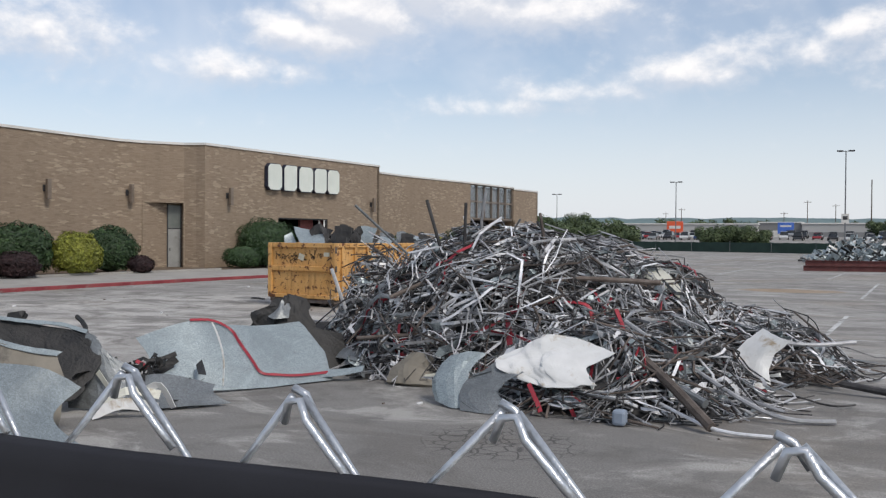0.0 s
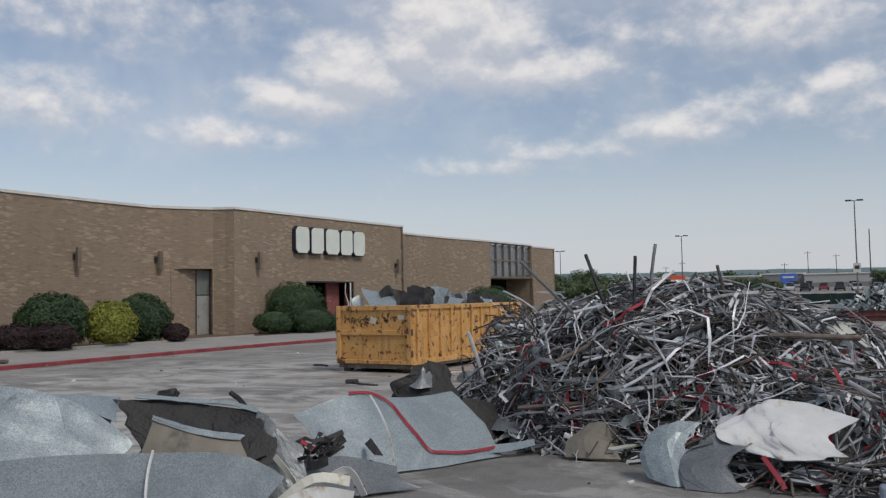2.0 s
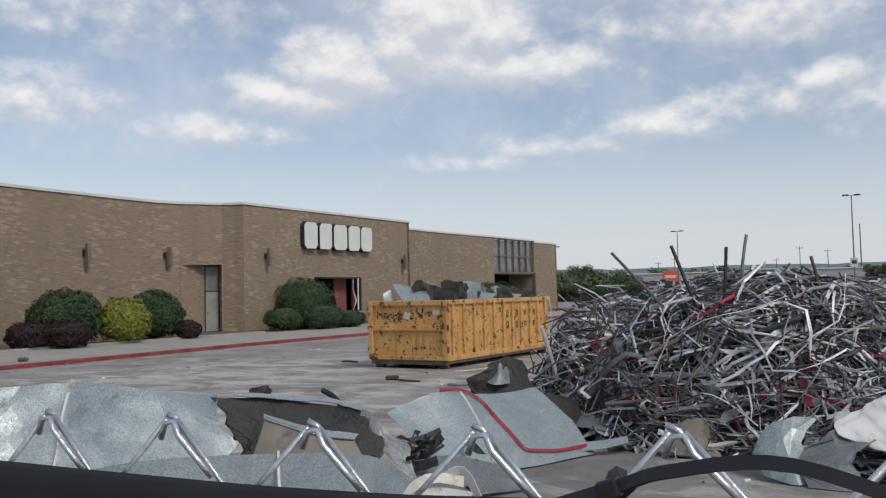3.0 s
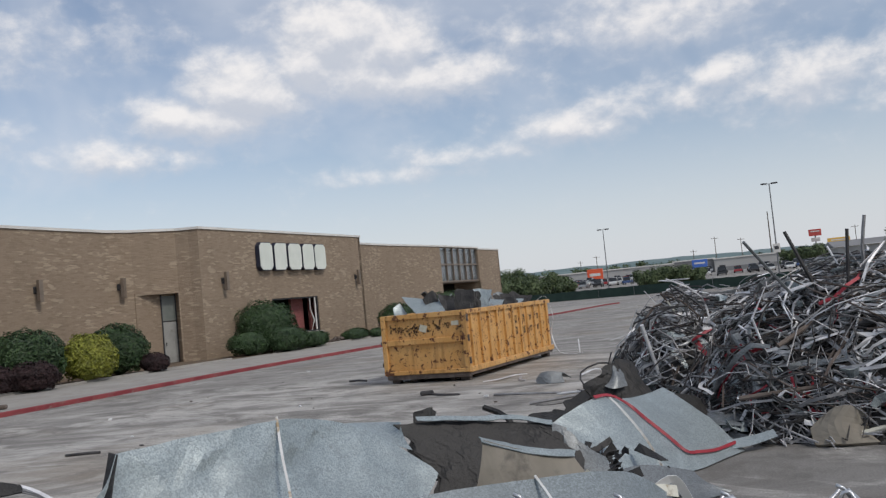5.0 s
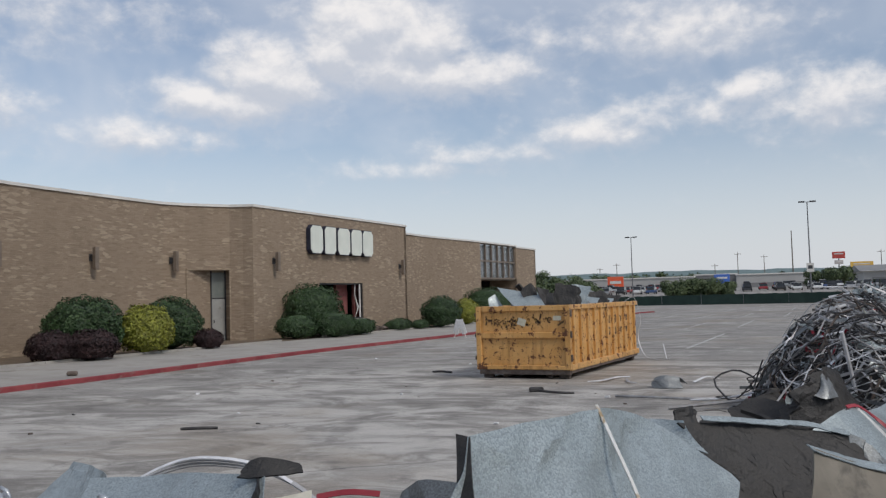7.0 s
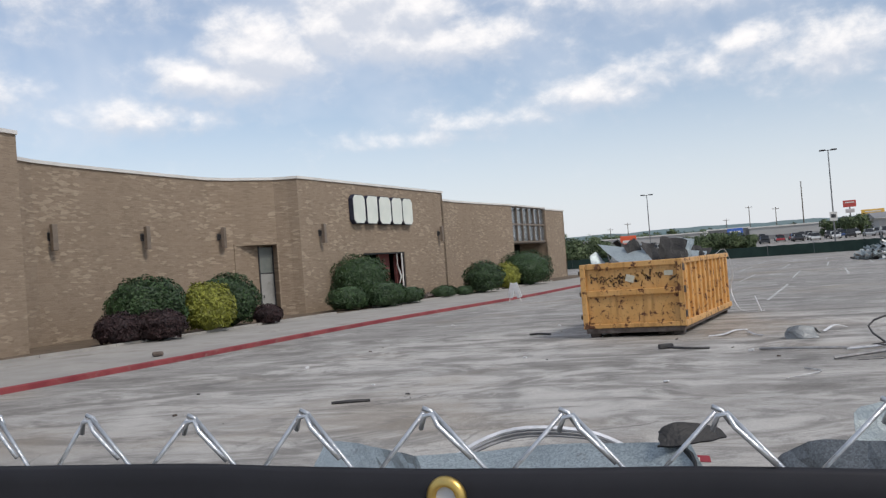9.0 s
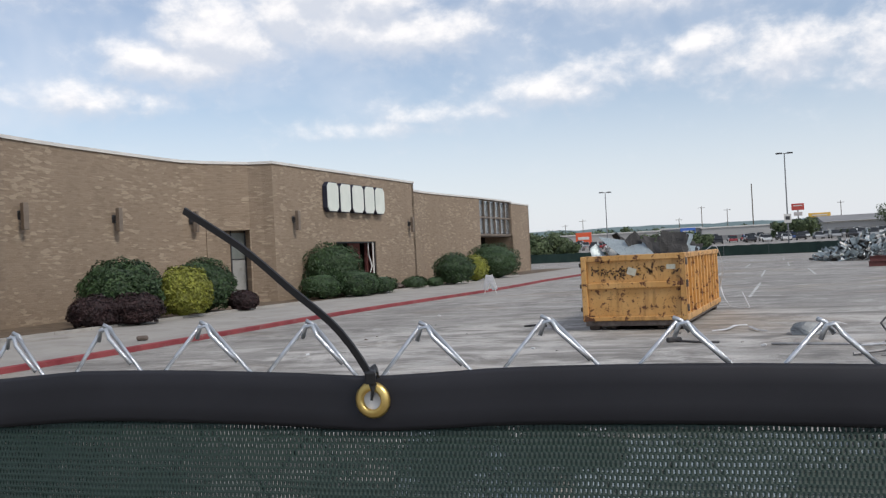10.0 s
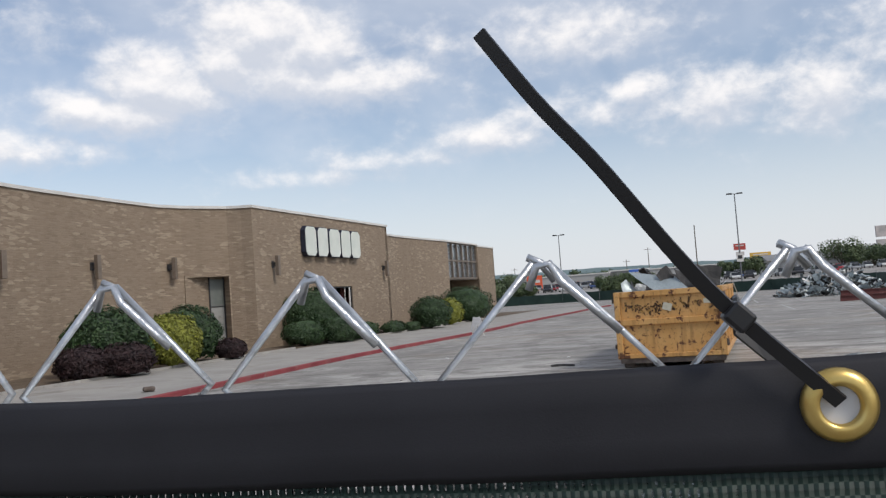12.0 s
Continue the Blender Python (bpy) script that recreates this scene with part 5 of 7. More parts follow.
strap([(-4.87, 10.36, 0.37), (-4.61, 10.25, 0.28), (-4.20, 10.30, 0.41)], 0.07)
strap([(-3.75, 10.24, 0.26), (-3.48, 10.18, 0.26), (-3.22, 10.29, 0.36)], 0.08)
strap([(-1.93, 10.28, 1.08), (-1.84, 10.28, 0.83), (-1.96, 10.28, 0.76)], 0.06)
strap([(-6.16, 12.29, 1.23), (-6.05, 12.17, 1.01), (-5.94, 12.06, 0.90)], 0.07)
strap([(-5.31, 11.09, 1.36), (-5.36, 10.94, 1.01)], 0.07)
strap([(-5.01, 10.61, 0.82), (-4.96, 10.41, 0.46)], 0.05)
strap([(-1.20, 9.99, 0.70), (-1.06, 9.79, 0.47)], 0.07)
strap([(-2.6, 9.0, 0.32), (-2.45, 8.85, 0.14), (-2.4, 8.8, 0.06)], 0.05)
strap([(-4.80, 10.61, 1.15), (-4.27, 10.66, 1.18), (-3.90, 10.45, 0.94), (-3.84, 10.35, 0.52), (-3.69, 10.24, 0.26)], 0.04, "pale bent metal strap on the scrap heap", 20, 0.4, STRIP)
strap([(-4.97, 10.77, 1.71), (-4.39, 11.19, 1.85), (-3.86, 11.51, 1.90), (-3.48, 11.41, 1.68)], 0.07, "pale bent metal strap on the scrap heap", 16, 0.3, STRIP)
strap([(-5.59, 11.13, 1.18), (-5.15, 11.24, 1.56), (-4.71, 11.57, 1.84)], 0.06, "pale bent metal strap on the scrap heap", 16, 0.3, STRIP)
# twisted heavy section and torn bag-like sheet
bent_sheet("twisted_channel", [(-5.67, 11.19, 1.21), (-5.43, 10.82, 0.78), (-5.54, 10.61, 0.33)], [(-5.54, 11.14, 1.26), (-5.35, 10.72, 0.78), (-5.28, 10.56, 0.33)], GALV_DARK, "twisted grey steel channel in the heap", "scrap bar", 0.03, 3.0, 0.06, 4, 6, 18)
bent_sheet("enamel_sheet", [(-2.95, 9.42, 0.62), (-2.4, 9.55, 0.80), (-1.80, 9.38, 0.68)], [(-2.78, 9.05, 0.36), (-2.3, 8.95, 0.30), (-1.88, 9.02, 0.37)], TANK_WHITE, "dented white enamel tank shell with rust stains", "tank shell", 0.11, 2.6, 0.22, 2, 26, 40, 0.01)
bent_sheet("enamel_sheet", [(-2.07, 12.88, 1.61), (-1.87, 12.67, 1.54), (-1.61, 12.57, 1.33)], [(-2.07, 12.47, 1.40), (-1.76, 12.37, 1.28), (-1.51, 12.37, 1.10)], CREAM, "curved cream enamel panel on the heap", "panel", 0.02, 2.6, -0.06, 5, 8, 14, 0.008, smooth=True)
bent_sheet("enamel_sheet", [(-0.35, 11.6, 0.80), (-0.15, 11.3, 0.74), (0.02, 11.2, 0.7)], [(-0.75, 10.9, 0.16), (-0.4, 10.8, 0.13), (-0.2, 10.9, 0.2)], TANK_WHITE, "bent white enamel sheet at the heap's edge", "panel", 0.05, 2.6, 0.14, 7, 14, 12, 0.008)
bent_sheet("galvanised_scrap", [(-3.62, 9.2, 0.55), (-3.40, 9.25, 0.62), (-3.2, 9.3, 0.58)], [(-3.72, 8.95, 0.05), (-3.45, 8.8, 0.03), (-3.2, 8.85, 0.03)], GALV, "folded galvanised duct piece standing at the foot of the heap", "sheet metal", 0.09, 3.6, 0.12, 9, 6, 6)
bent_sheet("galvanised_scrap", [(-3.2, 9.1, 0.42), (-2.95, 9.2, 0.5), (-2.8, 9.1, 0.45)], [(-3.35, 8.75, 0.02), (-3.0, 8.7, 0.02), (-2.75, 8.8, 0.03)], GALV_DARK, "crumpled dark duct piece at the foot of the heap", "sheet metal", 0.13, 5.0, 0.14, 12, 8, 9)
bent_sheet("galvanised_scrap", [(-3.05, 9.5, 0.62), (-2.9, 9.45, 0.66)], [(-3.1, 9.3, 0.4), (-2.9, 9.2, 0.4)], PAPER, "crumpled pale sheet at the foot of the heap", "sheet metal", 0.06, 5.0, 0.02, 13, 8, 8)
bent_sheet("concrete_lump", [(-4.75, 10.2, 0.30), (-4.5, 10.15, 0.42), (-4.2, 10.3, 0.26)], [(-4.85, 9.95, 0.02), (-4.5, 9.9, 0.02), (-4.25, 10.0, 0.02)], BEIGE, "brown lump at the foot of the heap", "debris", 0.05, 3.0, 0.1, 15, 8, 10, 0.05)
bent_sheet("galvanised_scrap", [(-6.45, 10.93, 0.28), (-5.82, 10.72, 0.32), (-5.19, 10.61, 0.22)], [(-6.34, 10.72, 0.20), (-5.82, 10.51, 0.20), (-5.19, 10.46, 0.13)], GALV_DARK, "flat dull green-grey metal sheet at the foot of the heap", "sheet metal", 0.03, 3.0, 0.02, 17, 5, 14)
g = Geo().box((0.14, 0.14, 0.16), Matrix.Translation((-1.53, 8.75, 0.09)), 0.03)
tagged(part("junction_box", g, BLUEPLASTIC), "small blue-grey junction box at the foot of the heap", "junction box")
g = Geo()
for k in range(5):
    g.tube([(0.2 + 0.28 * math.cos(a) + 0.05 * k, 12.0 + 0.4 * math.sin(a), 0.12 + 0.10 * math.sin(a * 1.5 + k) + 0.03 * k) for a in [i * 0.5 for i in range(12)]], 0.010, 5)
tagged(part("wire_coil", g, RUST), "loose coil of brown wire beside the heap", "wire")


# ---- crushed ductwork along the fence ----
def seam(pts, label="pale standing seam on the duct sheet", w=0.03, parent=None):
    g = Geo().ribbon(smooth_line(pts, 16), 0.6 * w, 0.016, 0.2)
    return part("seam", g, TANK_WHITE, parent)


S1 = bent_sheet("duct_sheet", [(-7.50, 8.16, 0.66), (-7.09, 8.71, 0.84), (-6.85, 9.30, 0.74), (-6.70, 9.75, 0.70), (-6.48, 10.32, 0.72)],
                [(-6.95, 7.85, 0.22), (-6.55, 8.30, 0.06), (-6.25, 8.67, 0.02), (-5.95, 9.20, 0.02), (-5.62, 9.83, 0.02)], GALV, "bent galvanised duct sheet with a red strap across it", crumple=0.035, scale=1.8, belly=-0.10, seed=31, nu=20, nv=34)
def on_sheet(top, bottom, args, path, off):
    rows = loft(top, bottom, *args)
    out = []
    for t, v in path:
        i, j = min(int(t * (len(rows) - 1)), len(rows) - 2), min(int(v * (len(rows[0]) - 1)), len(rows[0]) - 2)
        n = (rows[i][j + 1] - rows[i][j]).cross(rows[i + 1][j] - rows[i][j]).normalized()
        n = n if n.dot(Vector((0.7, -0.5, 0.6))) > 0 else -n
        out.append(rows[i][j] + n * off)
    return out


S1_TOP = [(-7.50, 8.16, 0.66), (-7.09, 8.71, 0.84), (-6.85, 9.30, 0.74), (-6.70, 9.75, 0.70), (-6.48, 10.32, 0.72)]
S1_FOOT = [(-6.95, 7.85, 0.22), (-6.55, 8.30, 0.06), (-6.25, 8.67, 0.02), (-5.95, 9.20, 0.02), (-5.62, 9.83, 0.02)]
S1_ARGS = (20, 34, 0.035, 1.8, -0.10, 31)
strap(on_sheet(S1_TOP, S1_FOOT, S1_ARGS, [(0.0, 0.27), (0.0, 0.38), (0.12, 0.46), (0.35, 0.50), (0.6, 0.56), (0.8, 0.62), (0.88, 0.7), (0.9, 0.82), (0.93, 0.97)], 0.03), 0.036, "red strap lying across the duct sheet", 30, 0.9)
strap(on_sheet(S1_TOP, S1_FOOT, S1_ARGS, [(0.0, 0.38), (0.3, 0.385), (0.6, 0.39), (0.97, 0.40)], 0.012), 0.025, "pale standing seam strip on the duct sheet", 14, 0.9, TANK_WHITE)
bent_sheet("flange_strip", [(-5.95, 9.75, 0.14), (-5.6, 9.95, 0.15), (-5.3, 10.1, 0.2)], [(-6.0, 9.62, 0.06), (-5.6, 9.8, 0.07), (-5.25, 9.98, 0.14)], GALV, "narrow bent galvanised flange at the sheet's corner", crumple=0.02, seed=33, nu=4, nv=12)
# dark torn sheet and debris behind it
bent_sheet("torn_sheet", [(-7.45, 10.5, 0.72), (-7.11, 10.87, 1.05), (-6.9, 11.2, 0.96)], [(-7.5, 10.35, 0.05), (-7.0, 10.5, 0.03), (-6.5, 10.8, 0.05)], INSUL, "torn black insulated sheet beside the heap", crumple=0.10, scale=5.5, seed=36, nu=18, nv=24)
bent_sheet("torn_sheet", [(-7.14, 10.8, 0.90), (-7.08, 10.86, 1.02), (-7.02, 10.92, 0.90)], [(-7.20, 10.6, 0.74), (-7.08, 10.6, 0.70), (-6.95, 10.75, 0.72)], GALV_DARK, "torn pale sheet corner beside the heap", crumple=0.04, scale=3.0, seed=38, nu=8, nv=10)
bent_sheet("torn_sheet", [(-6.6, 10.3, 0.55), (-6.3, 10.6, 0.6), (-6.1, 10.9, 0.5)], [(-6.5, 10.1, 0.02), (-6.1, 10.35, 0.02), (-5.8, 10.7, 0.02)], INSUL, "crumpled black sheet beside the heap", crumple=0.09, scale=5.5, seed=39, nu=14, nv=18)

DUCT = bent_sheet("large_duct", [(-9.34, 4.02, 1.25), (-9.08, 4.62, 1.27), (-8.86, 5.20, 1.26), (-8.68, 5.85, 1.12), (-8.36, 6.20, 0.88), (-8.04, 6.30, 0.60)],
                  [(-9.02, 3.25, 0.02), (-8.75, 3.55, 0.02), (-8.40, 3.95, 0.02), (-8.10, 4.50, 0.02), (-7.85, 5.10, 0.02), (-7.70, 5.70, 0.02)], GALV, "large crushed galvanised duct with spangled zinc and a seam", "duct", 0.06, 1.5, 0.14, 41, 34, 56, 0.006)
seam([(-8.86, 5.20, 1.275), (-8.70, 4.95, 1.03), (-8.55, 4.75, 0.76), (-8.42, 4.50, 0.45), (-8.25, 4.2, 0.1)], parent=DUCT)
part("end_flange", Geo().sheet(loft([(-9.42, 4.05, 1.26), (-9.34, 4.02, 1.25)], [(-9.16, 3.25, 0.02), (-9.02, 3.25, 0.02)], 12, 6, 0.015, 3.0, 0.0, 43), 0.012), INSUL, DUCT, "dark torn duct edge")
bent_sheet("duct_back", [(-8.98, 5.30, 1.18), (-8.78, 6.70, 0.99), (-8.43, 6.55, 1.00)], [(-8.6, 5.9, 0.98), (-8.5, 6.2, 0.90), (-8.25, 6.30, 0.80)], GALV, "pale folded top of the crushed duct", "duct", 0.03, 2.0, 0.03, 45, 10, 16, parent=DUCT)
bent_sheet("duct_wall", [(-9.30, 4.20, 1.22), (-9.1, 5.4, 1.15), (-8.8, 6.75, 0.96)], [(-9.5, 4.4, 0.02), (-9.3, 5.6, 0.02), (-9.0, 6.9, 0.02)], GALV_DARK, "dull rear wall of the crushed duct", "duct", 0.05, 2.0, 0.04, 46, 10, 18, parent=DUCT)
# dark lined duct with a ragged edge
LINED = bent_sheet("lined_duct", [(-8.45, 6.50, 0.99), (-8.0, 6.85, 0.94), (-7.6, 7.05, 0.88), (-7.25, 7.15, 0.84)], [(-8.1, 6.15, 0.10), (-7.7, 6.35, 0.10), (-7.3, 6.5, 0.12), (-7.0, 6.8, 0.15)], INSUL, "duct lined with ragged black insulation", "duct", 0.05, 6.0, -0.2, 48, 22, 36, 0.02)
bent_sheet("lined_duct_lip", [(-8.30, 6.62, 1.03), (-7.85, 6.93, 0.97), (-7.5, 7.1, 0.93), (-7.24, 7.17, 0.86)], [(-8.28, 6.58, 1.00), (-7.84, 6.88, 0.94), (-7.5, 7.06, 0.90), (-7.22, 7.12, 0.83)], GALV, "pale torn lip of the lined duct", "duct", 0.045, 5.0, 0, 49, 5, 36, 0.008, parent=LINED)
bent_sheet("lined_duct_side", [(-7.27, 7.13, 0.86), (-7.0, 7.2, 0.72), (-6.8, 7.3, 0.5)], [(-7.2, 6.9, 0.03), (-6.85, 7.0, 0.02), (-6.6, 7.2, 0.02)], GALV_DARK, "crumpled end of the lined duct", "duct", 0.08, 3.0, 0, 50, 12, 12, parent=LINED)
BEIGEP = bent_sheet("coated_sheet", [(-7.55, 6.05, 0.90), (-7.25, 6.2, 0.78), (-6.93, 6.50, 0.68)], [(-7.75, 5.75, 0.05), (-7.2, 5.75, 0.03), (-6.6, 6.2, 0.03)], BEIGE, "beige coated duct panel with a bent edge", "panel", 0.02, 2.0, -0.05, 52, 10, 16, 0.012)
bent_sheet("panel_lip", [(-7.58, 6.08, 0.92), (-7.25, 6.24, 0.80), (-6.90, 6.54, 0.70)], [(-7.54, 6.02, 0.885), (-7.23, 6.17, 0.76), (-6.9, 6.46, 0.66)], GALV, "pale bent lip of the beige panel", "panel", 0.025, 5.0, 0, 53, 4, 26, 0.008, parent=BEIGEP)
# long low duct nearest the fence
LOW = bent_sheet("long_duct", [(-8.35, 4.35, 0.66), (-7.7, 4.85, 0.74), (-7.02, 5.45, 0.72), (-6.45, 5.85, 0.66), (-6.2, 6.1, 0.45)], [(-7.9, 3.7, 0.02), (-7.2, 4.2, 0.02), (-6.5, 4.75, 0.02), (-5.9, 5.3, 0.02), (-5.8, 5.7, 0.02)], GALV_MID, "long low crushed galvanised duct", "duct", 0.03, 1.8, 0.22, 55, 16, 34, 0.006)
seam([(-7.02, 5.45, 0.735), (-6.85, 5.2, 0.60), (-6.68, 4.98, 0.36), (-6.55, 4.8, 0.05)], parent=LOW)
for k, (a, b, c, w) in enumerate((((-6.72, 6.75, 0.05), (-6.45, 6.95, 0.26), (-6.2, 7.2, 0.20), 0.10), ((-6.6, 6.62, 0.04), (-6.35, 6.8, 0.16), (-6.05, 7.0, 0.10), 0.12), ((-6.95, 7.05, 0.42), (-6.7, 7.0, 0.22), (-6.5, 6.9, 0.04), 0.06), ((-6.4, 7.15, 0.22), (-6.22, 7.22, 0.30), (-6.1, 7.3, 0.05), 0.08))):
    g = Geo().ribbon(smooth_line([a, b, c], 9), w, 0.008, 0.5 + 0.4 * k, 0.7)
    g.v = [(x, y, max(0.008, z)) for x, y, z in g.v]
    tagged(part("enamel_scrap", g, TANK_WHITE if k % 2 else CREAM), "torn curling strip of pale enamel sheet", "scrap", "torn enamel strips")
bent_sheet("curled_sheet", [(-6.9, 7.4, 0.3), (-6.5, 7.65, 0.34), (-6.1, 8.0, 0.2)], [(-6.6, 7.1, 0.03), (-6.2, 7.35, 0.03), (-5.75, 7.9, 0.03)], GALV_DARK, "curled dull sheet on the asphalt", "sheet metal", 0.04, 3.0, 0.12, 58, 10, 14)
rng = random.Random(64)
g = Geo()
for k in range(150):
    x, y = rng.gauss(-7.2, 0.35), rng.gauss(7.7, 0.35)
    d = Vector((rng.uniform(-1, 1), rng.uniform(-1, 1), rng.uniform(-.3, .6))) * rng.uniform(0.08, 0.3)
    a = Vector((x, y, rng.uniform(0.02, 0.42)))
    g.ribbon([a, a + d * 0.5 + Vector((0, 0, rng.uniform(-.04, .06))), a + d], rng.uniform(0.02, 0.11), 0.006, rng.uniform(0, 3), rng.uniform(-1, 1))
g.v = [(x, y, max(0.01, z)) for x, y, z in g.v]
tagged(part("shredded_lining", g, INSUL), "shredded black lining and scraps between the ducts", "debris", kind="stuff")
strap([(-7.2, 7.9, 0.42), (-7.05, 8.0, 0.3), (-6.95, 8.05, 0.12)], 0.06, "short red strap among black scraps", 8)
bent_sheet("lining_scrap", [(-8.52, 7.2, 0.98), (-8.45, 7.3, 1.03), (-8.36, 7.35, 0.97)], [(-8.6, 7.0, 0.5), (-8.4, 7.0, 0.5), (-8.3, 7.1, 0.5)], INSUL, "ragged black lining scrap standing up", "debris", 0.05, 8.0, 0, 66, 12, 12, 0.015)
pipe("scrap_strip", [(-7.5, 7.4, 0.35), (-7.7, 7.6, 0.80), (-8.0, 7.75, 0.93)], 0.03, INSUL, "curled black strip standing up", 5, 8)

# sheets further along the fence
A1 = bent_sheet("leaning_duct", [(-12.5, 4.9, 0.74), (-11.9, 4.85, 0.80), (-11.3, 4.6, 0.88), (-10.78, 4.35, 0.94)], [(-12.2, 3.6, 0.30), (-11.7, 3.6, 0.34), (-11.2, 3.5, 0.40), (-10.75, 3.6, 0.42)], GALV, "wide bent galvanised panel leaning on scrap", "duct", 0.04, 1.7, -0.12, 71, 16, 28, 0.006)
bent_sheet("duct_panel_foot", [(-12.3, 3.8, 0.36), (-11.5, 3.7, 0.38), (-10.75, 3.7, 0.5)], [(-12.2, 3.9, 0.02), (-11.4, 3.9, 0.02), (-10.7, 3.9, 0.02)], INSUL, "black sheet under the bent panel", "duct", 0.08, 3.0, 0, 72, 8, 18, 0.02, parent=A1)
# black sheet across the open end stands in for the shade inside
bent_sheet("duct_panel_end", [(-10.80, 4.36, 0.93), (-10.72, 4.15, 0.85), (-10.72, 3.7, 0.5)], [(-10.85, 4.6, 0.02), (-10.7, 4.4, 0.02), (-10.65, 4.0, 0.02)], INSUL, "black sheet painted as the shade in the bent panel's open end", "duct", 0.03, 3.0, 0, 73, 8, 10, 0.012, parent=A1)
bent_sheet("lining_scrap", [(-10.92, 4.4, 0.98), (-10.8, 4.45, 1.02), (-10.60, 4.55, 0.97)], [(-10.9, 4.3, 0.93), (-10.75, 4.35, 0.92), (-10.58, 4.5, 0.93)], INSUL, "ragged black lining on the panel's corner", "debris", 0.035, 9.0, 0, 74, 8, 14, 0.012)
bent_sheet("flattened_duct", [(-13.9, 6.3, 0.56), (-13.3, 5.9, 0.60), (-12.6, 5.2, 0.66)], [(-13.6, 4.9, 0.1), (-13.0, 4.6, 0.12), (-12.4, 4.3, 0.15)], GALV, "flattened galvanised duct lying beside the bent panel", "duct", 0.05, 1.8, -0.06, 75, 12, 18, 0.006)
g = Geo()
for k in range(3):
    g.ribbon(smooth_line([(-12.6 + 0.03 * k, 5.05, 0.45 + 0.02 * k), (-12.3, 5.2 + 0.02 * k, 0.66 + 0.02 * k), (-11.95, 5.35, 0.77 + 0.025 * k), (-11.5, 5.45, 0.74 + 0.02 * k), (-11.2, 5.5, 0.64), (-11.0, 5.5, 0.52)], 24), 0.035, 0.012, 0.4)
tagged(part("bundled_strip", g, STRIP), "bundle of pale bent steel strips arching over scrap", "strip")
bent_sheet("duct_offcut", [(-10.95, 4.75, 0.70), (-10.75, 4.95, 0.72)], [(-10.9, 4.65, 0.1), (-10.62, 4.9, 0.08)], CREAM, "pale open duct end", "duct", 0.02, 4.0, 0.04, 77, 8, 8, 0.008)
bent_sheet("duct_offcut", [(-10.72, 5.0, 0.62), (-10.4, 5.4, 0.45)], [(-10.6, 4.9, 0.1), (-10.3, 5.2, 0.08)], STRIP, "bent pale steel angle on scrap", "duct", 0.02, 4.0, 0.04, 78, 8, 8, 0.008)
bent_sheet("panel_box", [(-10.55, 5.15, 0.50), (-10.2, 5.2, 0.50), (-9.9, 5.3, 0.48)], [(-10.6, 4.6, 0.2), (-10.2, 4.6, 0.2), (-9.85, 4.7, 0.2)], BLUEPLASTIC, "small blue-grey panel box", "panel", 0.012, 2.0, 0, 79, 6, 8, 0.03)
bent_sheet("flat_sheet", [(-10.1, 5.9, 0.42), (-9.7, 6.1, 0.42), (-9.3, 6.3, 0.36)], [(-9.9, 4.8, 0.25), (-9.5, 4.9, 0.25), (-9.2, 5.1, 0.2)], GALV_DARK, "flat dull sheet lying low beside the duct", "sheet metal", 0.02, 2.0, 0, 80, 8, 10)
bent_sheet("small_duct", [(-9.75, 6.3, 0.72), (-9.5, 6.6, 0.76), (-9.2, 7.0, 0.70)], [(-9.7, 5.5, 0.10), (-9.4, 5.8, 0.08), (-9.0, 6.2, 0.05)], GALV, "small crushed galvanised duct piece", "duct", 0.06, 3.0, 0.06, 81, 12, 14)
bent_sheet("folded_duct", [(-10.28, 5.45, 0.60), (-10.05, 5.3, 0.74), (-9.72, 5.1, 0.78)], [(-10.35, 5.25, 0.05), (-10.05, 5.0, 0.05), (-9.62, 4.85, 0.05)], GALV_DARK, "dull folded duct piece beside the large duct", "duct", 0.06, 2.6, 0.06, 84, 9, 10, 0.006)
strap([(-11.25, 6.0, 0.42), (-11.0, 6.05, 0.46), (-10.75, 6.12, 0.44)], 0.06, "red metal offcut on scrap", 8)
g = Geo()
for k in range(60):
    a = Vector((rng.gauss(-11.0, 0.7), rng.gauss(5.4, 0.4), rng.uniform(0.02, 0.3)))
    d = Vector((rng.uniform(-1, 1), rng.uniform(-1, 1), rng.uniform(-.3, .3))) * rng.uniform(0.1, 0.5)
    g.ribbon([a, a + d * 0.5, a + d], rng.uniform(0.02, 0.14), 0.006, rng.uniform(0, 3), rng.uniform(-1, 1))
g.v = [(x, y, max(0.01, z)) for x, y, z in g.v]
tagged(part("loose_scrap", g, GALV_DARK), "loose dull metal offcuts under the bent panels", "debris", kind="stuff")

# ---- loose debris on the lot ----
def litter(name, pts, r, mat, label, kind="tube"):
    g = Geo()
    p = smooth_line(pts, 12)
    if kind == "tube":
        g.tube(p, r, 6)
    else:
        g.ribbon(p, r * 2, 0.008, 0.2)
    return tagged(part(name, g, mat), label, "debris", "loose debris on the lot")


litter("cable_end", [(-12.1, 17.5, 0.06), (-11.9, 17.42, 0.03), (-11.6, 17.2, 0.03), (-11.2, 17.15, 0.02)], 0.025, CABLE, "short black cable end on the asphalt")
g = Geo().box((0.30, 0.12, 0.10), Matrix.Translation((-12.05, 17.5, 0.05)) @ Matrix.Rotation(0.4, 4, "Z"), 0.03)
tagged(part("black_offcut", g, CABLE), "black offcut on the asphalt", "debris", "loose debris on the lot")
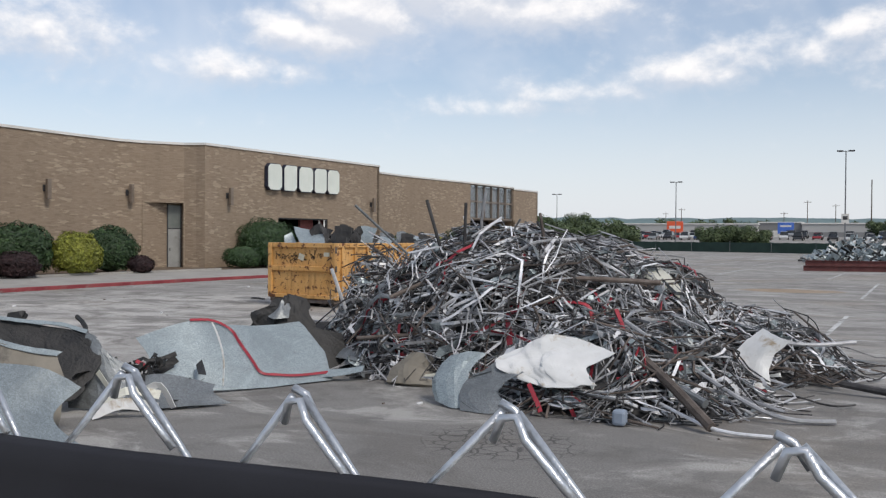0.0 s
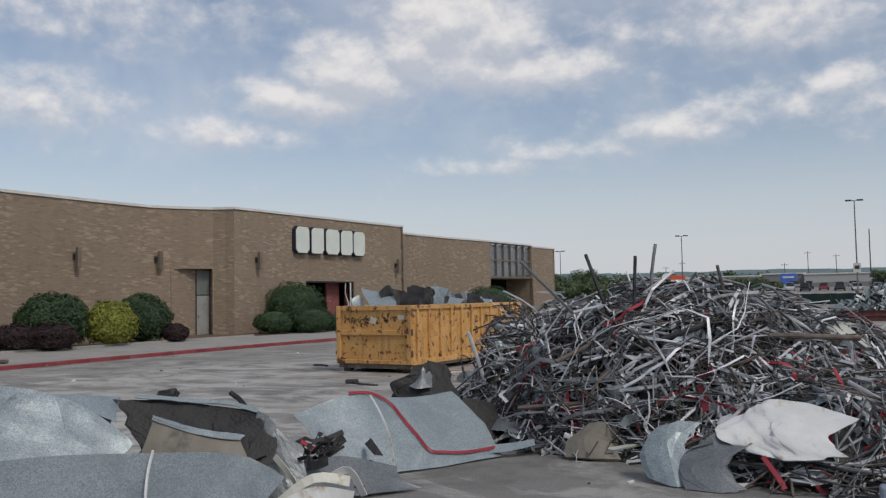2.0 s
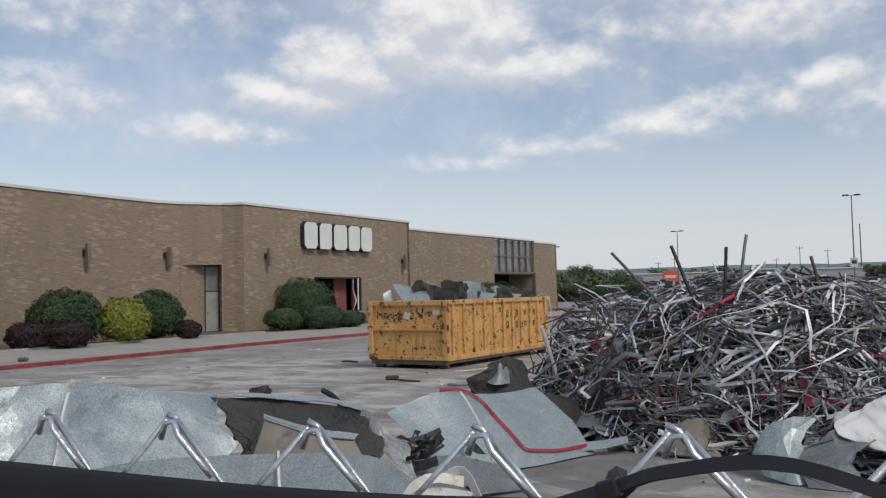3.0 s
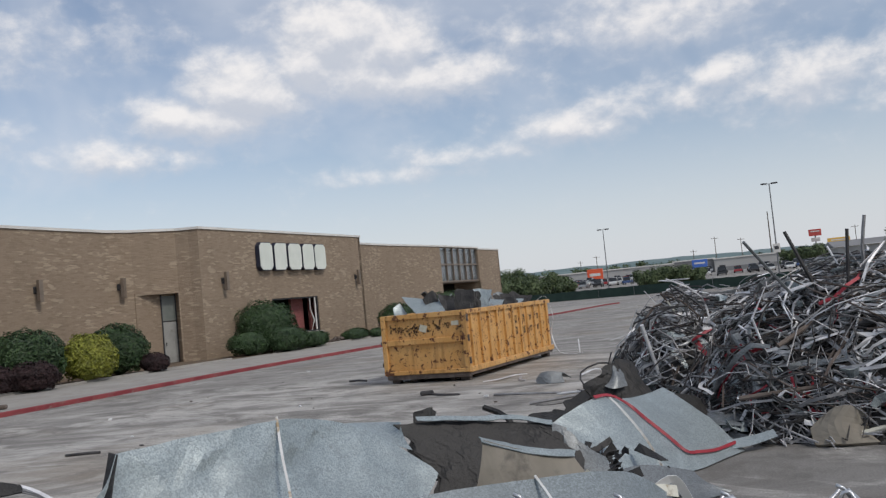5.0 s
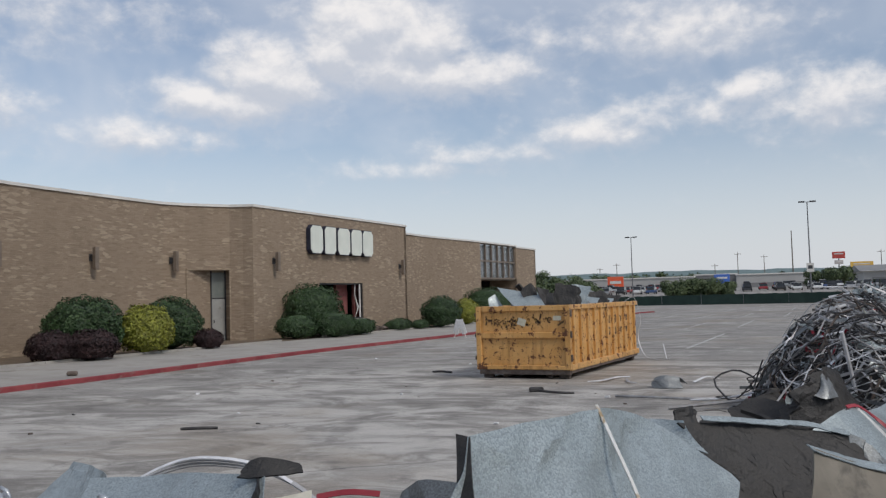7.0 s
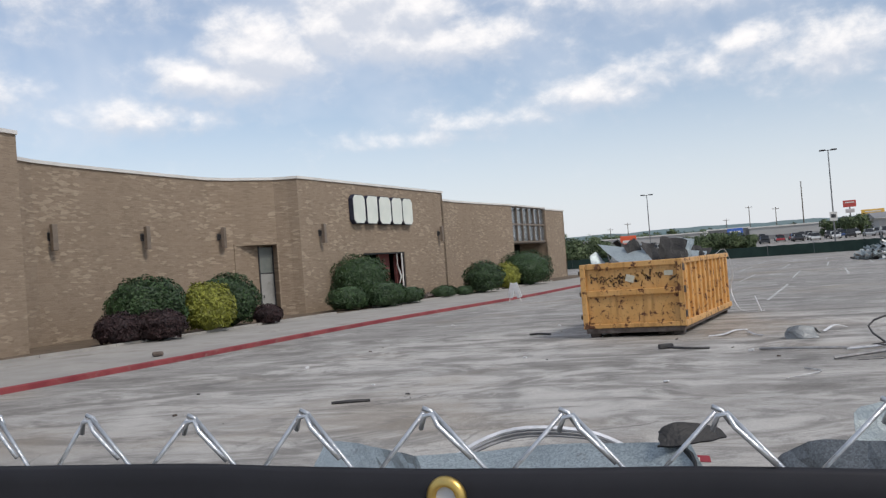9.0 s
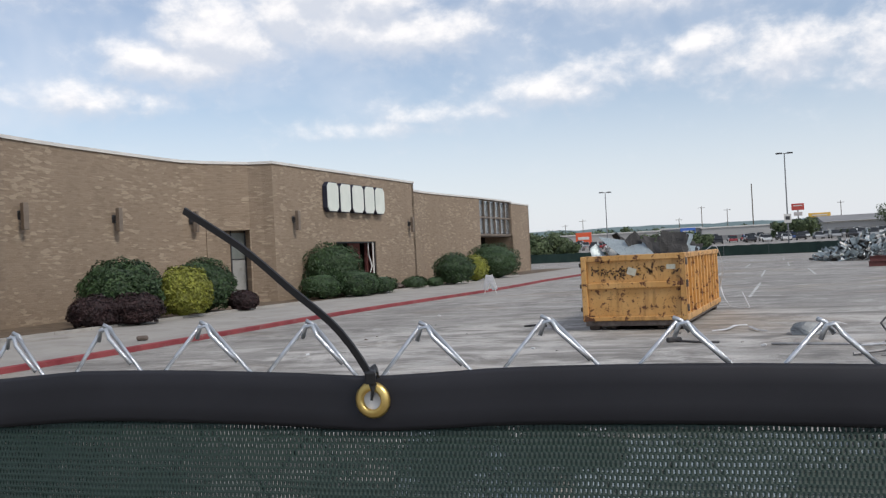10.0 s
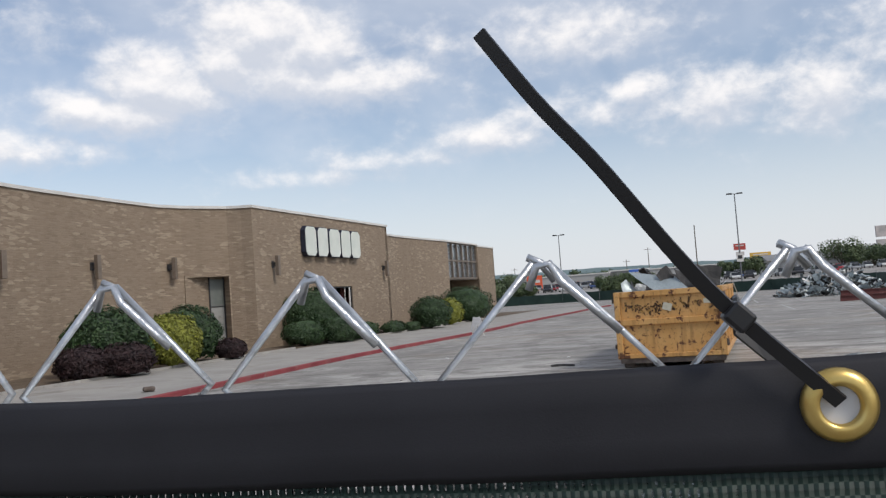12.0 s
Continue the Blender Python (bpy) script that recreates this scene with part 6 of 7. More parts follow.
litter("pale_strip", [(-11.3, 19.4, 0.03), (-10.98, 19.5, 0.05), (-10.77, 20.4, 0.04), (-10.5, 20.6, 0.03)], 0.03, STRIP, "pale metal strip on the asphalt", "ribbon")
litter("pale_strip", [(-10.5, 19.9, 0.06), (-10.37, 19.27, 0.04), (-10.2, 19.1, 0.03)], 0.03, CONDUIT, "grey metal offcut on the asphalt", "ribbon")
g = Geo().sheet(loft([(-9.72, 18.45, 0.22), (-9.5, 18.4, 0.26), (-9.2, 18.5, 0.2)], [(-9.75, 18.3, 0.0), (-9.45, 18.2, 0.0), (-9.1, 18.35, 0.0)], 8, 12, 0.05, 5.0, 0.06, 5), 0.012)
g.sheet(loft([(-9.72, 18.46, 0.22), (-9.5, 18.42, 0.26), (-9.2, 18.52, 0.2)], [(-9.68, 18.85, 0.12), (-9.4, 18.9, 0.1), (-9.1, 18.8, 0.05)], 8, 12, 0.05, 5.0, 0.0, 6), 0.012)
tagged(part("metal_box", g, GALV_DARK), "crumpled dull grey sheet metal box on the asphalt", "box", "loose debris on the lot")
litter("pale_strip", [(-10.3, 16.6, 0.03), (-9.6, 16.3, 0.05), (-8.8, 16.2, 0.04), (-8.2, 16.6, 0.03)], 0.025, CONDUIT, "bent pale conduit on the asphalt")
litter("pale_strip", [(-9.0, 19.4, 0.03), (-8.75, 19.9, 0.1), (-8.5, 20.1, 0.04)], 0.03, PAPER, "white plastic strip on the asphalt", "ribbon")
litter("cable_loop", [(-8.2, 15.6, 0.05), (-8.5, 16.4, 0.35), (-8.1, 16.9, 0.5), (-7.7, 16.6, 0.3), (-7.6, 16.0, 0.1)], 0.018, CABLE, "loop of black cable beside the heap")
litter("conduit", [(-9.2, 14.9, 0.03), (-8.4, 15.1, 0.1), (-7.6, 15.2, 0.2), (-7.0, 15.3, 0.4)], 0.03, CONDUIT, "grey conduit running into the heap")
litter("conduit", [(-8.9, 16.0, 0.04), (-8.2, 15.8, 0.12), (-7.4, 15.9, 0.3)], 0.02, STRIP, "pale conduit running into the heap")
bent_sheet("black_sheet", [(-8.6, 12.0, 0.22), (-8.2, 12.2, 0.26), (-7.8, 12.2, 0.15)], [(-8.5, 11.7, 0.02), (-8.1, 11.8, 0.02), (-7.7, 11.9, 0.02)], INSUL, "black sheet scrap on the asphalt", "debris", 0.08, 4.0, 0, 91, 8, 12, 0.012)
bent_sheet("black_sheet", [(-8.2, 13.0, 0.3), (-7.8, 13.3, 0.4), (-7.4, 13.4, 0.3)], [(-8.1, 12.7, 0.02), (-7.7, 12.8, 0.02), (-7.3, 13.0, 0.02)], INSUL, "black crumpled sheet beside the heap", "debris", 0.1, 4.0, 0, 92, 8, 12, 0.012)
for k, (x, y, w, h) in enumerate(((-7.2, 12.5, 0.55, 0.5), (-7.6, 13.7, 0.5, 0.42), (-6.95, 11.7, 0.45, 0.42))):
    bent_sheet("black_sheet", [(x - w * 0.4, y + 0.15, h * 0.8), (x, y + 0.3, h), (x + w * 0.5, y + 0.5, h * 1.1)], [(x - w * 0.6, y - 0.3, 0.02), (x, y - 0.25, 0.02), (x + w * 0.5, y - 0.1, 0.03)], INSUL,
               "crumpled black sheet against the flank of the heap", "debris", 0.14, 5.0, 0.06, 140 + k, 12, 14, 0.008)
litter("wire_scrap", [(-10.0, 12.9, 0.02), (-9.6, 13.2, 0.04), (-9.5, 13.6, 0.02), (-9.7, 13.9, 0.02)], 0.01, CONDUIT, "thin wire scrap on the asphalt")
litter("stick_scrap", [(-16.5, 11.6, 0.02), (-16.22, 11.68, 0.03), (-15.95, 11.8, 0.02)], 0.025, CABLE, "short black scrap on the asphalt")
litter("stick_scrap", [(-15.9, 22.0, 0.02), (-15.6, 21.9, 0.04), (-15.3, 21.8, 0.02)], 0.03, CABLE, "short black scrap on the asphalt")
rng = random.Random(9)
for k in range(46):
    x, y = (rng.uniform(-20, -7.5), rng.uniform(10, 27)) if k < 30 else (rng.uniform(-6, 3), rng.uniform(7.8, 12))
    if heap(x, y) > 0.03 or (-14.5 < x < -10.5 and 19.8 < y < 27):
        continue
    w = rng.uniform(0.03, 0.11)
    g = Geo().box((w, w * rng.uniform(0.4, 1.0), w * rng.uniform(0.25, 0.6)), Matrix.Translation((x, y, w * 0.2)) @ Euler((rng.uniform(-.2, .2), rng.uniform(-.2, .2), rng.uniform(0, 6))).to_matrix().to_4x4(), w * 0.12)
    tagged(part("rubble_chip", g, (CABLE, CONCRETE, PAPER, RUST)[k % 4]), "small chip of debris on the asphalt", "debris", "chips on the lot")
g = Geo().box((0.42, 0.28, 0.18), Matrix.Translation((-25.55, 19.4, 0.20)) @ Matrix.Rotation(0.7, 4, "Z") @ Matrix.Scale(0.7, 4), 0.07)
tagged(part("rock", g, RUST), "brown lump of debris on the kerb", "debris")

# leaning white barricade by the kerb
bar = thing("barricade", "white folding barricade panel leaning by the kerb", "barricade")
for nm, dx, tilt in (("board", -0.10, 0.28), ("board", 0.18, -0.25)):
    g = Geo().box((0.26, 0.04, 0.75), Matrix.Translation((-21.25 + dx, 41.15, 0.56)) @ Matrix.Rotation(tilt, 4, "Y") @ Matrix.Rotation(0.15, 4, "X"), 0.01)
    part(nm, g, PAPER, bar)
for dx in (-0.3, 0.3):
    g = Geo().tube([(-21.2 + dx, 41.15, 0.005), (-21.2 + dx * 0.55, 41.15, 0.5)], 0.02, 6)
    part("leg", g, COPING, bar)

# ---- the second heap and the steel beams ----
pile2 = thing("scrap_heap", "pale heap of shredded sheet metal far across the lot", "scrap heap")
rng = random.Random(12)
for nm, mat, cnt, w0, w1 in (("shredded_sheet", GALV, 520, 0.1, 0.4), ("torn_panel", TANK_WHITE, 120, 0.15, 0.5), ("dark_scrap", INSUL, 330, 0.1, 0.35)):
    rest = Geo()
    for k in range(cnt):
        r, a = math.sqrt(rng.random()), rng.uniform(0, 6.28)
        x, y = 2.6 + 4.4 * r * math.cos(a), 78.5 + 5.0 * r * math.sin(a)
        z = 2.3 * (1 - r ** 1.2) * rng.uniform(0.3, 1.0) + 0.1
        d = Vector((rng.uniform(-1, 1), rng.uniform(-1, 1), rng.uniform(-.5, .7))).normalized() * rng.uniform(0.2, 0.9)
        p = Vector((x, y, z))
        g = Geo() if cnt <= 150 else rest
        g.ribbon([p, p + d * 0.5 + Vector((0, 0, 0.1 * rng.random())), p + d], rng.uniform(w0, w1), 0.02, rng.uniform(0, 3), rng.uniform(-1, 1))
        g.v = [(x, y, max(0.01, z)) for x, y, z in g.v] if g is not rest else g.v
        if g is not rest:
            part(nm, g, mat, pile2)
    if rest.v:
        rest.v = [(x, y, max(0.01, z)) for x, y, z in rest.v]
        tagged(part(nm, rest, mat, pile2), kind="stuff")
def i_beam(a, b, h):
    a, b = Vector(a), Vector(b)
    d = b - a
    m = Matrix.Translation((a + b) / 2) @ Matrix.Rotation(math.atan2(d.y, d.x), 4, "Z")
    g = Geo()
    for size, z in (((d.length, 0.2, 0.03), h / 2), ((d.length, 0.2, 0.03), -h / 2), ((d.length, 0.03, h - 0.03), 0)):
        g.box(size, m @ Matrix.Translation((0, 0, z)))
    return tagged(part("steel_beam", g, BEAMRED), "dark red oxide steel beam lying on the asphalt", "beam", "steel beams")
i_beam((-1.3, 58.6, 0.17), (4.3, 59.2, 0.17), 0.3)
i_beam((-1.1, 59.0, 0.17), (4.4, 59.8, 0.17), 0.3)
i_beam((-1.2, 58.8, 0.50), (4.2, 59.5, 0.50), 0.28)


# ---- across the lot ----
def light_pole(x, y, h, label="tall grey double-headed parking lot lamp on a pole", plate=False):
    t = thing("street_lamp", label, "street lamp", "parking lot lamps", at=Matrix.Translation((x, y, 0)))
    part("pole", Geo().tube([(0, 0, 0), (0, 0, h)], 0.12, 8, taper=0.6), POLE, t)
    part("base", Geo().lathe([(0.0, 0.75), (0.3, 0.75), (0.32, 0.7), (0.32, 0.0)], 12), CONCRETE, t)
    for sx in (-1, 1):
        part("lamp_head", Geo().box((0.85, 0.5, 0.2), Matrix.Translation((sx * 0.75, 0, h + 0.05)), 0.05), DARKMETAL, t)
    part("arm", Geo().tube([(-0.6, 0, h), (0.6, 0, h)], 0.05, 6), DARKMETAL, t)
    if plate:
        part("sign_plate", Geo().box((1.0, 0.08, 1.3), Matrix.Translation((0, -0.15, 5.0)), 0.02), COPING, t, "white plate with dark bar on the pole")
        part("sign_bar", Geo().box((0.6, 0.02, 0.5), Matrix.Translation((0, -0.205, 5.05)), 0.02), DARKMETAL, t)
    return t


light_pole(-27.83, 173.9, 12.9)
light_pole(1.75, 136.6, 14.5, plate=True)
light_pole(-62.0, 208.0, 12.6)


def utility_pole(x, y, h, arm=True, r=0.16, label="wooden utility pole with a cross arm"):
    t = thing("utility_pole", label, "utility pole", "utility poles", at=Matrix.Translation((x, y, 0)))
    part("pole", Geo().tube([(0, 0, 0), (0, 0, h)], r, 7, taper=0.7), BARK, t)
    if arm:
        part("cross_arm", Geo().box((2.4, 0.12, 0.14), Matrix.Translation((0, -0.15, h - 0.6)), 0.01), BARK, t)
        for k in (-1, 0, 1):
            part("insulator", Geo().lathe([(0.0, 0.26), (0.06, 0.24), (0.07, 0.1), (0.03, 0.0)], 8, Matrix.Translation((k * 1.0, -0.15, h - 0.53))), COPING, t)
    return t


utility_pole(14.7, 420, 28, False, 0.3, "tall slim grey mast")
utility_pole(-8.4, 330, 15.5)
utility_pole(0.6, 335, 14.4)
utility_pole(-16.5, 340, 11.9)
utility_pole(-51.2, 330, 13.2)
utility_pole(-62, 360, 12.6)
utility_pole(38, 330, 14.5)
utility_pole(60, 345, 14.0)


# dark green screened fence round the lot
def far_fence(pts, h=1.5):
    for (x0, y0), (x1, y1) in zip(pts, pts[1:]):
        a, b = Vector((x0, y0, 0)), Vector((x1, y1, 0))
        n = max(1, round((b - a).length / 6.0))
        for k in range(n):
            p, q = a.lerp(b, k / n), a.lerp(b, (k + 1) / n)
            t = thing("fence_panel", "fence panel covered in dark green screen cloth", "fence", "screened fence across the lot")
            cols = 7
            row = [p.lerp(q, i / (cols - 1)) + Vector((0, 0.05 * math.sin(i * 2.1 + k), 0)) for i in range(cols)]
            part("screen", Geo().sheet([[Vector((v.x, v.y, 0.05)) for v in row], [Vector((v.x, v.y, h * 0.5)) for v in row], [Vector((v.x, v.y, h - 0.06 * abs(math.sin(i * 1.6)))) for i, v in enumerate(row)]], 0.02), FARGREEN, t)
            part("post", Geo().tube([(p.x, p.y, 0), (p.x, p.y, h + 0.15)], 0.04, 6), POLE, t)


far_fence([(-62, 150), (-25, 138), (4, 124), (12.4, 105), (11.2, 81), (10.4, 62)])


# the land rises gently beyond the fence
def bank(y):
    t = max(0.0, min(1.0, (y - 150) / 18))
    return 1.2 * t * t * (3 - 2 * t) + 1.5 * max(0.0, min(1.0, (y - 168) / 84))


g = Geo()
byy = [149.5, 152, 155, 158, 161, 164, 168, 180, 200, 225, 252, 330, 1040]
g.add([(x, y, bank(y) + (0.004 if y > 150 else -0.02)) for y in byy for x in (-420, 420)], [(2 * i, 2 * i + 1, 2 * i + 3, 2 * i + 2) for i in range(len(byy) - 1)])
tagged(part("ground_rise", g, ASPHALT), "grey asphalt rising gently beyond the fence", "ground", kind="structure")


# shops beyond the fence
def shop(name, x0, x1, y, h, depth, mat, label, bands=()):
    t = thing(name, label, "building")
    part("wall", Geo().box((x1 - x0, depth, h), Matrix.Translation(((x0 + x1) / 2, y + depth / 2, h / 2)), 0.05), mat, t)
    part("roof", Geo().box((x1 - x0 + 0.6, depth + 0.6, 0.4), Matrix.Translation(((x0 + x1) / 2, y + depth / 2, h + 0.18)), 0.05), COPING, t)
    for bx0, bx1, bz0, bz1, bmat, blabel, bname in bands:
        part(bname, Geo().box((bx1 - bx0, 0.3, bz1 - bz0), Matrix.Translation(((bx0 + bx1) / 2, y - 0.17, (bz0 + bz1) / 2)), 0.04), bmat, t, blabel)
    return t


shop("shop_building", -84, -22, 292, 6.6, 40, STORE, "long low grey-white store building",
     [(-82, -24, 2.6, 4.4, STORE_DK, "grey lower storefront", "storefront"), (-70, -62, 4.6, 5.0, COPING, "pale canopy", "canopy")])
shop("shop_building", -22, -9, 300, 7.2, 40, STORE_DK, "grey store building with a flat roof", [(-20, -11, 2.7, 4.8, COPING, "pale storefront", "storefront")])
shop("shop_building", -9, 14, 296, 6.8, 40, STORE, "pale low shop building", [(-7, 12, 2.7, 4.3, STORE_DK, "dark shop windows", "storefront")])
shop("shop_building", 24, 52, 262, 6.0, 26, STORE, "white low shop building with a dark roof", [(26, 50, 2.8, 4.6, STORE_DK, "dark shop windows", "storefront")])
g = thing("roof_ridge", "long dark sloped roof of a shop", "roof")
gg = Geo()
gg.add([(23, 261, 6.25), (53, 261, 6.25), (53, 275, 8.2), (23, 275, 8.2), (53, 289, 6.25), (23, 289, 6.25)], [(0, 1, 2, 3), (3, 2, 4, 5), (1, 4, 2), (0, 3, 5)])
part("slope", gg, STORE_DK, g)
shop("shop_building", 56, 96, 300, 7.0, 26, STORE_DK, "brown-grey low shop building", [(58, 94, 2.8, 5.0, SIGNRED, "red-brown storefront", "storefront")])


def sign_tower(x, y, z, w, h, mat, label, leg=True, bars=2):
    t = thing("roadside_sign", label, "sign")
    panel = part("panel", Geo().box((w, 0.6, h), Matrix.Translation((x, y, z)), 0.08), mat, t)
    for k in range(bars):
        part("bar", Geo().box((w * 0.7, 0.05, h * 0.16), Matrix.Translation((x, y - 0.33, z + h * (0.18 - 0.36 * k)))), COPING, panel, "plain pale bar")
    if leg:
        part("post", Geo().tube([(x, y, 0), (x, y, z - h / 2)], 0.25, 8), POLE, t)
    return t


sign_tower(-44.8, 277, 4.5, 4.9, 5.6, ORANGE, "large orange-red store sign box", True, 1)
sign_tower(-13.2, 285, 5.4, 4.6, 3.4, BLUE, "blue store sign box", True, 1)
sign_tower(44.0, 431, 11.8, 9.4, 3.2, SIGNYEL, "yellow roadside sign on a post", True, 1)
sign_tower(31.6, 400, 15.6, 5.0, 2.8, SIGNRED, "red roadside sign on a tall post", True, 1)
sign_tower(31.6, 400, 12.6, 3.4, 1.6, BOARDGREY, "small pale sign under the red sign", False, 1)
sign_tower(9.2, 300, 3.6, 2.0, 3.6, BLUE, "small blue sign by the cars", True, 0)
board = thing("billboard", "two stacked grey roadside billboards on a post", "billboard")
for z in (13.2, 9.0):
    panel = part("panel", Geo().box((10.5, 0.6, 3.4), Matrix.Translation((64, 290, z)) @ Matrix.Rotation(0.2, 4, "Z"), 0.05), BOARDGREY, board)
    part("bar", Geo().box((4.0, 0.05, 1.4), Matrix.Translation((62.6, 289.5, z)) @ Matrix.Rotation(0.2, 4, "Z")), SIGNRED, panel, "plain dark red bar")
part("post", Geo().tube([(64, 290.6, 0), (64, 290.6, 7.4)], 0.5, 8), POLE, board)


# parked cars
def car_mesh(paint, van):
    body = Geo()
    hb = 0.95 if van else 0.82
    prof = [(-2.25, 0.35), (-2.3, 0.6), (-2.2, 0.84), (-1.3, hb), (1.9, hb), (2.25, 0.78), (2.28, 0.4), (2.2, 0.3), (-2.1, 0.3)]
    cab = [(-1.3, hb), (-0.55, 1.48), (1.2 if not van else 1.9, 1.5), (1.85 if not van else 2.15, hb)]
    if van:
        cab = [(x, z * 1.18 if z > 1 else z) for x, z in cab]
    n = len(prof)
    body.add([(x, -0.88, z) for x, z in prof] + [(x, 0.88, z) for x, z in prof], [tuple(reversed(range(n))), tuple(range(n, 2 * n))] + [(i, (i + 1) % n, (i + 1) % n + n, i + n) for i in range(n)])
    roof = Geo()
    roof.add([(x, -0.85 + (0.16 if z > 1 else 0), z) for x, z in cab] + [(x, 0.85 - (0.16 if z > 1 else 0), z) for x, z in cab], [(0, 3, 2, 1), (4, 5, 6, 7), (0, 1, 5, 4), (2, 3, 7, 6), (1, 2, 6, 5)])
    lid = Geo()
    zt = max(z for x, z in cab)
    lid.box((abs(cab[2][0] - cab[1][0]) + 0.1, 1.42, 0.05), Matrix.Translation(((cab[1][0] + cab[2][0]) / 2, 0, zt + 0.01)), 0.02)
    t = thing("parked_car", "parked car beyond the screened fence", "car", "parked cars", at=Matrix.Translation((0, -40, 0)))
    part("body", body, paint, t)
    part("window_band", roof, CARGLASS, t)
    part("roof_panel", lid, paint, t)
    for x in (-1.4, 1.4):
        for y in (-0.86, 0.86):
            wheel = part("wheel", Geo().lathe([(0.0, -0.1), (0.3, -0.1), (0.33, -0.05), (0.33, 0.05), (0.3, 0.1), (0.0, 0.1)], 12, Matrix.Translation((x, y, 0.33)) @ Matrix.Rotation(math.pi / 2, 4, "X")), TYRE, t)
    return t


rng = random.Random(31)
models = [car_mesh(p, v) for p in CAR_PAINTS for v in (False, True)]
spots = []
for row_y in (196, 207, 222, 234, 250):
    x = -46.0
    while x < 62:
        if rng.random() < (0.62 if row_y < 230 else 0.5) and not (-31 < x < -25 and row_y < 176) and not (x > 20 and row_y > 240):
            spots.append((x + rng.uniform(-.3, .3), row_y + rng.uniform(-.4, .4), 90 + rng.choice((0, 180)) + rng.uniform(-3, 3)))
        x += 3.3
used = set()
for k, (x, y, a) in enumerate(spots):
    i = rng.choice((0, 0, 1, 1, 2, 3, 2, 4, 5, 6, 8))
    m = Matrix.Translation((x, y, bank(y) + 0.01)) @ Matrix.Rotation(radians(a), 4, "Z")
    if i not in used:
        used.add(i)
        models[i].matrix_basis = m
    else:
        copy_thing(models[i], m)
for i, c in enumerate(models):
    if i not in used:
        c.matrix_basis = Matrix.Translation((-40 + 3.2 * i, 262, bank(262) + 0.01)) @ Matrix.Rotation(radians(90), 4, "Z")


# trees across the lot
def tree(x, y, h, spread, seed, leaves=900, label="broad green tree beyond the lot", low=0.12, leaf=0.34):
    rng = random.Random(seed)
    t = thing("tree", label, "tree", "trees beyond the lot")
    g = Geo()
    g.tube([(x, y, 0), (x + 0.1, y, h * 0.3), (x - 0.1, y + 0.1, h * 0.62)], h * 0.03, 7, taper=0.4)
    ends = []
    for k in range(6):
        a = k * 1.05 + rng.uniform(-.3, .3)
        e = (x + spread * 0.55 * math.cos(a), y + spread * 0.55 * math.sin(a), h * rng.uniform(0.5, 0.8))
        g.tube([(x, y, h * 0.28), ((x + e[0]) / 2, (y + e[1]) / 2, h * 0.48), e], h * 0.014, 5, taper=0.4)
        ends.append(e)
    part("trunk", g, BARK, t)
    g = Geo()
    clumps = [(e[0], e[1], e[2], spread * rng.uniform(0.35, 0.55)) for e in ends] + [(x + rng.uniform(-.6, .6) * spread, y + rng.uniform(-.5, .5) * spread, h * rng.uniform(low + 0.15, 0.88), spread * rng.uniform(0.25, 0.48)) for _ in range(9)]
    for cx, cy, cz, r in clumps:
        for _ in range(2 * leaves // len(clumps)):
            d = Vector((rng.gauss(0, 1), rng.gauss(0, 1), rng.gauss(0, 1))).normalized() * r * rng.uniform(0.55, 1.08)
            p = Vector((cx, cy, cz)) + Vector((d.x, d.y, d.z * 0.75))
            p.z = min(max(p.z, h * low * 0.6), h * 1.02)
            nrm = (d.normalized() + Vector((rng.uniform(-.6, .6), rng.uniform(-.6, .6), rng.uniform(-.2, .9)))).normalized()
            a = nrm.cross(Vector((rng.uniform(-1, 1), rng.uniform(-1, 1), 0.3))).normalized()
            b = nrm.cross(a)
            s = leaf * rng.uniform(0.5, 1.2)
            g.add([p - a * s, p - b * s * 0.6, p + a * s, p + b * s * 0.6], [(0, 1, 2, 3)])
    part("crown", g, FARLEAF, t)
    return t


def polar(az, dist, x0=0.0):
    return x0 + dist * math.sin(radians(az)), dist * math.cos(radians(az))


for k, (az, dist, h, sp, cnt) in enumerate((
        (-17.6, 165, 6.6, 3.6, 1100), (-16.2, 158, 5.6, 3.4, 1000), (-15.1, 172, 6.8, 3.8, 1100), (-13.8, 160, 5.8, 3.6, 1000), (-12.7, 168, 5.6, 3.0, 900), (-18.9, 170, 6.4, 4.0, 1000),
        (-11.9, 176, 4.6, 2.6, 700), (-14.4, 150, 4.2, 3.0, 800), (-16.8, 148, 4.2, 3.2, 800), (-20.2, 176, 6.6, 4.0, 900), (-12.1, 155, 3.4, 2.4, 700))):
    x, y = polar(az, dist)
    tree(x, y, h, sp, 200 + k, 2 * cnt, leaf=0.24)
for k, (x, y, h, sp) in enumerate(((-15.6, 147, 4.3, 3.0), (-12.8, 146, 4.0, 2.8), (-18.0, 146, 3.9, 2.5), (-10.6, 146, 3.3, 2.2), (-14.2, 149, 4.4, 2.8))):
    tree(x, y, h, sp, 300 + k, 3200, "broad low green bush behind the screened fence", 0.05, 0.16)
for k, (az, dist, h, sp) in enumerate(((10.9, 250, 9.5, 6.0), (12.6, 260, 7.4, 5.5), (13.8, 240, 6.6, 5.0), (5.6, 235, 5.6, 4.2), (4.4, 240, 5.0, 3.6), (7.0, 300, 5.8, 4.0), (16.2, 270, 8.5, 6.5), (18.5, 260, 8.0, 6.0), (9.4, 320, 7.0, 5.0), (2.6, 300, 5.0, 4.0))):
    x, y = polar(az, dist, -8.0)
    tree(x, y, h + 1.5, sp, 400 + k, 1500, low=0.25, leaf=0.34)
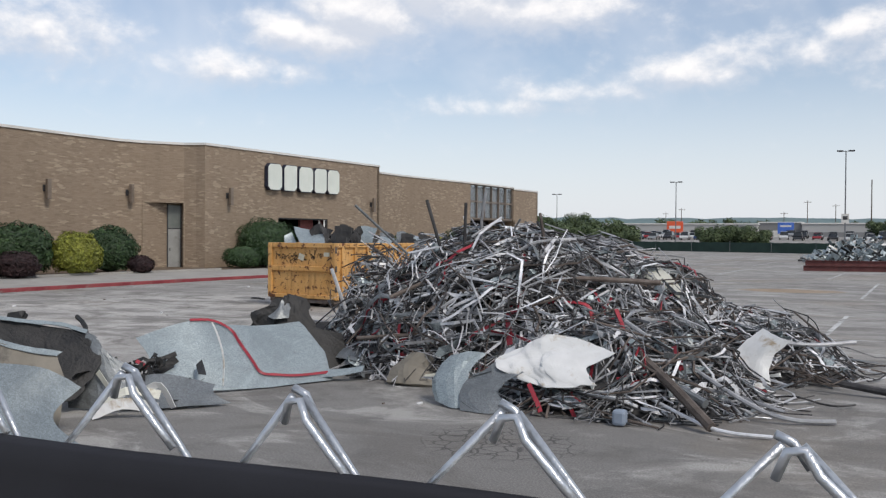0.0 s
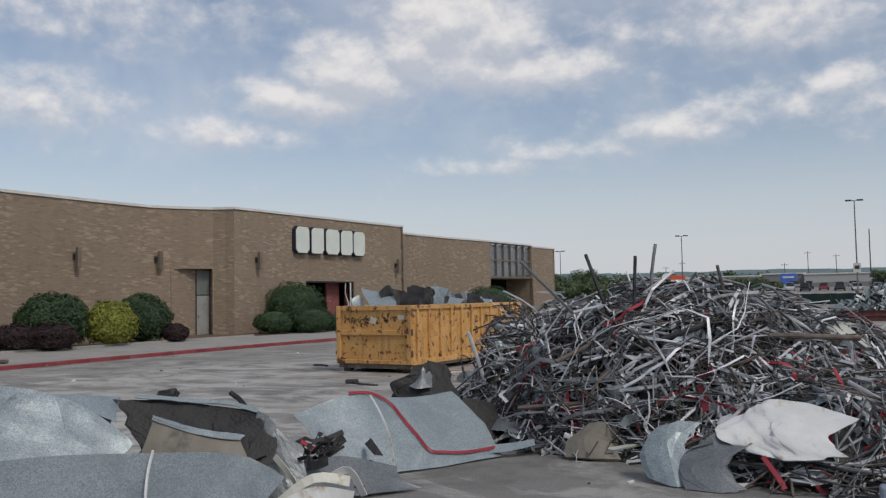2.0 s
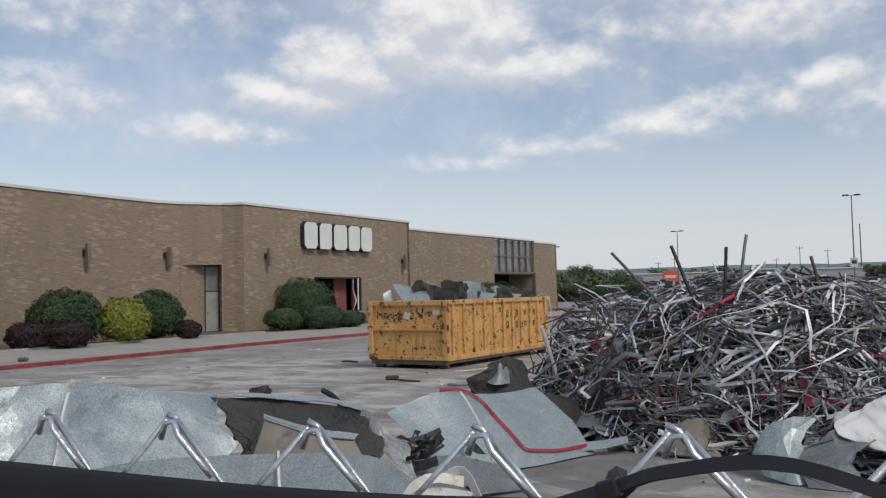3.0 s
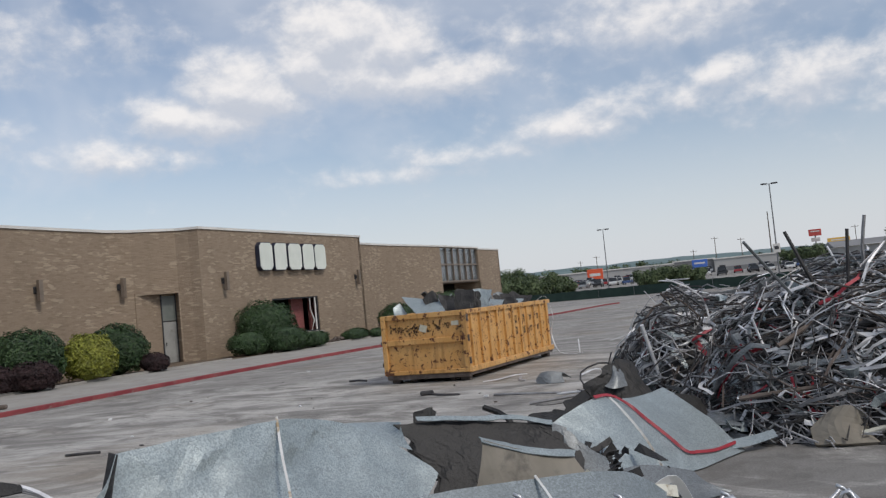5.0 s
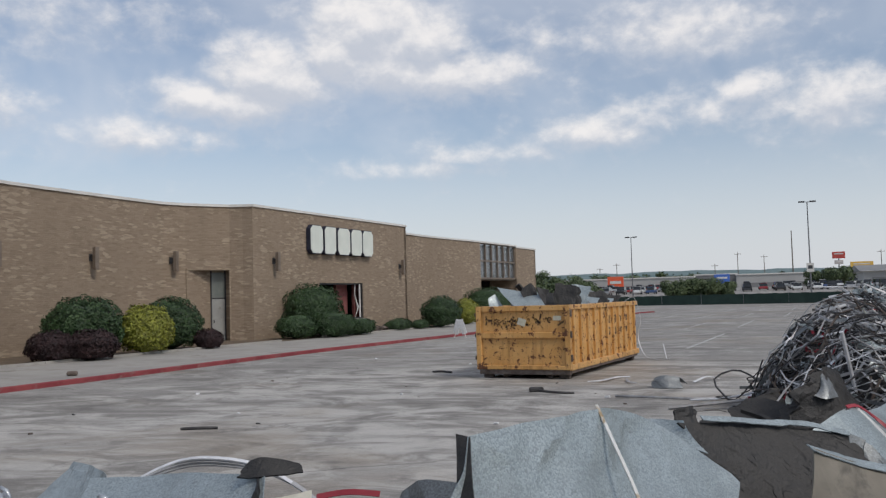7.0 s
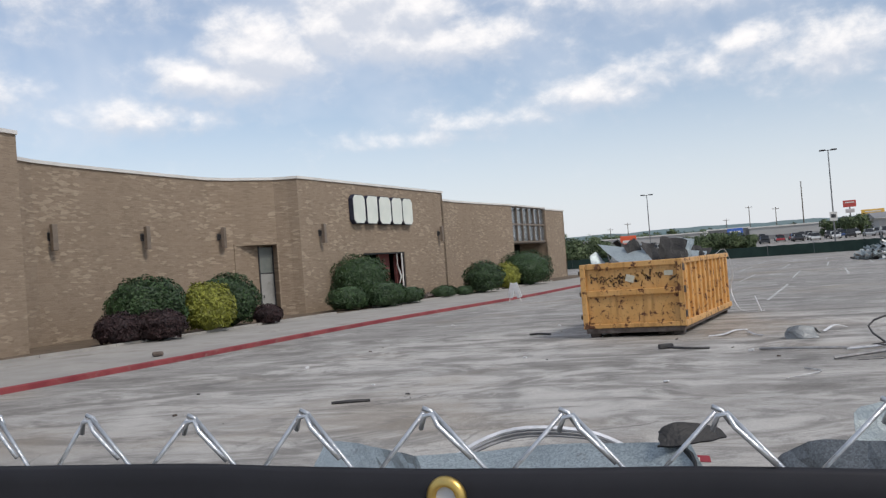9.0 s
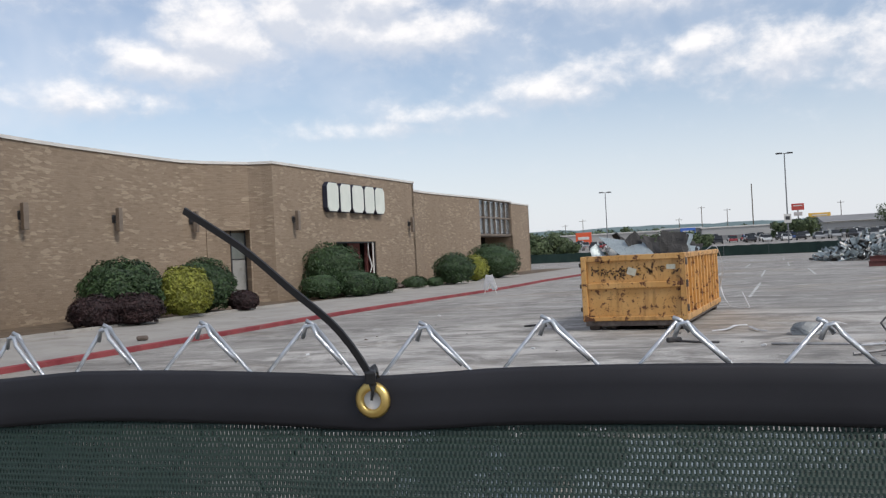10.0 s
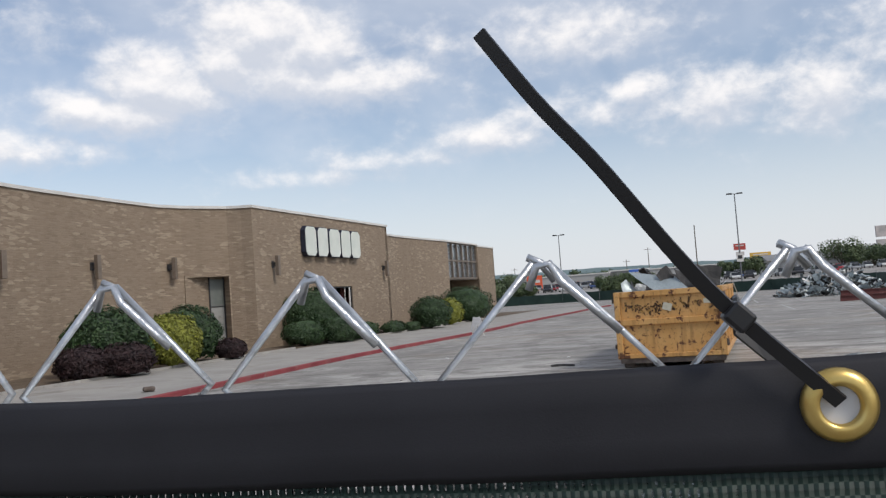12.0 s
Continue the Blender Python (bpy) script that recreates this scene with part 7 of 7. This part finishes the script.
for k, az in enumerate((-8.6, -7.4, -5.6, -4.9, -3.9, -9.8, -2.4, 0.8)):
    x, y = polar(az, 345 + 9 * (k % 3))
    tree(x, y, 8.6 + 0.8 * (k % 3), 5.0, 500 + k, 500, "tree rising behind the shops", 0.2, 0.6)


# wooded hills on the horizon, with the air's haze mixed into their colour
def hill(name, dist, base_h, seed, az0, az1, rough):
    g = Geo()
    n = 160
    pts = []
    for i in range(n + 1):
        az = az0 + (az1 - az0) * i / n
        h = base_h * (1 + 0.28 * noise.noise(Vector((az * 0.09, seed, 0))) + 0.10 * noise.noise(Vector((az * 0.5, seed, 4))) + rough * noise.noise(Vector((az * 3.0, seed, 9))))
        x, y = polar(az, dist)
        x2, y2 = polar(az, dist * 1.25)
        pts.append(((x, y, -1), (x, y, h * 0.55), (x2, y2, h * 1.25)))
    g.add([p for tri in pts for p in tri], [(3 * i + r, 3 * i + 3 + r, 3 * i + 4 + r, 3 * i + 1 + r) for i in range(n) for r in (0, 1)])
    return tagged(part(name, g, HILL, smooth=True), "distant wooded hill ridge with haze painted into its colour", "hills", kind="structure")


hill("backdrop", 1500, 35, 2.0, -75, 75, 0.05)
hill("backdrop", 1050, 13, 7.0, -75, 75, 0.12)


# ---- the fence beside the camera's way ----
PITCH, HALF = 0.0705, 0.0315
FENCE_X0, FENCE_N = -15.35, 236


TIP_LINE = [(-15.5, 1.889), (-13.9, 1.889), (-13.6, 1.885), (-13.45, 1.889), (-13.15, 1.877), (-13.0, 1.876), (-12.8, 1.869), (-12.6, 1.867), (-12.35, 1.877), (-12.1, 1.877), (-11.95, 1.887), (-11.65, 1.883), (-11.35, 1.876), (-11.0, 1.878), (-7.5, 1.869), (-3.4, 1.868), (-2.85, 1.876), (-2.57, 1.873), (0.2, 1.886), (2.0, 1.883)]
HEM_LINE = [(-15.5, 1.852), (-13.9, 1.852), (-13.7, 1.850), (-13.6, 1.852), (-13.5, 1.857), (-13.4, 1.856), (-13.2, 1.847), (-13.1, 1.849), (-13.0, 1.855), (-12.8, 1.845), (-12.65, 1.845), (-12.5, 1.852), (-12.38, 1.859), (-12.2, 1.853), (-12.1, 1.852), (-11.95, 1.860), (-11.8, 1.858), (-11.75, 1.856),
            (-11.68, 1.859), (-11.3, 1.858), (-11.15, 1.861), (-11.0, 1.853), (-7.5, 1.838), (-3.3, 1.846), (-2.85, 1.857), (-2.57, 1.859), (0.2, 1.864), (2.0, 1.865)]
# tips that stand at known places along the fence; the others are spread evenly between them
TIP_MARKS = [-15.35, -13.826, -13.603, -13.434, -13.153, -13.005, -12.576, -12.479, -12.058, -12.004, -11.511, -11.4, -10.971, -7.60, -2.851, -2.574, 0.255, 0.392, 1.55]


def along(line, x):
    for (x0, z0), (x1, z1) in zip(line, line[1:]):
        if x <= x1:
            return z0 + (z1 - z0) * max(0.0, min(1.0, (x - x0) / (x1 - x0)))
    return line[-1][1]


def tip_z(x):
    return along(TIP_LINE, x)


def hem_z(x):
    return along(HEM_LINE, x) + 0.001 * math.sin(x * 21.0)


fence = thing("chain_link_fence", "galvanised chain-link fence with folded wire tips", "fence")


def wire_pair():
    """Two woven wires that meet in one folded tip at the top, running down to the ground."""
    g = Geo()
    r = 0.00135
    rows = 46
    for sgn in (-1, 1):
        pts = [(sgn * 0.0022, 0.0, 0.004)]
        for k in range(1, rows):
            x = sgn * PITCH / 2 if k % 2 else sgn * 0.002
            pts.append((x, 0.0022 * (1 if (k + (sgn > 0)) % 2 else -1), -HALF * k))
        g.tube(pts, r, 6)
    # the fold: one end bent over the tip and laid back along the other wire
    g.tube([(-0.004, -0.002, -0.004), (-0.001, -0.0035, 0.003), (0.003, -0.003, 0.0035), (0.006, -0.0042, -0.002), (0.014, -0.0046, -0.0098), (0.0225, -0.0046, -0.0182)], r, 6)
    g.tube([(-0.004, 0.0025, 0.006), (0.0, 0.0035, 0.004), (0.004, 0.003, -0.002)], r, 6)
    return g.mesh("wire", WIRE, True)


wire = wire_pair()
rng = random.Random(2)
tips = []
for x0, x1 in zip(TIP_MARKS, TIP_MARKS[1:]):
    n = round((x1 - x0) / PITCH)
    tips += [x0 + (x1 - x0) * i / n for i in range(n)]
for x in tips:
    ob = new("wire", wire)
    ob.parent = fence
    ob.matrix_basis = pose(x, 0, tip_z(x) - 0.004 + rng.uniform(-.0015, .0015), rng.uniform(-2, 2), rng.uniform(-1.5, 1.5), rng.uniform(-7, 7))
for k in range(6):
    x = FENCE_X0 + 0.6 + 3.2 * k
    part("post", Geo().tube([(x, 0.045, 0.0), (x, 0.045, 1.70)], 0.03, 10), WIRE, fence, "round galvanised fence post")

# the screen: black hem with brass eyelets above green knitted cloth
screen = thing("privacy_screen", "dark green knitted privacy screen with black hem on the fence", "privacy screen")
cols = 900
xs = [FENCE_X0 + (PITCH * FENCE_N) * i / (cols - 1) for i in range(cols)]
def belly(x, z):
    return -0.0075 - 0.004 * noise.noise(Vector((x * 3.0, z * 2.0, 0))) - 0.002 * noise.noise(Vector((x * 14, z * 6, 5)))
def hem_row(dz, dy=0.0):
    return [Vector((x, belly(x, hem_z(x) + dz) + dy, hem_z(x) + dz)) for x in xs]
part("hem", Geo().sheet([hem_row(0.0, 0.0012), hem_row(-0.002, -0.0012), hem_row(-0.010, -0.001), hem_row(-0.020, -0.001), hem_row(-0.028, -0.0012), hem_row(-0.0305, 0.001)], 0.0012), HEM, screen, "smooth black woven hem", smooth=True)
rows = [hem_row(-0.0302, 0.0015)]
for z in (1.75, 1.65, 1.5, 1.3, 1.0, 0.7, 0.4, 0.15, 0.03):
    rows.append([Vector((x, belly(x, z) - 0.004, z)) for x in xs])
part("cloth", Geo().sheet(rows, 0.0008), CLOTH, screen, "dark green knitted cloth", smooth=True)

EYELETS = [-13.597, -13.004, -12.399, -11.751, -11.142] + [-11.145 + 0.605 * k for k in range(1, 19)] + [-14.2, -14.8]


def eyelet(x):
    z = hem_z(x) - 0.0125
    y = belly(x, z) - 0.003
    m = Matrix.Translation((x, y, z)) @ Matrix.Rotation(math.pi / 2, 4, "X")
    g = Geo().lathe([(0.0052, 0.001), (0.0056, 0.0026), (0.0068, 0.0031), (0.0090, 0.0022), (0.0102, 0.0008), (0.0104, -0.0004), (0.0052, -0.001), (0.0052, 0.001)], 28, m)
    part("eyelet", g, BRASS, screen, "brass eyelet", smooth=True)
    # a white disc closes the hole and imitates daylight behind it
    g = Geo().lathe([(0.0, 0.0002), (0.0055, 0.0002)], 20, m)
    part("eyelet_light_disc", g, PAPER, screen, "pale disc painted as light showing through the eyelet")


for x in EYELETS:
    eyelet(x)


def cable_tie(x, tail, label="black plastic cable tie with a long loose tail"):
    """A tie through an eyelet, over the wire; tail lists points away from the eyelet (dx, dy, dz)."""
    z = hem_z(x) - 0.0125
    t = thing("cable_tie", label, "cable tie", "cable ties on the screen")
    y = belly(x, z) - 0.005
    start = Vector((x, y, z + 0.001))
    pts = [start] + [start + Vector(p) for p in tail]
    part("tail", Geo().ribbon(smooth_line(pts, 22), 0.0042, 0.0014, 1.1, 0.2), BLACKPLASTIC, t)
    h = pts[1]
    d = (pts[1] - pts[0]).normalized()
    part("head", Geo().box((0.0075, 0.006, 0.0065), Matrix.Translation(h) @ d.to_track_quat("X", "Z").to_matrix().to_4x4(), 0.001), BLACKPLASTIC, t)
    part("loop", Geo().ribbon(smooth_line([h + Vector((0, -0.001, 0)), h + Vector((0.001, 0.006, 0.004)), h + Vector((0.001, 0.010, -0.004)), start + Vector((0, 0.007, 0))], 10), 0.0046, 0.0013, 1.2), BLACKPLASTIC, t)


cable_tie(-13.597, [(-0.025, -0.003, 0.025), (-0.040, -0.005, 0.043), (-0.060, -0.008, 0.071), (-0.076, -0.008, 0.091), (-0.091, -0.008, 0.113)])
cable_tie(-13.004, [(-0.011, -0.002, 0.013), (-0.03, -0.01, 0.017), (-0.055, -0.02, 0.018)])
cable_tie(-12.399, [(-0.012, -0.004, 0.016), (-0.026, -0.014, 0.030)], "short black plastic cable tie")
cable_tie(-11.751, [(0.001, -0.003, 0.013), (-0.016, -0.006, 0.040), (-0.042, -0.010, 0.064), (-0.070, -0.011, 0.088), (-0.106, -0.012, 0.112)])
cable_tie(-11.142, [(0.012, -0.003, 0.014), (0.020, -0.004, 0.026), (0.026, -0.008, 0.012), (0.024, -0.010, 0.000)], "black plastic cable tie with a bent tail")
cable_tie(-3.28, [(0.055, -0.003, 0.020), (0.075, -0.01, 0.028), (0.11, -0.02, 0.034), (0.15, -0.03, 0.024)])
cable_tie(-4.49, [(-0.012, -0.003, 0.013), (-0.03, -0.01, 0.016)], "short black plastic cable tie")
cable_tie(-14.2, [(-0.012, -0.003, 0.013), (-0.04, -0.01, 0.03)])
